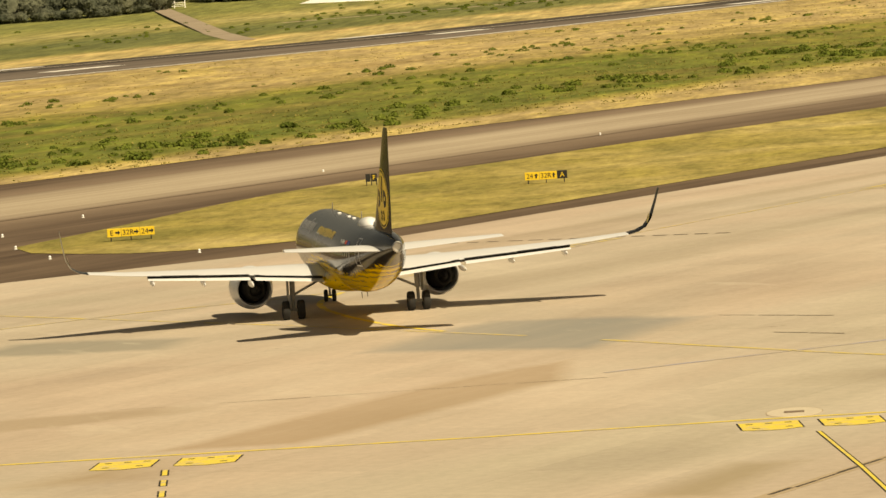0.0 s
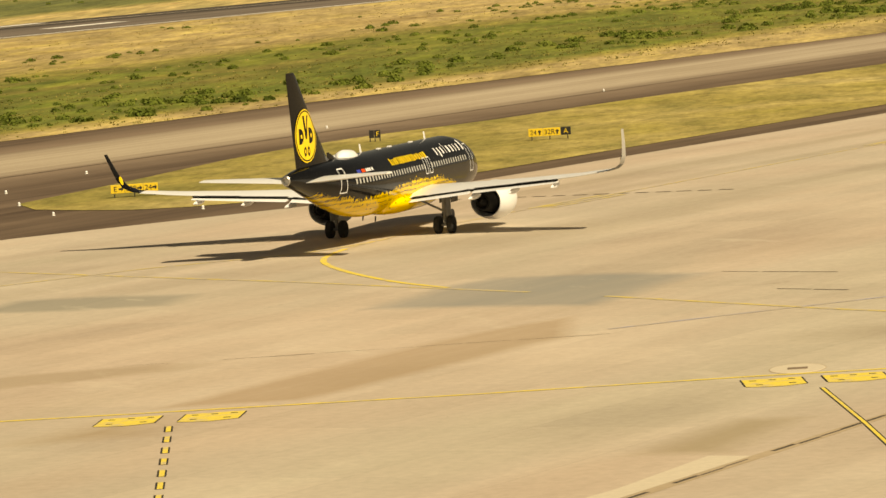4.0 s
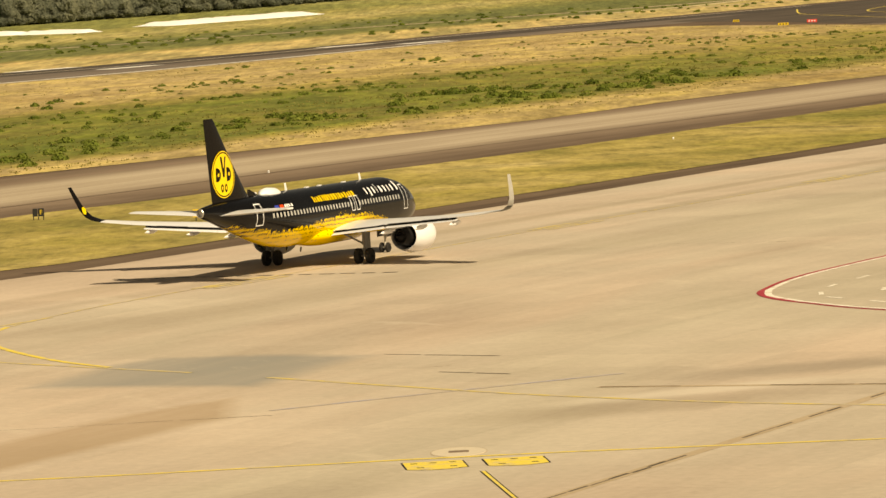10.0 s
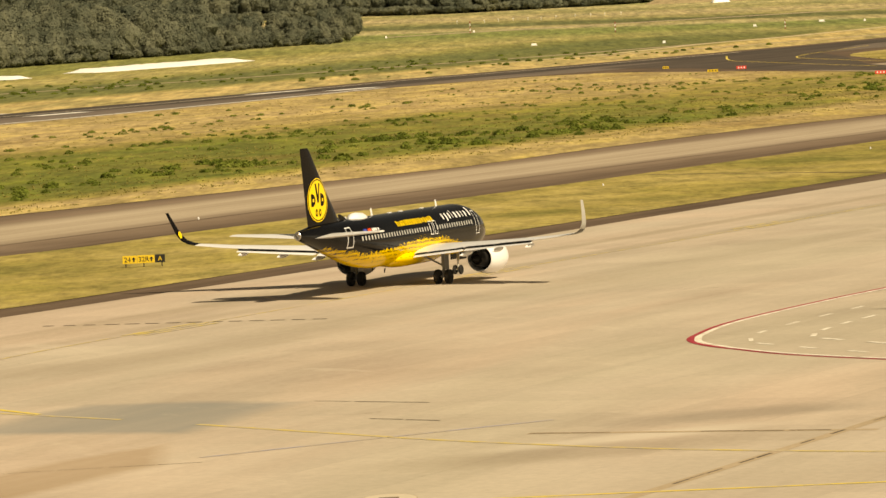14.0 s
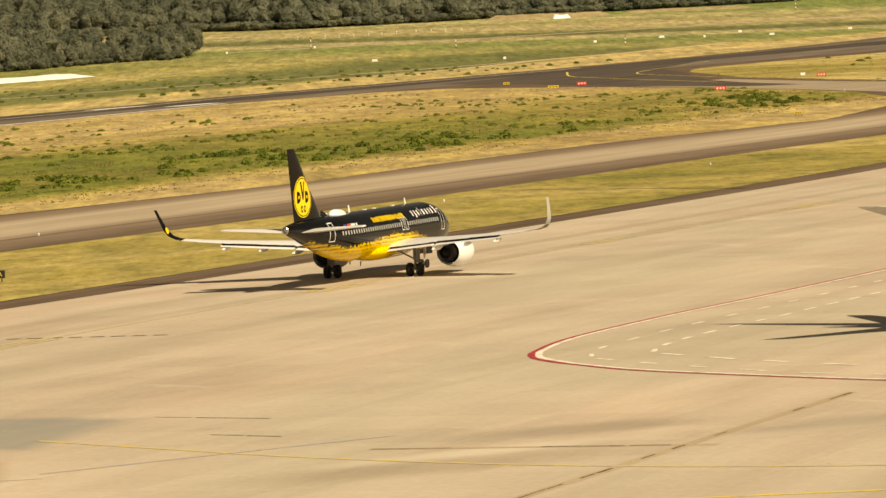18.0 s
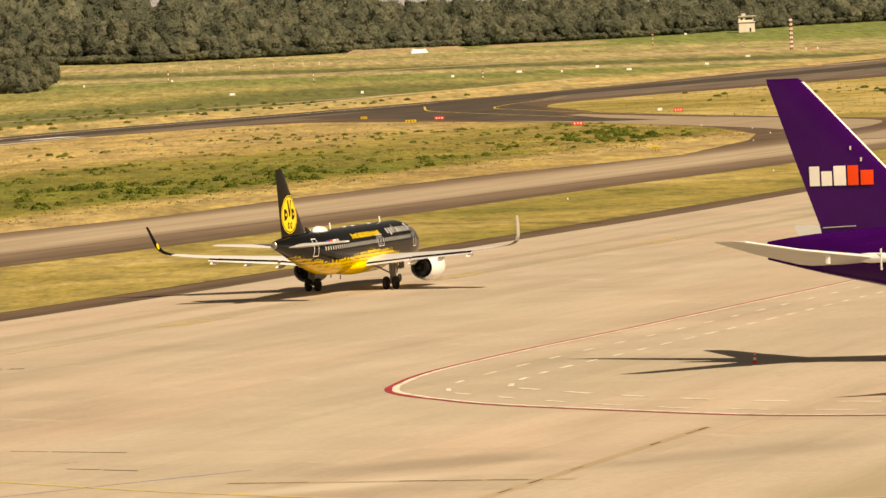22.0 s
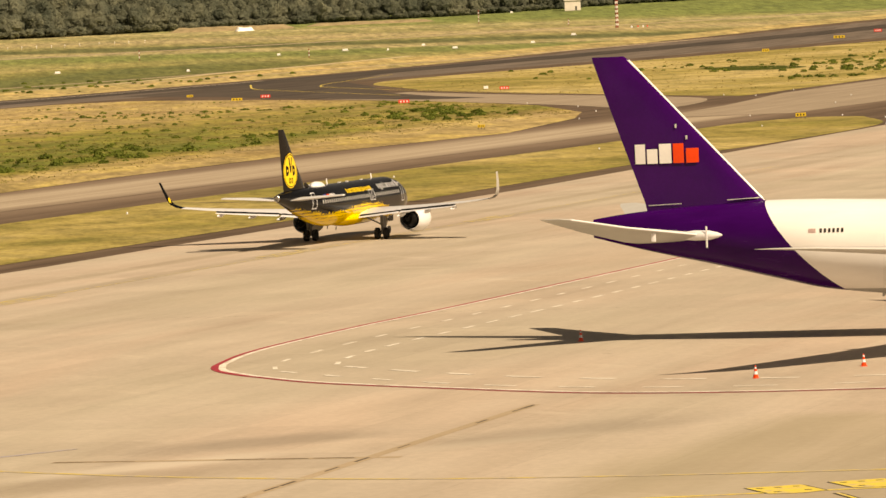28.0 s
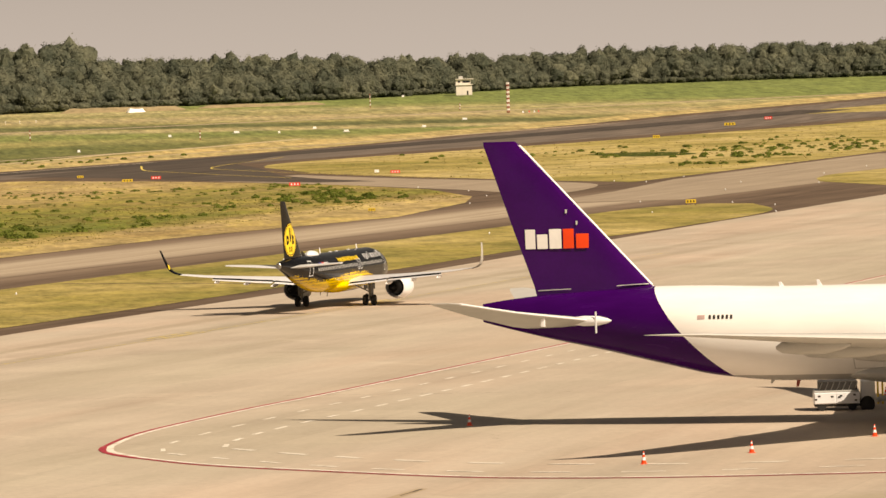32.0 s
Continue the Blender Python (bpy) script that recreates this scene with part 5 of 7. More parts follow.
# ---------- the parked freighter ----------
def freighter_material():
    n = Net("white_and_purple_livery")
    v = n.coords("Object")
    x, y, z = n.split(v)
    low = n.math("SUBTRACT", 8.87, z)
    edge = n.math("ADD", -51.4, n.math("ADD", n.math("MULTIPLY", low, 0.55), n.math("MULTIPLY", n.math("MULTIPLY", low, low), 0.055)))
    tail = n.math("LESS_THAN", x, edge)
    grime = n.noise(n.coords("Object", (0.25, 1.0, 1.2)), 1.0, 5, 0.6)
    white = n.ramp(grime, [(0.3, (0.83, 0.825, 0.81)), (0.65, (0.88, 0.88, 0.87))])
    belly = n.math("LESS_THAN", z, 2.95)
    white = n.mix(belly, white, (0.42, 0.42, 0.41))
    purple = n.ramp(grime, [(0.3, (0.033, 0.0012, 0.076)), (0.7, (0.044, 0.0017, 0.10))])
    col = n.mix(tail, white, purple)
    return n.done(col, n.math("ADD", 0.2, n.math("MULTIPLY", grime, 0.12)), coat=0.0, spec=0.12)


BIG_HULL = smooth_rows([(0.0, 4.65, 0.05, 0.05), (0.6, 4.7, 0.8, 0.75), (2.0, 4.9, 1.5, 1.45), (4.5, 5.25, 2.35, 2.35), (8.0, 5.5, 3.0, 3.0), (11.0, 5.56, 3.08, 3.08), (42.5, 5.575, 3.08, 3.08), (47.0, 5.83, 2.95, 2.95),
                        (51.0, 6.29, 2.58, 2.54), (55.0, 6.70, 1.95, 1.98), (59.0, 7.01, 1.2, 1.39), (61.8, 7.22, 0.55, 0.88), (63.1, 7.3, 0.16, 0.6)], 0.6)
BIG_FIN = [(7.8, 50.5, 59.3, 0.095), (8.95, 51.6, 59.55, 0.095), (13.0, 55.33, 60.95, 0.095), (18.35, 60.25, 62.72, 0.088)]


def build_freighter():
    ob = tagged(new("freighter"), "parked white freight airliner with purple tail and fin", "airplane")
    ob.matrix_basis = pose(98.99, 276.85, 0.28, 0, 0, 90.0 - 112.23) @ Matrix.Scale(0.99, 4)
    paint = freighter_material()
    bm = bmesh.new()
    loft(bm, [ring(-s, zc, ry, rz, 44) for s, zc, ry, rz in BIG_HULL])
    hull = part("fuselage", bm, paint, ob, "white fuselage ending in a purple tail cone", smooth=True)
    bm = bmesh.new()
    loft(bm, [ring(-s, zc, ry, rz, 24) for s, zc, ry, rz in smooth_rows([(18.0, 3.0, 0.8, 0.3), (21.0, 3.0, 2.9, 0.9), (26.0, 2.95, 3.3, 1.0), (33.0, 2.95, 3.2, 0.95), (36.5, 3.0, 2.5, 0.7), (39.5, 3.0, 0.8, 0.3)], 0.8)])
    part("belly_fairing", bm, GREY_PAINT, ob, "light grey belly fairing", smooth=True)
    bm = bmesh.new()
    loft(bm, [airfoil(le, te, 0, th, lambda s, h, z=z: (-s, h, z), 9) for z, le, te, th in BIG_FIN + [(18.6, 60.6, 62.75, 0.06)]])
    fin = part("fin", bm, PURPLE_PAINT, ob, "tall glossy purple fin", smooth=True)
    bm = bmesh.new()
    loft(bm, [airfoil(le - 0.05, le + 0.52, 0, 0.22, lambda s, h, z=z: (-s, h, z), 6) for z, le, te, th in BIG_FIN[1:]])
    part("leading_edge", bm, WHITE_PAINT, fin, "white leading edge strip", smooth=True)
    for side in (1, -1):
        bm = bmesh.new()
        loft(bm, [airfoil(le, te, z, th, lambda s, h, y=y, le=le, tilt=tilt: (-s, side * y, h - tilt * (s - le)), 8) for y, le, te, z, th, tilt in
                  ((0.7, 54.2, 60.0, 6.66, 0.10, 0.07), (2.2, 55.4, 60.5, 6.80, 0.10, 0.07), (6.5, 59.2, 62.25, 7.58, 0.095, 0.07), (10.2, 61.9, 63.8, 8.36, 0.09, 0.02), (10.7, 62.6, 63.9, 8.46, 0.05, 0.0))])
        stab = part("tailplane", bm, GREY_PAINT, ob, "pale grey tailplane with a white leading edge", smooth=True)
        bm = bmesh.new()
        loft(bm, [airfoil(le - 0.03, le + 0.3, z, 0.42, lambda s, h, y=y: (-s, side * y, h), 6) for y, le, z in ((2.3, 55.48, 6.80), (6.5, 59.2, 7.58), (10.2, 61.9, 8.36))])
        part("leading_edge", bm, WHITE_PAINT, stab, "bright white leading edge", smooth=True)
        bm = bmesh.new()
        loft(bm, [[(-s, side * (yy + w * math.sin(a)), 6.74 + w * math.cos(a)) for a in [2 * math.pi * i / 14 for i in range(14)]] for s, w, yy in ((53.9, 0.04, 2.35), (54.2, 0.18, 2.3), (54.8, 0.32, 2.2), (55.8, 0.34, 2.05), (57.3, 0.18, 1.8))])
        part("tailplane_fairing", bm, WHITE_PAINT, stab, "white pointed root fairing", smooth=True)
        bm = bmesh.new()
        loft(bm, [airfoil(54.85, 54.97, 0, 0.3, lambda s, h, z=z: (-s, side * 2.5 + h, z), 5) for z in (5.95, 7.35)])
        part("trim_plate", bm, WHITE_PAINT, stab, "thin upright white plate")
        bm = bmesh.new()
        loft(bm, [airfoil(57.8, 58.1, 0, 0.2, lambda s, h, z=z: (-s, side * 4.6 + h, z), 5) for z in (6.55, 7.2)])
        part("static_vane", bm, WHITE_PAINT, stab, "small white vane under the tailplane")
        wing_rows = ((2.4, 19.5, 36.6, 4.3, 0.13), (10.0, 25.6, 36.9, 5.2, 0.115), (18.0, 31.4, 38.9, 5.95, 0.105), (29.0, 39.4, 42.6, 6.95, 0.095), (31.2, 41.6, 43.8, 7.18, 0.09), (32.4, 44.2, 45.2, 7.3, 0.06))
        bm = bmesh.new()
        loft(bm, [airfoil(le, te, z, th, lambda s, h, y=y: (-s, side * y, h), 9) for y, le, te, z, th in wing_rows])
        wing = part("wing", bm, GREY_PAINT, ob, "pale grey swept wing", smooth=True)
        for yf, sf, zf, lf in ((7.5, 31.0, 4.25, 6.4), (14.5, 33.2, 4.9, 6.0), (21.0, 34.9, 5.55, 4.6)):
            bm = bmesh.new()
            loft(bm, [ring(-(sf + u * lf), zf + 0.34 - 0.1 * u, 0.40 * w, 0.48 * w, 14) for u, w in ((0, 0.08), (0.12, 0.6), (0.35, 1.0), (0.7, 1.0), (0.92, 0.72), (1.0, 0.2))])
            bmesh.ops.translate(bm, vec=(0, side * yf, 0), verts=bm.verts)
            part("flap_fairing", bm, GREY_PAINT, wing, "pale grey flap track fairing", smooth=True)
        ey, ez, ex = 9.9, 2.75, -17.6
        bm = bmesh.new()
        loft(bm, [[(ex + a, side * ey + r * math.sin(t), ez + r * math.cos(t)) for t in [2 * math.pi * k / 32 for k in range(32)]] for a, r in ((0, 1.55), (-0.2, 1.75), (-1.0, 1.92), (-2.5, 1.98), (-4.2, 1.85), (-5.4, 1.6), (-5.3, 1.5), (-4.0, 1.4))], cap=(False, True))
        eng = part("engine", bm, WHITE_PAINT, ob, "large white engine cowling", smooth=True)
        bm = bmesh.new()
        loft(bm, [[(ex + a, side * ey + r * math.sin(t), ez + r * math.cos(t)) for t in [2 * math.pi * k / 24 for k in range(24)]] for a, r in ((0, 1.55), (-0.8, 1.45), (-0.9, 0.2))], cap=(False, True))
        part("inlet", bm, DARK_METAL, eng, "dark engine inlet", smooth=True)
        bm = bmesh.new()
        loft(bm, [airfoil(18.6, 29.5, 0, 0.05, lambda s, h, z=z: (-s, side * ey + h, z), 6) for z in (4.1, 4.9)])
        part("pylon", bm, WHITE_PAINT, eng, "white engine pylon", smooth=True)
        bm = bmesh.new()
        cyl(bm, (-32.6, side * 5.5, 0.49), (-32.6, side * 5.4, 4.2), 0.22)
        box(bm, -32.6, side * 5.5, 0.49, 3.4, 0.3, 0.3, 0.05)
        leg = part("main_gear_leg", bm, GREY_PAINT, ob, "grey main gear leg")
        for sx in (-31.15, -32.6, -34.05):
            for yy in (4.85, 6.15):
                bm = bmesh.new()
                cyl(bm, (sx, side * yy - 0.24, 0.46), (sx, side * yy + 0.24, 0.46), 0.67, seg=24)
                part("tyre", bm, TYRE, leg, "black rubber tyre")
        # plain shapes for the tail title
        x0 = 60.06
        for a, b, c, d, mat, lab in ((0.0, 0.7, 0, 1, TARP, "white block"), (0.82, 1.55, 0, 0.74, TARP, "white block"), (1.67, 2.5, 0, 1.0, TARP, "white block"),
                                     (2.62, 3.35, 0, 1, ORANGE_PAINT, "orange-red block"), (3.5, 4.35, 0, 0.74, ORANGE_PAINT, "orange-red block")):
            s0, s1 = x0 - a, x0 - b
            z0, z1 = 11.46 + 1.29 * c, 11.46 + 1.29 * d
            part("title_block", fin_patch(BIG_FIN, 0.0, [(s0, z0), (s1, z0), (s1, z1), (s0, z1)], side, 0.02), mat, fin, lab)
        bars("registration_bar", hull, BIG_HULL, 0.0, 47.35, 45.65, 6.72, 6.98, side, DARK_METAL, [(0.4, 0.35, 0, 1)] * 6, 0.02, "small black bar", 0.0)
        bars("flag_bar", hull, BIG_HULL, 0.0, 48.1, 47.6, 6.72, 6.98, side, plain("flag_stripes", (0.50, 0.36, 0.34), 0.4), [(1, 0.05, 0, 1)], 0.02, "small striped flag", 0.0)
    for s0, s1, z in ((51.8, 53.9, 8.98), (57.0, 59.3, 8.75)):
        for side in (1, -1):
            part("root_seam", fin_patch(BIG_FIN, 0.0, [(s0, z), (s1, z - 0.08), (s1, z - 0.02), (s0, z + 0.06)], side, 0.02), GREY_PAINT, fin, "thin pale seam at the fin root")
    for s in (56.5, 57.2):
        for side in (1, -1):
            part("service_mark", fin_patch(BIG_FIN, 0.0, [(s + 0.06, 13.0 + (s - 56.5) * 1.1), (s - 0.06, 13.0 + (s - 56.5) * 1.1), (s - 0.06, 13.25 + (s - 56.5) * 1.1), (s + 0.06, 13.25 + (s - 56.5) * 1.1)], side, 0.02), GREY_PAINT, fin, "small pale mark")
    for s, h in ((42.8, 0.32), (40.3, 0.42), (30.0, 0.4), (16.0, 0.4)):
        bm = bmesh.new()
        loft(bm, [airfoil(s + u * 0.24, s + 0.36 + u * 0.06, 0, 0.12, lambda q, t, zz=8.6 + u * h: (-q, t, zz), 5) for u in (0, 1)])
        part("blade_aerial", bm, WHITE_PAINT, ob, "white blade aerial")
    for s, h in ((41.9, 0.55), (43.6, 0.3)):
        bm = bmesh.new()
        loft(bm, [airfoil(s + u * 0.2, s + 0.3 + u * 0.05, 0, 0.12, lambda q, t, zz=2.62 - u * h: (-q, t, zz), 5) for u in (0, 1)])
        part("belly_aerial", bm, MAST_RED if h > 0.5 else GREY_PAINT, ob, "small blade aerial under the belly")
    bm = bmesh.new()
    cyl(bm, (-6.0, 0, 0.3), (-6.0, 0, 3.4), 0.16)
    leg = part("nose_gear_leg", bm, GREY_PAINT, ob, "grey nose gear leg")
    for yy in (-0.4, 0.4):
        bm = bmesh.new()
        cyl(bm, (-6.0, yy - 0.2, 0.33), (-6.0, yy + 0.2, 0.33), 0.54, seg=20)
        part("tyre", bm, TYRE, leg, "black rubber tyre")
    for s0, s1 in ((35.2, 38.0),):
        part("cargo_door_outline", outline_patch(BIG_HULL, 0.0, s0, s1, 3.3, 5.0, -1, 0.06, 0.015), GREY_PAINT, hull, "thin grey cargo door seam")
    return ob


build_freighter()

# ---------- signs, lights, cones and far structures ----------
def text_part(words, size, parent, m, material, name="sign_text"):
    cu = bpy.data.curves.new(name, "FONT")
    cu.body, cu.size, cu.align_x, cu.align_y, cu.extrude = words, size, "CENTER", "CENTER", 0.01
    tmp = bpy.data.objects.new(name, cu)
    scene.collection.objects.link(tmp)
    me = bpy.data.meshes.new_from_object(tmp.evaluated_get(bpy.context.evaluated_depsgraph_get()))
    bpy.data.objects.remove(tmp)
    me.materials.clear()
    me.materials.append(material)
    return part(name, me, None, parent, m=m)


def face_eye(x, y, extra=0.0):
    """The turn about z with which a sign's front looks back to the terrace."""
    return math.degrees(math.atan2(-y, -x)) + 90.0 + extra


def taxi_sign(x, y, panels, height, turn, label):
    """panels: (width, board material, text, text material). The front faces local -y."""
    ob = tagged(new("taxiway_sign"), label, "sign")
    ob.matrix_basis = pose(x, y, rise(y) + 0.08, 0, 0, turn)
    total = sum(p[0] for p in panels)
    at = -total / 2
    base = 0.35
    for w, mat, words, ink in panels:
        bm = bmesh.new()
        box(bm, at + w / 2, 0, base + height / 2, w - 0.04, 0.16, height, 0.02)
        panel = part("panel", bm, mat, ob)
        if words:
            arrow = {">": 0.0, "^": 90.0}.get(words[-1])
            shift = 0.0 if arrow is None else -height * 0.28
            text_part(words.rstrip(">^"), height * 0.86, panel, Matrix.Translation((at + w / 2 + shift, -0.09, base + height / 2 - 0.02)) @ pose(0, 0, 0, 90, 0, 0), ink)
            if arrow is not None:
                a = height * 0.3
                vs = [(-a, -0.07), (0.1 * a, -0.07), (0.1 * a, -0.2), (a, 0.0), (0.1 * a, 0.2), (0.1 * a, 0.07), (-a, 0.07)]
                me = mesh_of("arrow", [(x, y, 0.0) for x, y in vs], [tuple(range(7))], ink)
                part("arrow", me, None, panel, m=Matrix.Translation((at + w - height * 0.42, -0.1, base + height / 2)) @ pose(0, 0, 0, 90, 0, 0) @ pose(0, 0, 0, 0, 0, arrow))
        at += w
    for k in (-0.42, 0.0, 0.42):
        bm = bmesh.new()
        cyl(bm, (k * total, 0, 0), (k * total, 0, base + 0.05), 0.05, seg=8)
        part("leg", bm, DARK_METAL, ob)
    return ob


taxi_sign(-57.5, 369.6, [(1.15, SIGN_YELLOW, "E>", SIGN_BLACK), (1.5, SIGN_YELLOW, "32R>", SIGN_BLACK), (1.2, SIGN_YELLOW, "24>", SIGN_BLACK)], 0.68, face_eye(-57.5, 369.6), "yellow taxiway sign with black arrows on dry grass")
taxi_sign(-27.0, 420.6, [(1.35, SIGN_YELLOW, "24^", SIGN_BLACK), (1.6, SIGN_YELLOW, "32R^", SIGN_BLACK), (0.95, SIGN_BLACK, "A", SIGN_YELLOW)], 0.72, face_eye(-27.0, 420.6), "yellow and black taxiway sign on dry grass")
taxi_sign(-44.6, 436.6, [(0.5, SIGN_BLACK, "", None), (0.62, SIGN_BLACK, "F", SIGN_YELLOW)], 0.75, face_eye(-44.6, 436.6), "small black taxiway sign with a yellow letter")
FAR_SCALE = 0.85
for x, y, w, h, mat, lab in ((84.3, 1264, 3.2, 0.95, SIGN_RED, "red runway holding sign in grass"), (107.6, 1113, 3.2, 0.95, SIGN_RED, "red runway holding sign in grass"), (146, 1230, 3.0, 0.9, SIGN_RED, "red runway holding sign in grass"),
                             (66.6, 1322, 2.2, 0.8, SIGN_YELLOW, "yellow taxiway sign in grass"), (154, 838.5, 2.3, 0.8, SIGN_YELLOW, "yellow taxiway sign with dark bars"), (98, 865, 1.6, 0.6, SIGN_YELLOW, "yellow taxiway sign in grass"),
                             (75, 1240, 3.4, 0.8, SIGN_YELLOW, "yellow taxiway sign in grass"), (143, 1247, 1.5, 0.9, TARP, "white equipment box in grass"), (364, 1887, 5.5, 1.3, SIGN_YELLOW, "yellow taxiway sign in grass"),
                             (300, 1700, 3.0, 1.2, SIGN_YELLOW, "yellow taxiway sign in grass"), (395, 1960, 4.0, 1.4, SIGN_RED, "red runway holding sign in grass")):
    w, h = w * FAR_SCALE, h * FAR_SCALE
    ob = taxi_sign(x, y, [(w * 0.5, mat, "", None), (w * 0.5, mat, "", None)], h, face_eye(x, y), lab)
    for k in range(3):
        bm = bmesh.new()
        box(bm, (k - 1) * w * 0.28, -0.09, 0.35 + h / 2, w * 0.12, 0.03, h * 0.5)
        part("dark_bar" if mat is SIGN_YELLOW else "pale_bar", bm, SIGN_BLACK if mat is SIGN_YELLOW else WHITE_PAINT, ob)


def edge_light(x, y):
    ob = tagged(new("edge_light"), "small pale taxiway edge light on a stub", "light", "taxiway edge lights")
    ob.location = (x, y, rise(y) + 0.05)
    bm = bmesh.new()
    cyl(bm, (0, 0, 0), (0, 0, 0.12), 0.15, 0.1, 10)
    part("base", bm, GREY_PAINT, ob)
    bm = bmesh.new()
    bmesh.ops.create_icosphere(bm, subdivisions=2, radius=0.11)
    bmesh.ops.translate(bm, vec=(0, 0, 0.19), verts=bm.verts)
    part("lens", bm, WHITE_PAINT, ob, "white lens", smooth=True)
    return ob


LAMP = edge_light(-61, 351)
for x, y in ((-49, 348), (-68, 410), (-71, 386), (-53, 471), (-27, 520), (-86, 372), (-66.5, 367), (20, 560), (60, 640), (100, 720), (140, 800), (163, 845), (166, 820), (158, 780), (122, 905), (133, 960), (136, 1010),
             (131, 1060), (180, 1035), (176, 1055), (196, 1075), (206, 970), (210, 920), (150, 870), (180, 940), (195, 1000), (226, 1058), (250, 1120), (280, 1190)):
    copy_thing(LAMP, Matrix.Translation((x, y, rise(y) + 0.05)))


def cone():
    ob = tagged(new("traffic_cone"), "orange-red and white traffic cone on concrete", "cone", "cones round the freighter")
    bm = bmesh.new()
    box(bm, 0, 0, 0.02, 0.5, 0.5, 0.05, 0.015)
    part("foot", bm, ORANGE_PAINT, ob)
    for k, (z0, z1, mat) in enumerate(((0.04, 0.3, ORANGE_PAINT), (0.3, 0.52, WHITE_PAINT), (0.52, 0.72, ORANGE_PAINT), (0.72, 0.84, WHITE_PAINT), (0.84, 0.95, ORANGE_PAINT))):
        bm = bmesh.new()
        cyl(bm, (0, 0, z0), (0, 0, z1), 0.21 - 0.18 * z0, 0.21 - 0.18 * z1, 14)
        part("band", bm, mat, ob)
    return ob


CONE = cone()
for i, (x, y) in enumerate(((40.2, 302.0), (45.2, 263.8), (52.5, 268.6), (61.9, 277.4), (75, 283), (70.5, 312))):
    m = Matrix.Translation((x, y, 0.07)) @ Matrix.Scale(0.78, 4)
    if i == 0:
        CONE.matrix_basis = m
    else:
        copy_thing(CONE, Matrix.Translation((x, y, 0.07)))


def loader():
    ob = tagged(new("cargo_loader"), "white cargo loader vehicle under the freighter's belly", "vehicle")
    ob.matrix_basis = pose(64.95, 302.4, 0.07, 0, 0, -10) @ Matrix.Diagonal((0.78, 1, 0.9, 1))
    bm = bmesh.new()
    box(bm, 0, 0, 0.93, 3.9, 2.4, 0.86, 0.06)
    body = part("body", bm, WHITE_PAINT, ob, "white box body")
    for k in (-1.0, 0.85):
        bm = bmesh.new()
        box(bm, k, -1.21, 0.93, 1.75, 0.03, 0.74, 0.01)
        panel = part("side_panel", bm, WHITE_PAINT, body, "white side panel")
    for x, z in ((-1.5, 1.1), (-0.4, 1.05), (0.2, 1.0), (0.35, 1.1), (1.5, 1.15), (-1.8, 0.85), (1.6, 0.75)):
        bm = bmesh.new()
        box(bm, x, -1.235, z, 0.22, 0.02, 0.12, 0.005)
        part("latch", bm, DARK_METAL, body, "dark latch")
    bm = bmesh.new()
    box(bm, 0.0, 0, 0.42, 3.8, 2.2, 0.25, 0.03)
    part("chassis", bm, DARK_METAL, ob, "dark chassis")
    bm = bmesh.new()
    box(bm, 0.0, 0, 1.43, 3.8, 2.35, 0.12, 0.02)
    part("lower_deck", bm, GREY_PAINT, ob, "grey deck")
    bm = bmesh.new()
    box(bm, 0.1, 0, 1.85, 3.3, 2.1, 0.66, 0.04)
    part("scissor_lift", bm, DARK_METAL, ob, "dark folded scissor lift")
    for k in range(7):
        bm = bmesh.new()
        cyl(bm, (-1.5 + k * 0.5, -1.08, 1.52), (-1.2 + k * 0.5, -1.08, 2.1), 0.04, seg=8)
        part("lift_bar", bm, METAL, ob, "bare lift bar")
    for x in (-1.3, 1.3, 2.6):
        for y in (-1.0, 1.0):
            bm = bmesh.new()
            cyl(bm, (x, y - 0.14, 0.4), (x, y + 0.14, 0.4), 0.4 if x < 2 else 0.62, seg=18)
            part("wheel", bm, TYRE, ob, "black tyre")
    bm = bmesh.new()
    box(bm, 2.7, 0.2, 1.3, 1.2, 1.6, 1.6, 0.08)
    part("cab", bm, WHITE_PAINT, ob, "white cab")
    for x, z0, z1 in ((3.5, 0.4, 2.9), (3.9, 0.4, 2.7)):
        bm = bmesh.new()
        cyl(bm, (x, -0.9, z0), (x, -0.9, z1), 0.09, seg=10)
        part("guard_post", bm, YELLOW_PAINT, ob, "yellow guard post")
    bm = bmesh.new()
    cyl(bm, (3.4, -1.0, 0.7), (6.2, -1.1, 1.2), 0.2, seg=10)
    part("hose", bm, GREY_PAINT, ob, "thick grey hose")


loader()


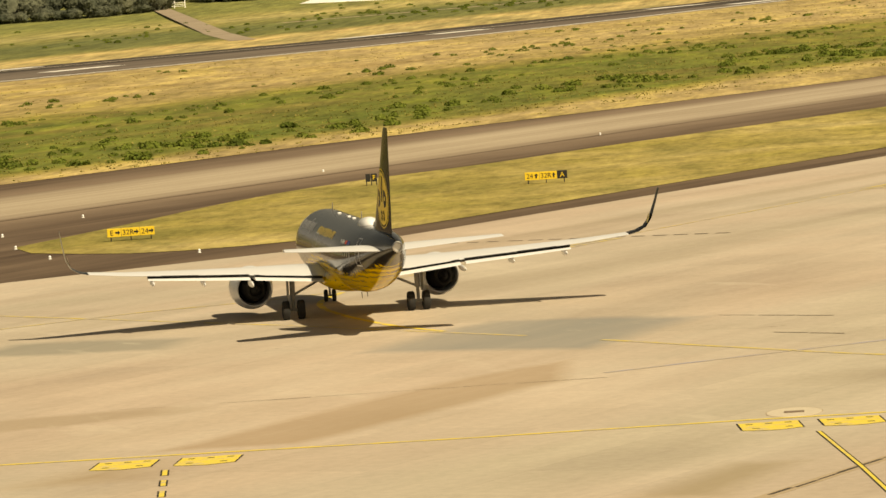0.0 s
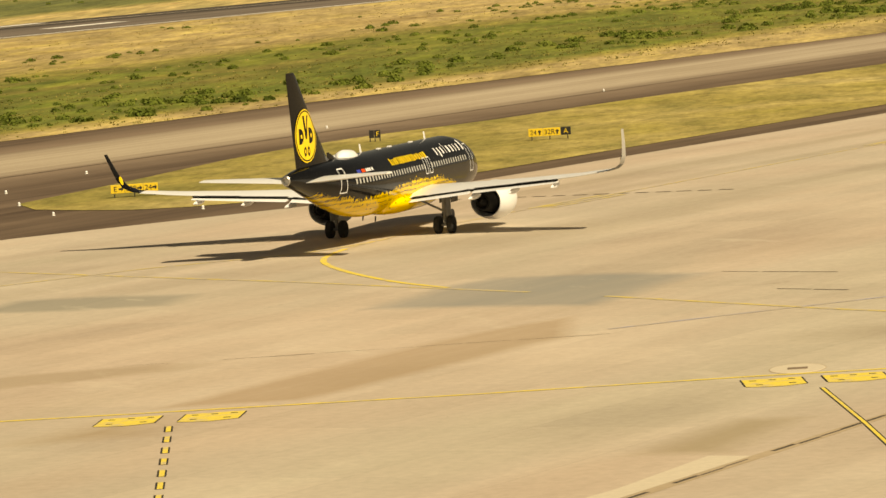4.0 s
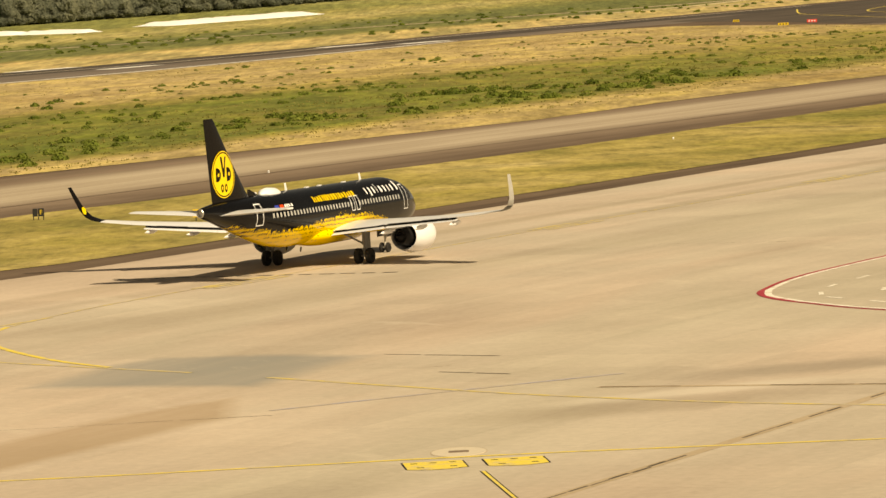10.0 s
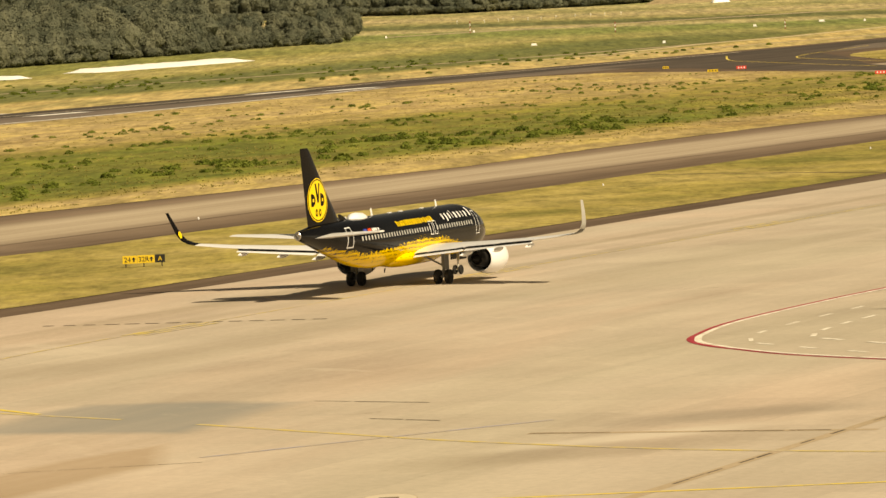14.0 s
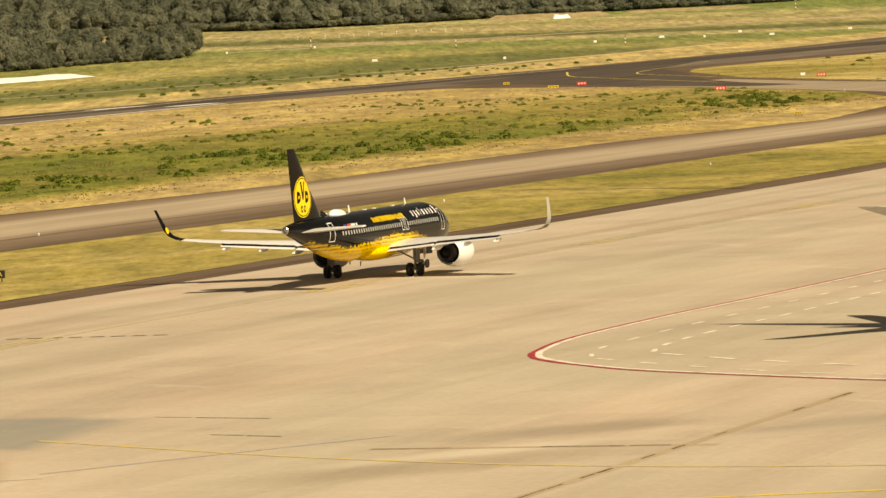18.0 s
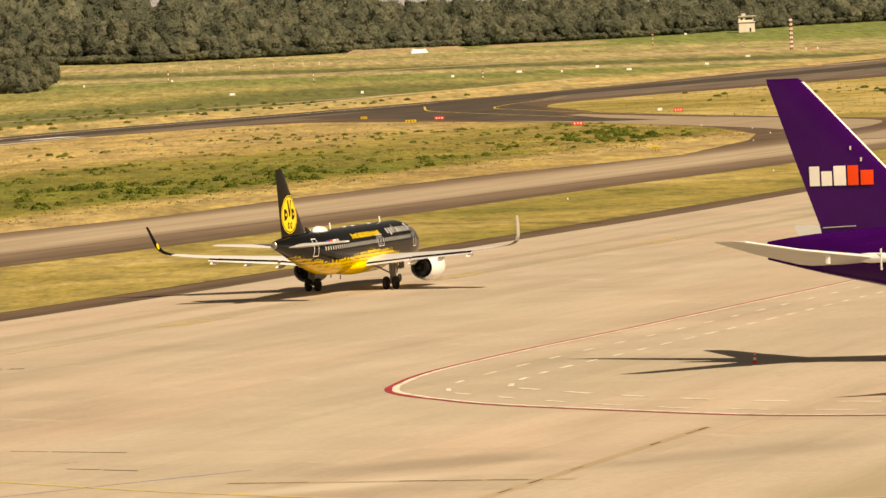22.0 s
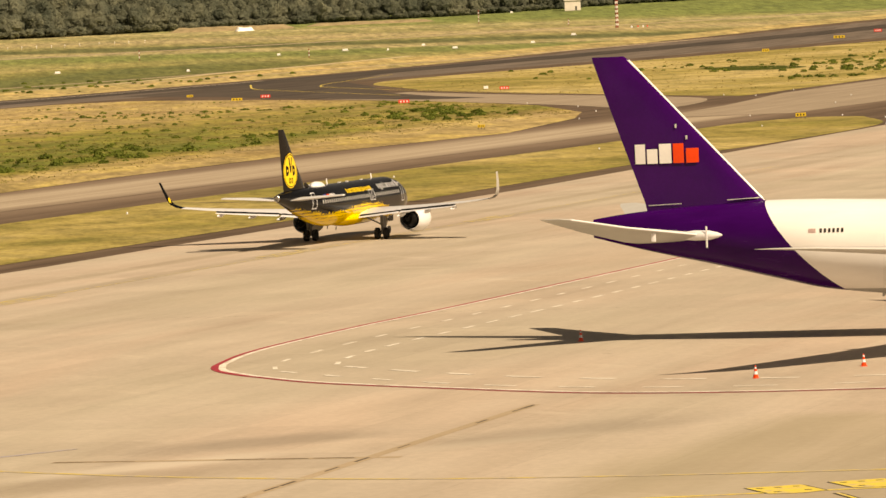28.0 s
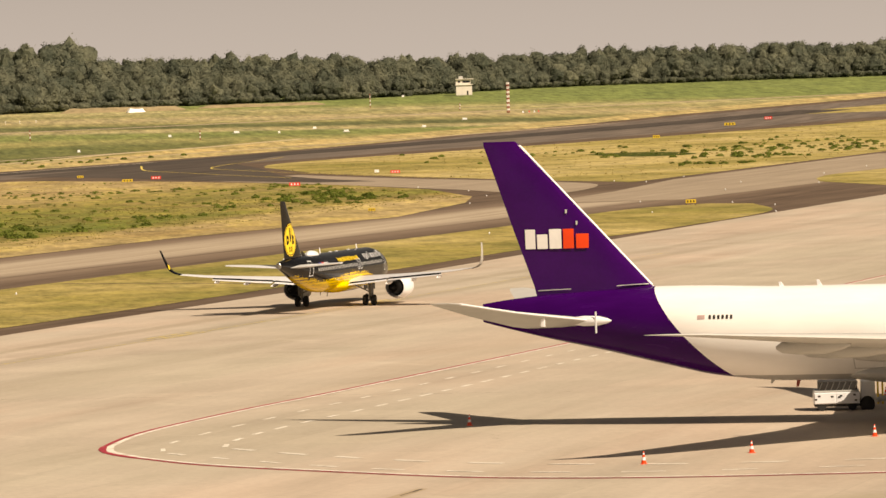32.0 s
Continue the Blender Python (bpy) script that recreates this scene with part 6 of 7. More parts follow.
def watch_tower():
    ob = tagged(new("watch_tower"), "pale concrete watch tower at the forest edge", "tower")
    ob.matrix_basis = pose(333, 2478, rise(2478), 0, 0, face_eye(333, 2478))
    wall = plain("pale_plaster", (0.72, 0.67, 0.60), 0.8, vary=0.1, scale=0.3)
    bm = bmesh.new()
    box(bm, 0, 0, 2.6, 8.6, 8.0, 5.4, 0.1)
    part("base", bm, wall, ob, "pale plastered base")
    bm = bmesh.new()
    box(bm, 0, 0, 5.5, 9.6, 9.0, 0.5, 0.08)
    part("gallery", bm, wall, ob, "projecting gallery slab")
    bm = bmesh.new()
    box(bm, -0.4, 0, 7.0, 8.0, 7.6, 2.6, 0.1)
    cab = part("cabin", bm, wall, ob, "pale cabin")
    for x, w in ((-2.6, 1.2), (0.9, 3.2), (2.9, 0.7)):
        bm = bmesh.new()
        box(bm, x, -3.82, 7.2, w, 0.1, 1.1, 0.02)
        part("window", bm, GLASS_DARK, cab, "dark window")
    bm = bmesh.new()
    box(bm, 1.9, -4.02, 1.2, 0.9, 0.1, 2.1, 0.02)
    part("door", bm, DARK_METAL, ob, "dark door")
    bm = bmesh.new()
    box(bm, 0.3, 0, 8.6, 9.8, 9.2, 0.4, 0.06)
    part("roof", bm, wall, ob, "flat roof slab")
    bm = bmesh.new()
    box(bm, -1.6, 0, 9.5, 2.2, 2.0, 1.4, 0.05)
    part("roof_box", bm, GREY_PAINT, ob, "grey roof box")
    for x in (-3.5, 1.5):
        bm = bmesh.new()
        cyl(bm, (x, 0, 8.7), (x, 0, 12.0), 0.12, seg=6)
        part("aerial", bm, DARK_METAL, ob, "thin aerial")


watch_tower()


def lattice_mast(x, y, h, w, label):
    ob = tagged(new("lattice_mast"), label, "mast")
    ob.matrix_basis = pose(x, y, rise(y), 0, 0, face_eye(x, y, 20))
    n = max(5, int(h / 1.0))
    for k in range(n):
        z0, z1 = h * k / n, h * (k + 1) / n
        bm = bmesh.new()
        for sx in (-1, 1):
            for sy in (-1, 1):
                cyl(bm, (sx * w / 2, sy * w / 2, z0), (sx * w / 2, sy * w / 2, z1), w * 0.11, seg=5)
        for a, b in (((-1, -1), (1, -1)), ((1, -1), (1, 1)), ((1, 1), (-1, 1)), ((-1, 1), (-1, -1))):
            cyl(bm, (a[0] * w / 2, a[1] * w / 2, z0), (b[0] * w / 2, b[1] * w / 2, z1), w * 0.1, seg=4)
            cyl(bm, (a[0] * w / 2, a[1] * w / 2, z1), (b[0] * w / 2, b[1] * w / 2, z1), w * 0.12, seg=4)
        part("section", bm, MAST_RED if k % 2 == 0 else TARP, ob, "red section" if k % 2 == 0 else "white section")


lattice_mast(315, 2188, 14.5, 1.0, "red and white lattice mast in grassland")
for x, y, h in ((18.2, 2109, 5.6), (81, 2030, 4.6), (150, 1960, 4.0), (300, 2250, 3.5), (265, 2330, 7.0)):
    lattice_mast(x, y, h, 0.32, "slim red and white marker mast in grassland")
for x, y, w, mat in ((321, 2181, 1.5, WHITE_PAINT), (324, 2181, 1.2, SIGN_RED), (326.5, 2181, 1.2, WHITE_PAINT), (328.5, 2181, 1.2, SIGN_RED), (172, 2037, 4.6, TARP), (209, 2060, 3.0, TARP), (217, 2003, 4.2, TARP), (141, 2014.5, 2.6, TARP), (254.6, 2031, 3.2, TARP), (284, 2114, 4.0, TARP), (189, 2017, 1.6, TARP),
                     (42, 1890, 4.2, TARP), (92, 1830, 2.2, TARP), (300, 2480, 2.5, TARP), (20, 2120, 1.6, TARP), (-20, 2100, 1.6, TARP)):
    ob = tagged(new("equipment_box"), "small upright equipment box in the grass", "box", "equipment boxes in the grass")
    ob.matrix_basis = pose(x, y, rise(y), 0, 0, face_eye(x, y))
    bm = bmesh.new()
    box(bm, 0, 0, 0.55, w * 0.5, 0.7, 0.8, 0.06)
    part("cabinet", bm, mat, ob)
    bm = bmesh.new()
    box(bm, 0, 0, 0.05, w * 0.75, 1.0, 0.2, 0.03)
    part("plinth", bm, GREY_PAINT, ob)


def approach_light(x, y):
    """A slim white post with a lamp head, one of a row before the forest."""
    ob = tagged(new("approach_light"), "slim white approach light post in grassland", "light", "approach lights before the forest")
    ob.location = (x, y, rise(y))
    bm = bmesh.new()
    cyl(bm, (0, 0, -0.1), (0, 0, 1.1), 0.07, 0.06, 8)
    part("post", bm, TARP, ob)
    bm = bmesh.new()
    box(bm, 0, 0, 1.25, 0.5, 0.4, 0.36, 0.06)
    part("lamp_head", bm, TARP, ob, "white lamp head")
    return ob


POST = approach_light(13.2, 2251.6)
for x, y in ((26.5, 2246), (33.3, 2249), (40.5, 2252), (47.7, 2251), (54.1, 2251), (61.5, 2257), (71.1, 2262), (78.7, 2264), (85.6, 2264), (93.6, 2266)):
    copy_thing(POST, Matrix.Translation((x, y, rise(y))))


def tarp_mound(name, a, b, width, height, label, material=TARP, piece="sheeting"):
    """A long low heap under white sheeting."""
    ob = tagged(new(name), label, "heap")
    a, b = Vector(a), Vector(b)
    d = (b - a).normalized()
    s = Vector((-d.y, d.x))
    bm = bmesh.new()
    n = max(8, int((b - a).length / 2.5))
    rings = []
    for i in range(n + 1):
        p = a.lerp(b, i / n)
        taper = min(1.0, 11.0 * min(i, n - i) / n + 0.12)
        row = []
        for j in range(9):
            u = j / 8 * 2 - 1
            q = p + s * u * width / 2
            z = height * taper * (1 - abs(u) ** 2.2) * (1 + 0.25 * noise.noise((q.x * 0.15, q.y * 0.15, 3.0))) + 0.12 * noise.noise((q.x * 0.6, q.y * 0.6, 0.0))
            row.append((q.x, q.y, rise(q.y) + z - 0.1))
        rings.append(row)
    loft(bm, rings, close=False, cap=(False, False))
    part(piece, bm, material, ob, smooth=True)


tarp_mound("tarpaulin_heap", (-137, 1800), (-78, 1875), 24, 1.7, "long low heap under white tarpaulin before the forest")
tarp_mound("tarpaulin_heap", (-200, 1778), (-182, 1762), 14, 1.6, "short low heap under white tarpaulin before the forest")
tarp_mound("tarpaulin_heap", (-180, 1760), (-154, 1742), 14, 1.5, "low heap under white tarpaulin before the forest")
SOIL = plain("bare_soil", (0.30, 0.235, 0.13), 0.95, vary=0.4, scale=0.25)
tarp_mound("soil_bank", (112, 2402), (176, 2392), 16, 2.3, "long bank of bare brown soil before the forest", SOIL, "soil")
tarp_mound("soil_bank", (184, 2410), (250, 2405), 14, 1.5, "low bank of bare brown soil before the forest", SOIL, "soil")
tarp_mound("tarpaulin_heap", (145, 2378), (154, 2382), 5, 2.2, "small white heap on bare soil before the forest")


def field_gate(x, y):
    """A white barred gate with two square posts where the service road meets the forest."""
    z = rise(y)
    ob = tagged(new("field_gate"), "white barred gate at the end of the service road", "gate")
    ob.matrix_basis = pose(x, y, z, 0, 0, 8)
    for sx in (-4.2, 0.0, 4.2):
        bm = bmesh.new()
        box(bm, sx, 0, 1.5, 0.35, 0.35, 3.2, 0.04)
        part("post", bm, TARP, ob, "white square post")
    for zz in (0.7, 1.4, 2.1):
        for sx in (-2.1, 2.1):
            bm = bmesh.new()
            box(bm, sx, 0, zz, 3.9, 0.12, 0.16, 0.02)
            part("rail", bm, TARP, ob)


field_gate(-262, 1838)

# ---------- forest and shrubs ----------
def leaf_material(name, dark, mid, light, shine=0.55, grit=0.9, relief=0.9):
    n = Net(name)
    g = n.tree.nodes.new("ShaderNodeNewGeometry")
    v = n.coords()
    blotch = n.noise(n.coords("Object", (1, 1, 0.35)), 0.075, 3, 0.6)      # tree by tree
    f = n.math("ADD", n.math("MULTIPLY", g.outputs["Random Per Island"], 0.16), n.math("MULTIPLY", blotch, 0.84))
    col = n.ramp(f, [(0.34, dark), (0.5, mid), (0.68, light)])
    grain = n.noise(v, grit, 5, 0.7)
    col = n.mix(0.5, col, n.ramp(grain, [(0.34, 0.25), (0.66, 0.75)]), "OVERLAY")
    n.bump(grain, relief, 0.5 / grit)
    mat = n.done(col, 0.75, spec=0.2)
    thin = n.tree.nodes.new("ShaderNodeBsdfTranslucent")     # light shines through thin leaves
    n.put(thin.inputs["Color"], col)
    both = n.tree.nodes.new("ShaderNodeMixShader")
    both.inputs[0].default_value = shine
    n.tree.links.new(n.bsdf.outputs[0], both.inputs[1])
    n.tree.links.new(thin.outputs[0], both.inputs[2])
    n.tree.links.new(both.outputs[0], n.tree.nodes["Material Output"].inputs["Surface"])
    return mat


# leaf tones raised and greyed: distance haze is put into the colour
FOREST_LEAF = leaf_material("forest_leaves", (0.106, 0.124, 0.09), (0.158, 0.172, 0.122), (0.25, 0.258, 0.178), 0.5, 0.6, 0.45)
SHRUB_LEAF = leaf_material("shrub_leaves", (0.09, 0.122, 0.02), (0.15, 0.19, 0.032), (0.23, 0.265, 0.055), 0.35)
BARK = plain("bark", (0.12, 0.095, 0.07), 0.9, vary=0.3)
RNG = np.random.default_rng(7)


def leaf_quads(centres, sizes, outward):
    """Small bent leaf clumps: one quad each, leaning outward with a random twist."""
    n = len(centres)
    nor = outward + RNG.normal(0, 0.38, (n, 3)) + np.array([0, 0, 0.2])
    nor /= np.linalg.norm(nor, axis=1, keepdims=True) + 1e-9
    t = np.cross(nor, RNG.normal(0, 1, (n, 3)))
    t /= np.linalg.norm(t, axis=1, keepdims=True) + 1e-9
    b = np.cross(nor, t)
    s = sizes[:, None]
    k = RNG.uniform(0.6, 1.3, (n, 4, 1))
    quad = np.stack([centres + s * t * k[:, 0], centres + s * b * k[:, 1], centres - s * t * k[:, 2], centres - s * b * k[:, 3]], 1)
    quad[:, 0] -= nor * s * 0.3
    quad[:, 2] -= nor * s * 0.3
    return quad.reshape(-1, 3)


def quads_mesh(name, co, material, extra=None):
    n = len(co) // 4
    me = bpy.data.meshes.new(name)
    me.vertices.add(len(co))
    me.vertices.foreach_set("co", co.astype(np.float32).ravel())
    me.loops.add(n * 4)
    me.loops.foreach_set("vertex_index", np.arange(n * 4, dtype=np.int32))
    me.polygons.add(n)
    me.polygons.foreach_set("loop_start", np.arange(0, n * 4, 4, dtype=np.int32))
    me.polygons.foreach_set("loop_total", np.full(n, 4, dtype=np.int32))
    me.update(calc_edges=True)
    me.validate()
    me.materials.append(material)
    return me


CORES = ([], [])


def ball(level):
    bm = bmesh.new()
    bmesh.ops.create_icosphere(bm, subdivisions=level, radius=1.0)
    unit = np.array([v.co[:] for v in bm.verts])
    tri = np.array([[v.index for v in f.verts] for f in bm.faces])
    bm.free()
    return unit, tri


BALLS = (ball(3), ball(2))


def core_mesh(name, cores, tri, material):
    """Dense foliage: one lumpy, ragged closed form to each tree."""
    n, k = len(cores), len(cores[0])
    co = np.stack(cores)
    idx = (tri[None] + (np.arange(n) * k)[:, None, None]).reshape(-1, 3)
    me = bpy.data.meshes.new(name)
    me.vertices.add(n * k)
    me.vertices.foreach_set("co", co.astype(np.float32).ravel())
    me.loops.add(idx.size)
    me.loops.foreach_set("vertex_index", idx.astype(np.int32).ravel())
    me.polygons.add(len(idx))
    me.polygons.foreach_set("loop_start", np.arange(0, idx.size, 3, dtype=np.int32))
    me.polygons.foreach_set("loop_total", np.full(len(idx), 3, dtype=np.int32))
    me.polygons.foreach_set("use_smooth", np.zeros(len(idx), dtype=bool))
    me.update(calc_edges=True)
    me.materials.append(material)
    return me


def crown(base, top, deep, wide, count, rough):
    """One tree's crown, deep metres down from its top: rounded boughs with a ragged leafy surface, and loose leaf clumps."""
    k = int(RNG.integers(16, 26))
    lobes = RNG.normal(0, 1, (k, 3))
    lobes /= np.linalg.norm(lobes, axis=1, keepdims=True)
    power = RNG.uniform(0.15, 0.62, k)
    lean = RNG.normal(0, 0.04, 2) * deep
    narrow = RNG.uniform(0.0, 0.5)

    def shape(d):
        swell = np.zeros(len(d))
        for q, p in zip(lobes, power):
            swell = np.maximum(swell, p * np.clip(d @ q, 0, 1) ** 9)
        return (0.72 + swell) * (1.0 - narrow * np.clip(d[:, 2], 0, 1))

    def place(d, reach):
        return np.stack([base[0] + d[:, 0] * reach * wide * 0.5 + lean[0] * d[:, 2], base[1] + d[:, 1] * reach * wide * 0.5 + lean[1] * d[:, 2],
                         np.maximum(base[2] + top - deep * 0.5 + d[:, 2] * reach * deep * 0.5, base[2] + top * 0.02)], 1)

    unit = BALLS[rough][0]
    CORES[rough].append(place(unit, shape(unit) * RNG.uniform(0.84, 1.03, len(unit))))
    d = RNG.normal(0, 1, (count, 3))
    d[:, 1] -= 0.35                                   # more of them towards the airfield
    d /= np.linalg.norm(d, axis=1, keepdims=True)
    return leaf_quads(place(d, shape(d) * RNG.uniform(0.90, 1.14, count)), RNG.uniform(0.22, 0.5, count) * (0.7 + deep / 30), d)


STOREYS = (0.20, 0.52, 0.72, 0.87, 0.96, 1.02)       # the wood's edge is low, the trees behind it stand taller


def forest(name, front, rows, spacing, h0, h1, leaves, label, first=0):
    line = bend(front, 2.0)
    spots = []
    for r in range(rows):
        acc = RNG.uniform(0, spacing)
        gap = spacing * (0.75 if r == 0 else 1.0)
        for a, b in zip(line, line[1:]):
            acc += math.dist(a, b)
            if acc > gap:
                acc -= gap * RNG.uniform(0.7, 1.3)
                spots.append((a[0] + RNG.uniform(-2.5, 2.5) + r * 1.0, a[1] + r * 6.5 + RNG.uniform(-4, 4), r))
    parts = []
    ob = tagged(new(name), label, "forest", kind="stuff")
    tv, tf = [], []
    for x, y, r in spots:
        u = (noise.noise((x * 0.012, y * 0.012, 1.0)) + 1) / 2
        full = (h0 + (h1 - h0) * u) * (0.62 if -100 < x < 0 and y < 2200 else 1.0) * (1.0 - 0.23 * min(1.0, max(0.0, (x - 110) / 200)) if y > 2300 else 1.0)
        h = full * STOREYS[min(r + first, 5)] * RNG.uniform(0.88, 1.12)
        z = rise(y)
        deep = h * RNG.uniform(0.88, 0.98) if r == 0 else min(h * 0.95, full * RNG.uniform(0.5, 0.85))
        parts.append(crown((x, y, z), h, deep, (deep * RNG.uniform(1.4, 2.0) if r == 0 and not first else min(deep, full * 0.55) * RNG.uniform(0.72, 1.2)), leaves, 0 if r < 2 else 1))
        if r < 2:
            i0 = len(tv)
            for zz, rr in ((z - 0.3, h * 0.018), (z + h * 0.75, h * 0.006)):
                tv += [(x + rr * math.cos(a), y + rr * math.sin(a), zz) for a in (0, 1.047, 2.094, 3.142, 4.189, 5.236)]
            tf += [(i0 + i, i0 + (i + 1) % 6, i0 + 6 + (i + 1) % 6, i0 + 6 + i) for i in range(6)]
    part("crowns", quads_mesh("crowns", np.concatenate(parts), FOREST_LEAF), None, ob, "grey-green leafy crowns")
    for cores, (unit, tri) in zip(CORES, BALLS):
        if cores:
            part("boughs", core_mesh("boughs", cores, tri, FOREST_LEAF), None, ob, "dense leafy boughs")
            cores.clear()
    part("trunks", mesh_of("trunks", tv, tf, BARK), None, ob, "thin dark trunks")


forest("near_forest", [(-520, 1690), (-400, 1715), (-314, 1748), (-286, 1756), (-268, 1800), (-274, 1850), (-280, 1900), (-276, 1960)], 5, 6.0, 19, 26, 480, "dense grey-green broadleaf forest beyond the runway")
forest("near_forest", [(-258, 1900), (-236, 1887), (-185, 1930), (-114, 2003), (-79, 2040), (-38, 2066)], 6, 5.5, 20, 27, 480, "dense grey-green broadleaf forest beyond the runway")
forest("far_forest", [(-220, 2470), (-140, 2448), (-43, 2430), (8, 2405), (54, 2412), (100, 2420), (142, 2438), (200, 2456), (263, 2470), (330, 2510), (400, 2560), (584, 2570), (690, 2582)], 6, 5.2, 23, 28, 360, "long wall of grey-green forest on the horizon")
for line, low, high in (([(-420, 2600), (-250, 2590), (-100, 2585), (10, 2590)], 36, 40), ([(16, 2590), (92, 2599)], 30, 32), ([(98, 2600), (138, 2608)], 32, 35), ([(146, 2609), (190, 2620), (225, 2642), (300, 2690)], 23.5, 25.5)):
    forest("ridge_forest", line, 3, 6.6, low, high, 240, "grey-green forest ridge rising behind the forest wall", 3)


def shrubs():
    """Low green bushes scattered in drifts over the field."""
    out = []
    n = 0
    bushes = []
    while n < 560:
        v, u = RNG.uniform(290, 500), RNG.uniform(300, 1250)
        drift = noise.noise((u * 0.012, v * 0.035, 5.0)) + 0.6 * noise.noise((u * 0.05, v * 0.09, 9.0))
        band = math.exp(-((v - 318) / 16) ** 2) * 0.9 + math.exp(-((v - 372) / 26) ** 2) * 0.6 + math.exp(-((v - (430 + 0.03 * (u - 700))) / 20) ** 2) * 0.35
        if drift + band < RNG.uniform(0.15, 1.1):
            continue
        x = -0.91 * v + 0.4147 * u
        y = 0.4147 * v + 0.91 * u
        if y > 1290 or (y > 900 and x > 118) or (y > 1150 and x > 70):
            continue
        s = RNG.uniform(0.5, 1.25) * (1.05 if v < 340 else 0.8) * (0.8 if u > 760 else 1.0)
        bushes.append((x, y, s))
        n += 1
        for _ in range(int(RNG.integers(0, 4))):
            bushes.append((x + RNG.normal(0, 4.5), y + RNG.normal(0, 10), s * RNG.uniform(0.5, 0.95)))
    for cx, cy, k in ((104, 985, 24), (96, 1010, 12), (112, 1040, 8)):
        for _ in range(k):
            bushes.append((cx + RNG.normal(0, 6), cy + RNG.normal(0, 22), RNG.uniform(0.5, 1.2)))
    for cx, cy, k, sx, sy in ((260, 1420, 60, 40, 60), (330, 1500, 60, 30, 80), (-90, 1480, 60, 60, 60), (60, 1620, 60, 60, 60), (300, 1420, 70, 22, 40), (262, 1315, 30, 14, 20), (232, 1225, 16, 6, 14)):
        for _ in range(k):
            x, y = cx + RNG.normal(0, sx), cy + RNG.normal(0, sy)
            bushes.append((x, y, RNG.uniform(0.5, 1.2)))
    for _ in range(150):                              # scrub beyond the runway
        y = RNG.uniform(1250, 1740)
        x = 0.485 * y - 667 - RNG.uniform(110, 235) - (RNG.uniform(0, 160) if RNG.random() < 0.3 else 0)
        bushes.append((x, y, RNG.uniform(0.4, 1.0)))
    beyond = RUNWAY_FAR + [(-2500, 2560), (-2500, 330)]
    px, py = np.array([b[0] for b in bushes]), np.array([b[1] for b in bushes])
    grassy = inside(FIELD, px, py) | inside(TRIANGLE, px, py) | inside(beyond, px + 12.0, py)
    for x, y, s in [b for b, ok in zip(bushes, grassy) if ok]:
        c = int(80 * s + 26)
        z = rise(y) + 0.08
        d = RNG.normal(0, 1, (c, 3))
        d /= np.linalg.norm(d, axis=1, keepdims=True)
        d[:, 2] = np.abs(d[:, 2])
        stretch = RNG.uniform(0.9, 1.6)
        pos = np.array([x, y, z]) + d * np.array([s * stretch, s * stretch, s * 0.8]) * RNG.uniform(0.6, 1.0, (c, 1))
        out.append(leaf_quads(pos, RNG.uniform(0.14, 0.28, c) * s, d))
    ob = new("shrubs", quads_mesh("shrubs", np.concatenate(out), SHRUB_LEAF))
    tagged(ob, "low fresh-green bushes scattered over dry grass", "shrub", kind="stuff")


def inside(outline, x, y):
    """Which of the points lie within the outline."""
    hit = np.zeros(len(x), bool)
    for (ax, ay), (bx, by) in zip(outline, outline[1:] + outline[:1]):
        if ay != by:
            hit ^= ((ay > y) != (by > y)) & (x < (bx - ax) * (y - ay) / (by - ay) + ax)
    return hit


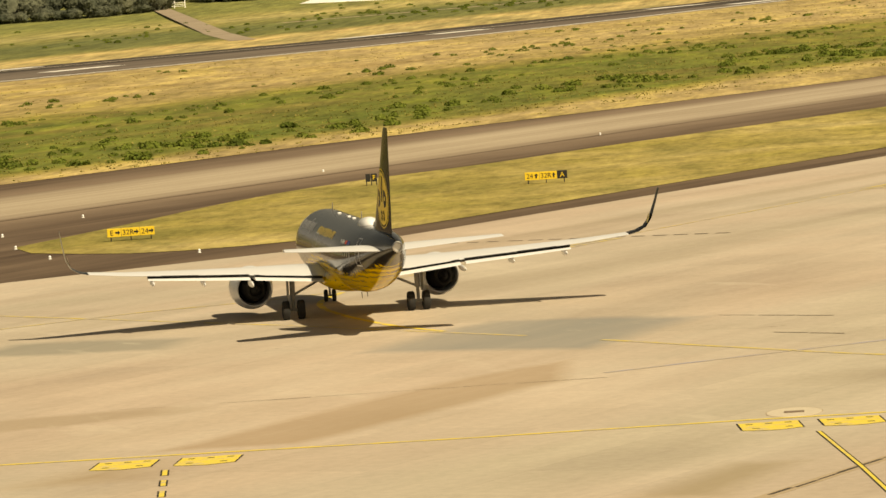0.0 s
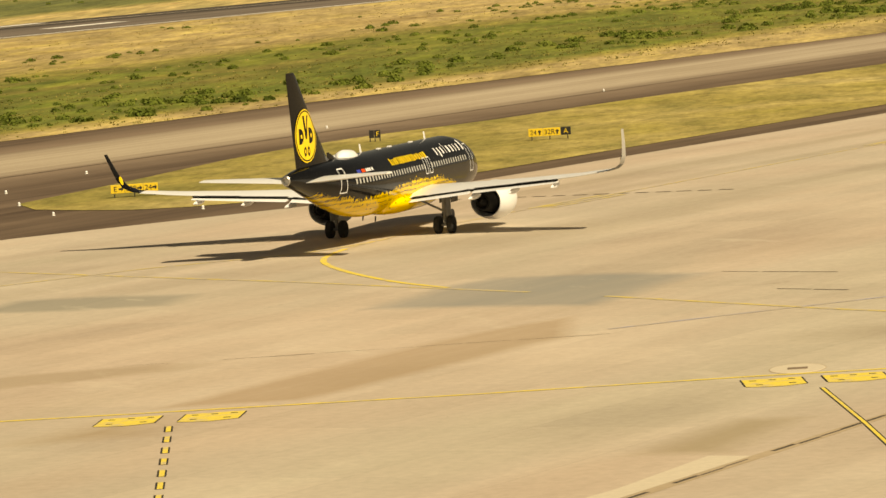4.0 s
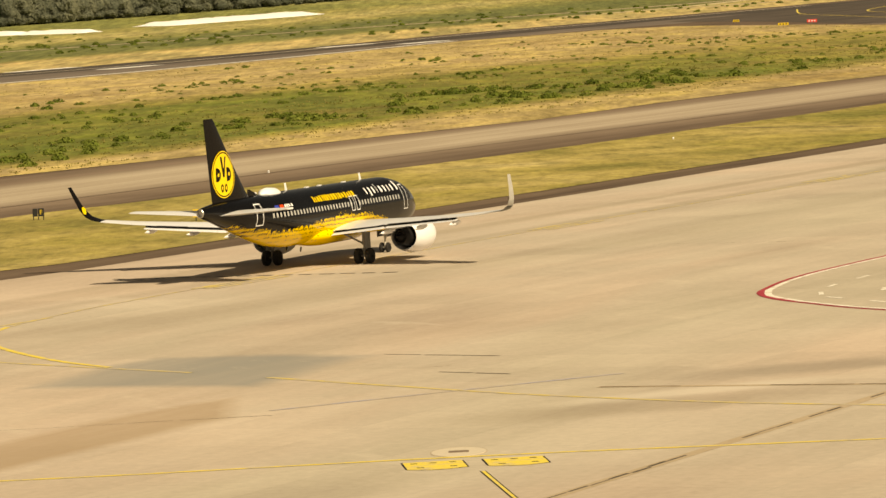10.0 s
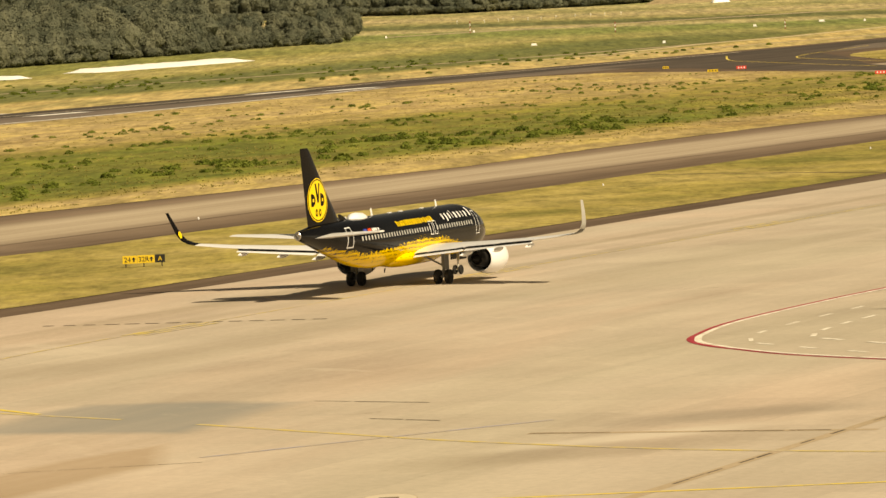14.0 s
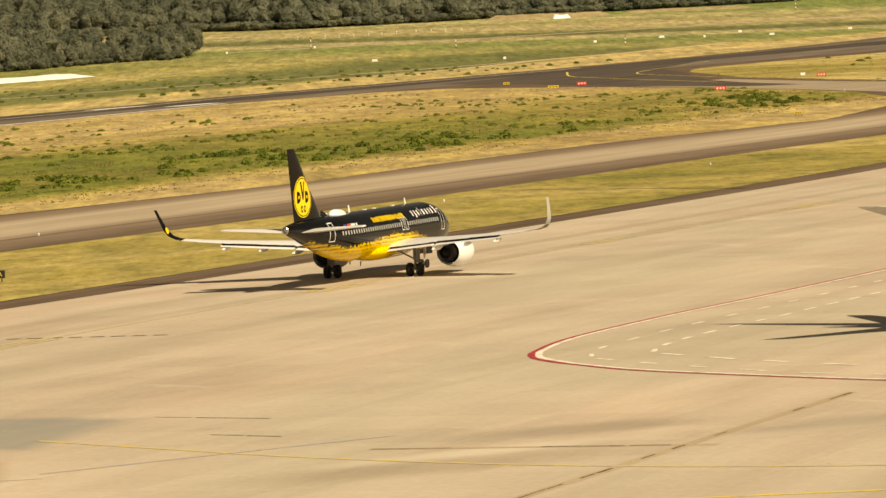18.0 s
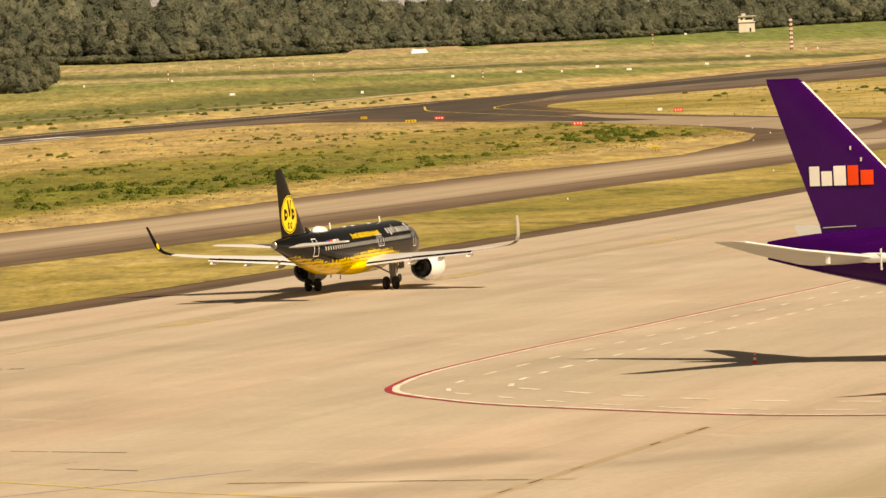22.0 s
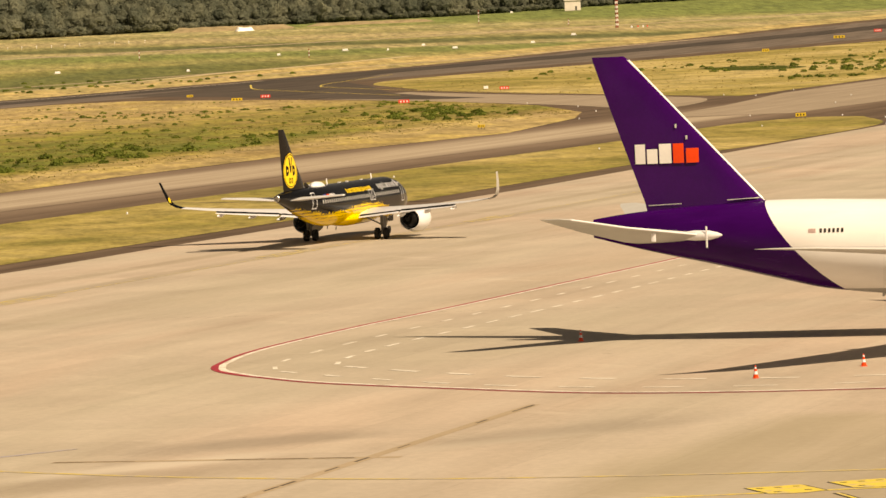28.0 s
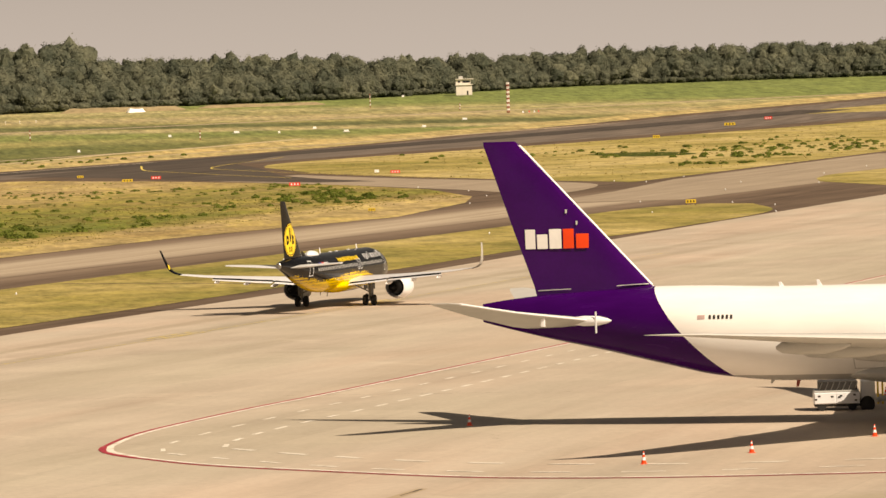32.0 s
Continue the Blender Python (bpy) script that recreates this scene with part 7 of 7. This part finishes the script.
def tufts(outline, box_uv, count, blades, size, material, label):
    """Ankle- to knee-high tufts, in drifts, that roughen a stretch of grass."""
    u0, u1, v0, v1 = box_uv
    u, v = RNG.uniform(u0, u1, count), RNG.uniform(v0, v1, count)
    x, y = -0.91 * v + 0.4147 * u, 0.4147 * v + 0.91 * u
    drift = np.array([noise.noise((a * 0.03, b * 0.10, 2.0)) + 0.7 * noise.noise((a * 0.12, b * 0.3, 7.0)) for a, b in zip(u, v)])
    keep = inside(outline, x, y) & (drift > RNG.uniform(-0.7, 0.5, count))
    x, y = x[keep], y[keep]
    z = np.array([rise(a) for a in y]) + 0.09 + size * 0.35
    pos = np.repeat(np.stack([x, y, z], 1), blades, 0) + RNG.normal(0, 1, (len(x) * blades, 3)) * np.array([size * 1.3, size * 1.6, size * 0.25])
    d = RNG.normal(0, 1, (len(pos), 3))
    d[:, 2] = np.abs(d[:, 2]) * 0.3 + 0.25
    d /= np.linalg.norm(d, axis=1, keepdims=True)
    ob = new("grass_tufts", quads_mesh("grass_tufts", leaf_quads(pos, RNG.uniform(0.35, 1.0, len(pos)) * size, d), material))
    tagged(ob, label, "grass", kind="stuff")


TUFT = leaf_material("tuft_blades", (0.22, 0.185, 0.06), (0.33, 0.265, 0.095), (0.46, 0.36, 0.155), 0.1)
OLIVE_TUFT = leaf_material("olive_blades", (0.13, 0.135, 0.03), (0.21, 0.19, 0.05), (0.33, 0.27, 0.09), 0.1)
shrubs()
tufts(FIELD, (280, 1260, 280, 350), 11000, 5, 0.16, OLIVE_TUFT, "olive grass tufts in the field's lush belt")
tufts(FIELD, (280, 1260, 340, 520), 7000, 4, 0.16, TUFT, "straw grass tufts in the dry field")
tufts(TRIANGLE, (1000, 1900, 280, 470), 4000, 4, 0.22, TUFT, "straw grass tufts between the exits")


# ---------- what moves ----------
def jet_pose(x, y, heading):
    return pose(x, y, 0.07 + rise(y), 0, 0, 90.0 - heading)


def rolled():
    """Seconds and metres travelled by the jet, at its rows."""
    out, run = [(0.0, 0.0)], 0.0
    for a, b in zip(JET_ROWS, JET_ROWS[1:]):
        run += math.dist(a[1:3], b[1:3])
        out.append((b[0], run))
    return out


def motions():
    walk(JET, [(t, jet_pose(x, y, h)) for t, x, y, h in JET_ROWS])
    way = rolled()
    ts, ds = [a for a, _ in way], [b for _, b in way]
    for ob in JET.children:
        if not (ob.name.startswith("main_wheel") or ob.name.startswith("nose_wheel")):
            continue
        main = ob.name.startswith("main_wheel")
        radius, step = (0.585, 0.1) if main else (0.385, 1 / 15)
        place = ob.matrix_basis.translation.copy()
        rows = []
        for k in range(int(round(32.0 / step)) + 1):
            t = k * step
            turn = float(np.interp(t, ts, ds)) / radius
            rows.append((t, Matrix.Translation(place) @ Matrix.Rotation(turn, 4, "Y")))
        walk(ob, rows)


motions()
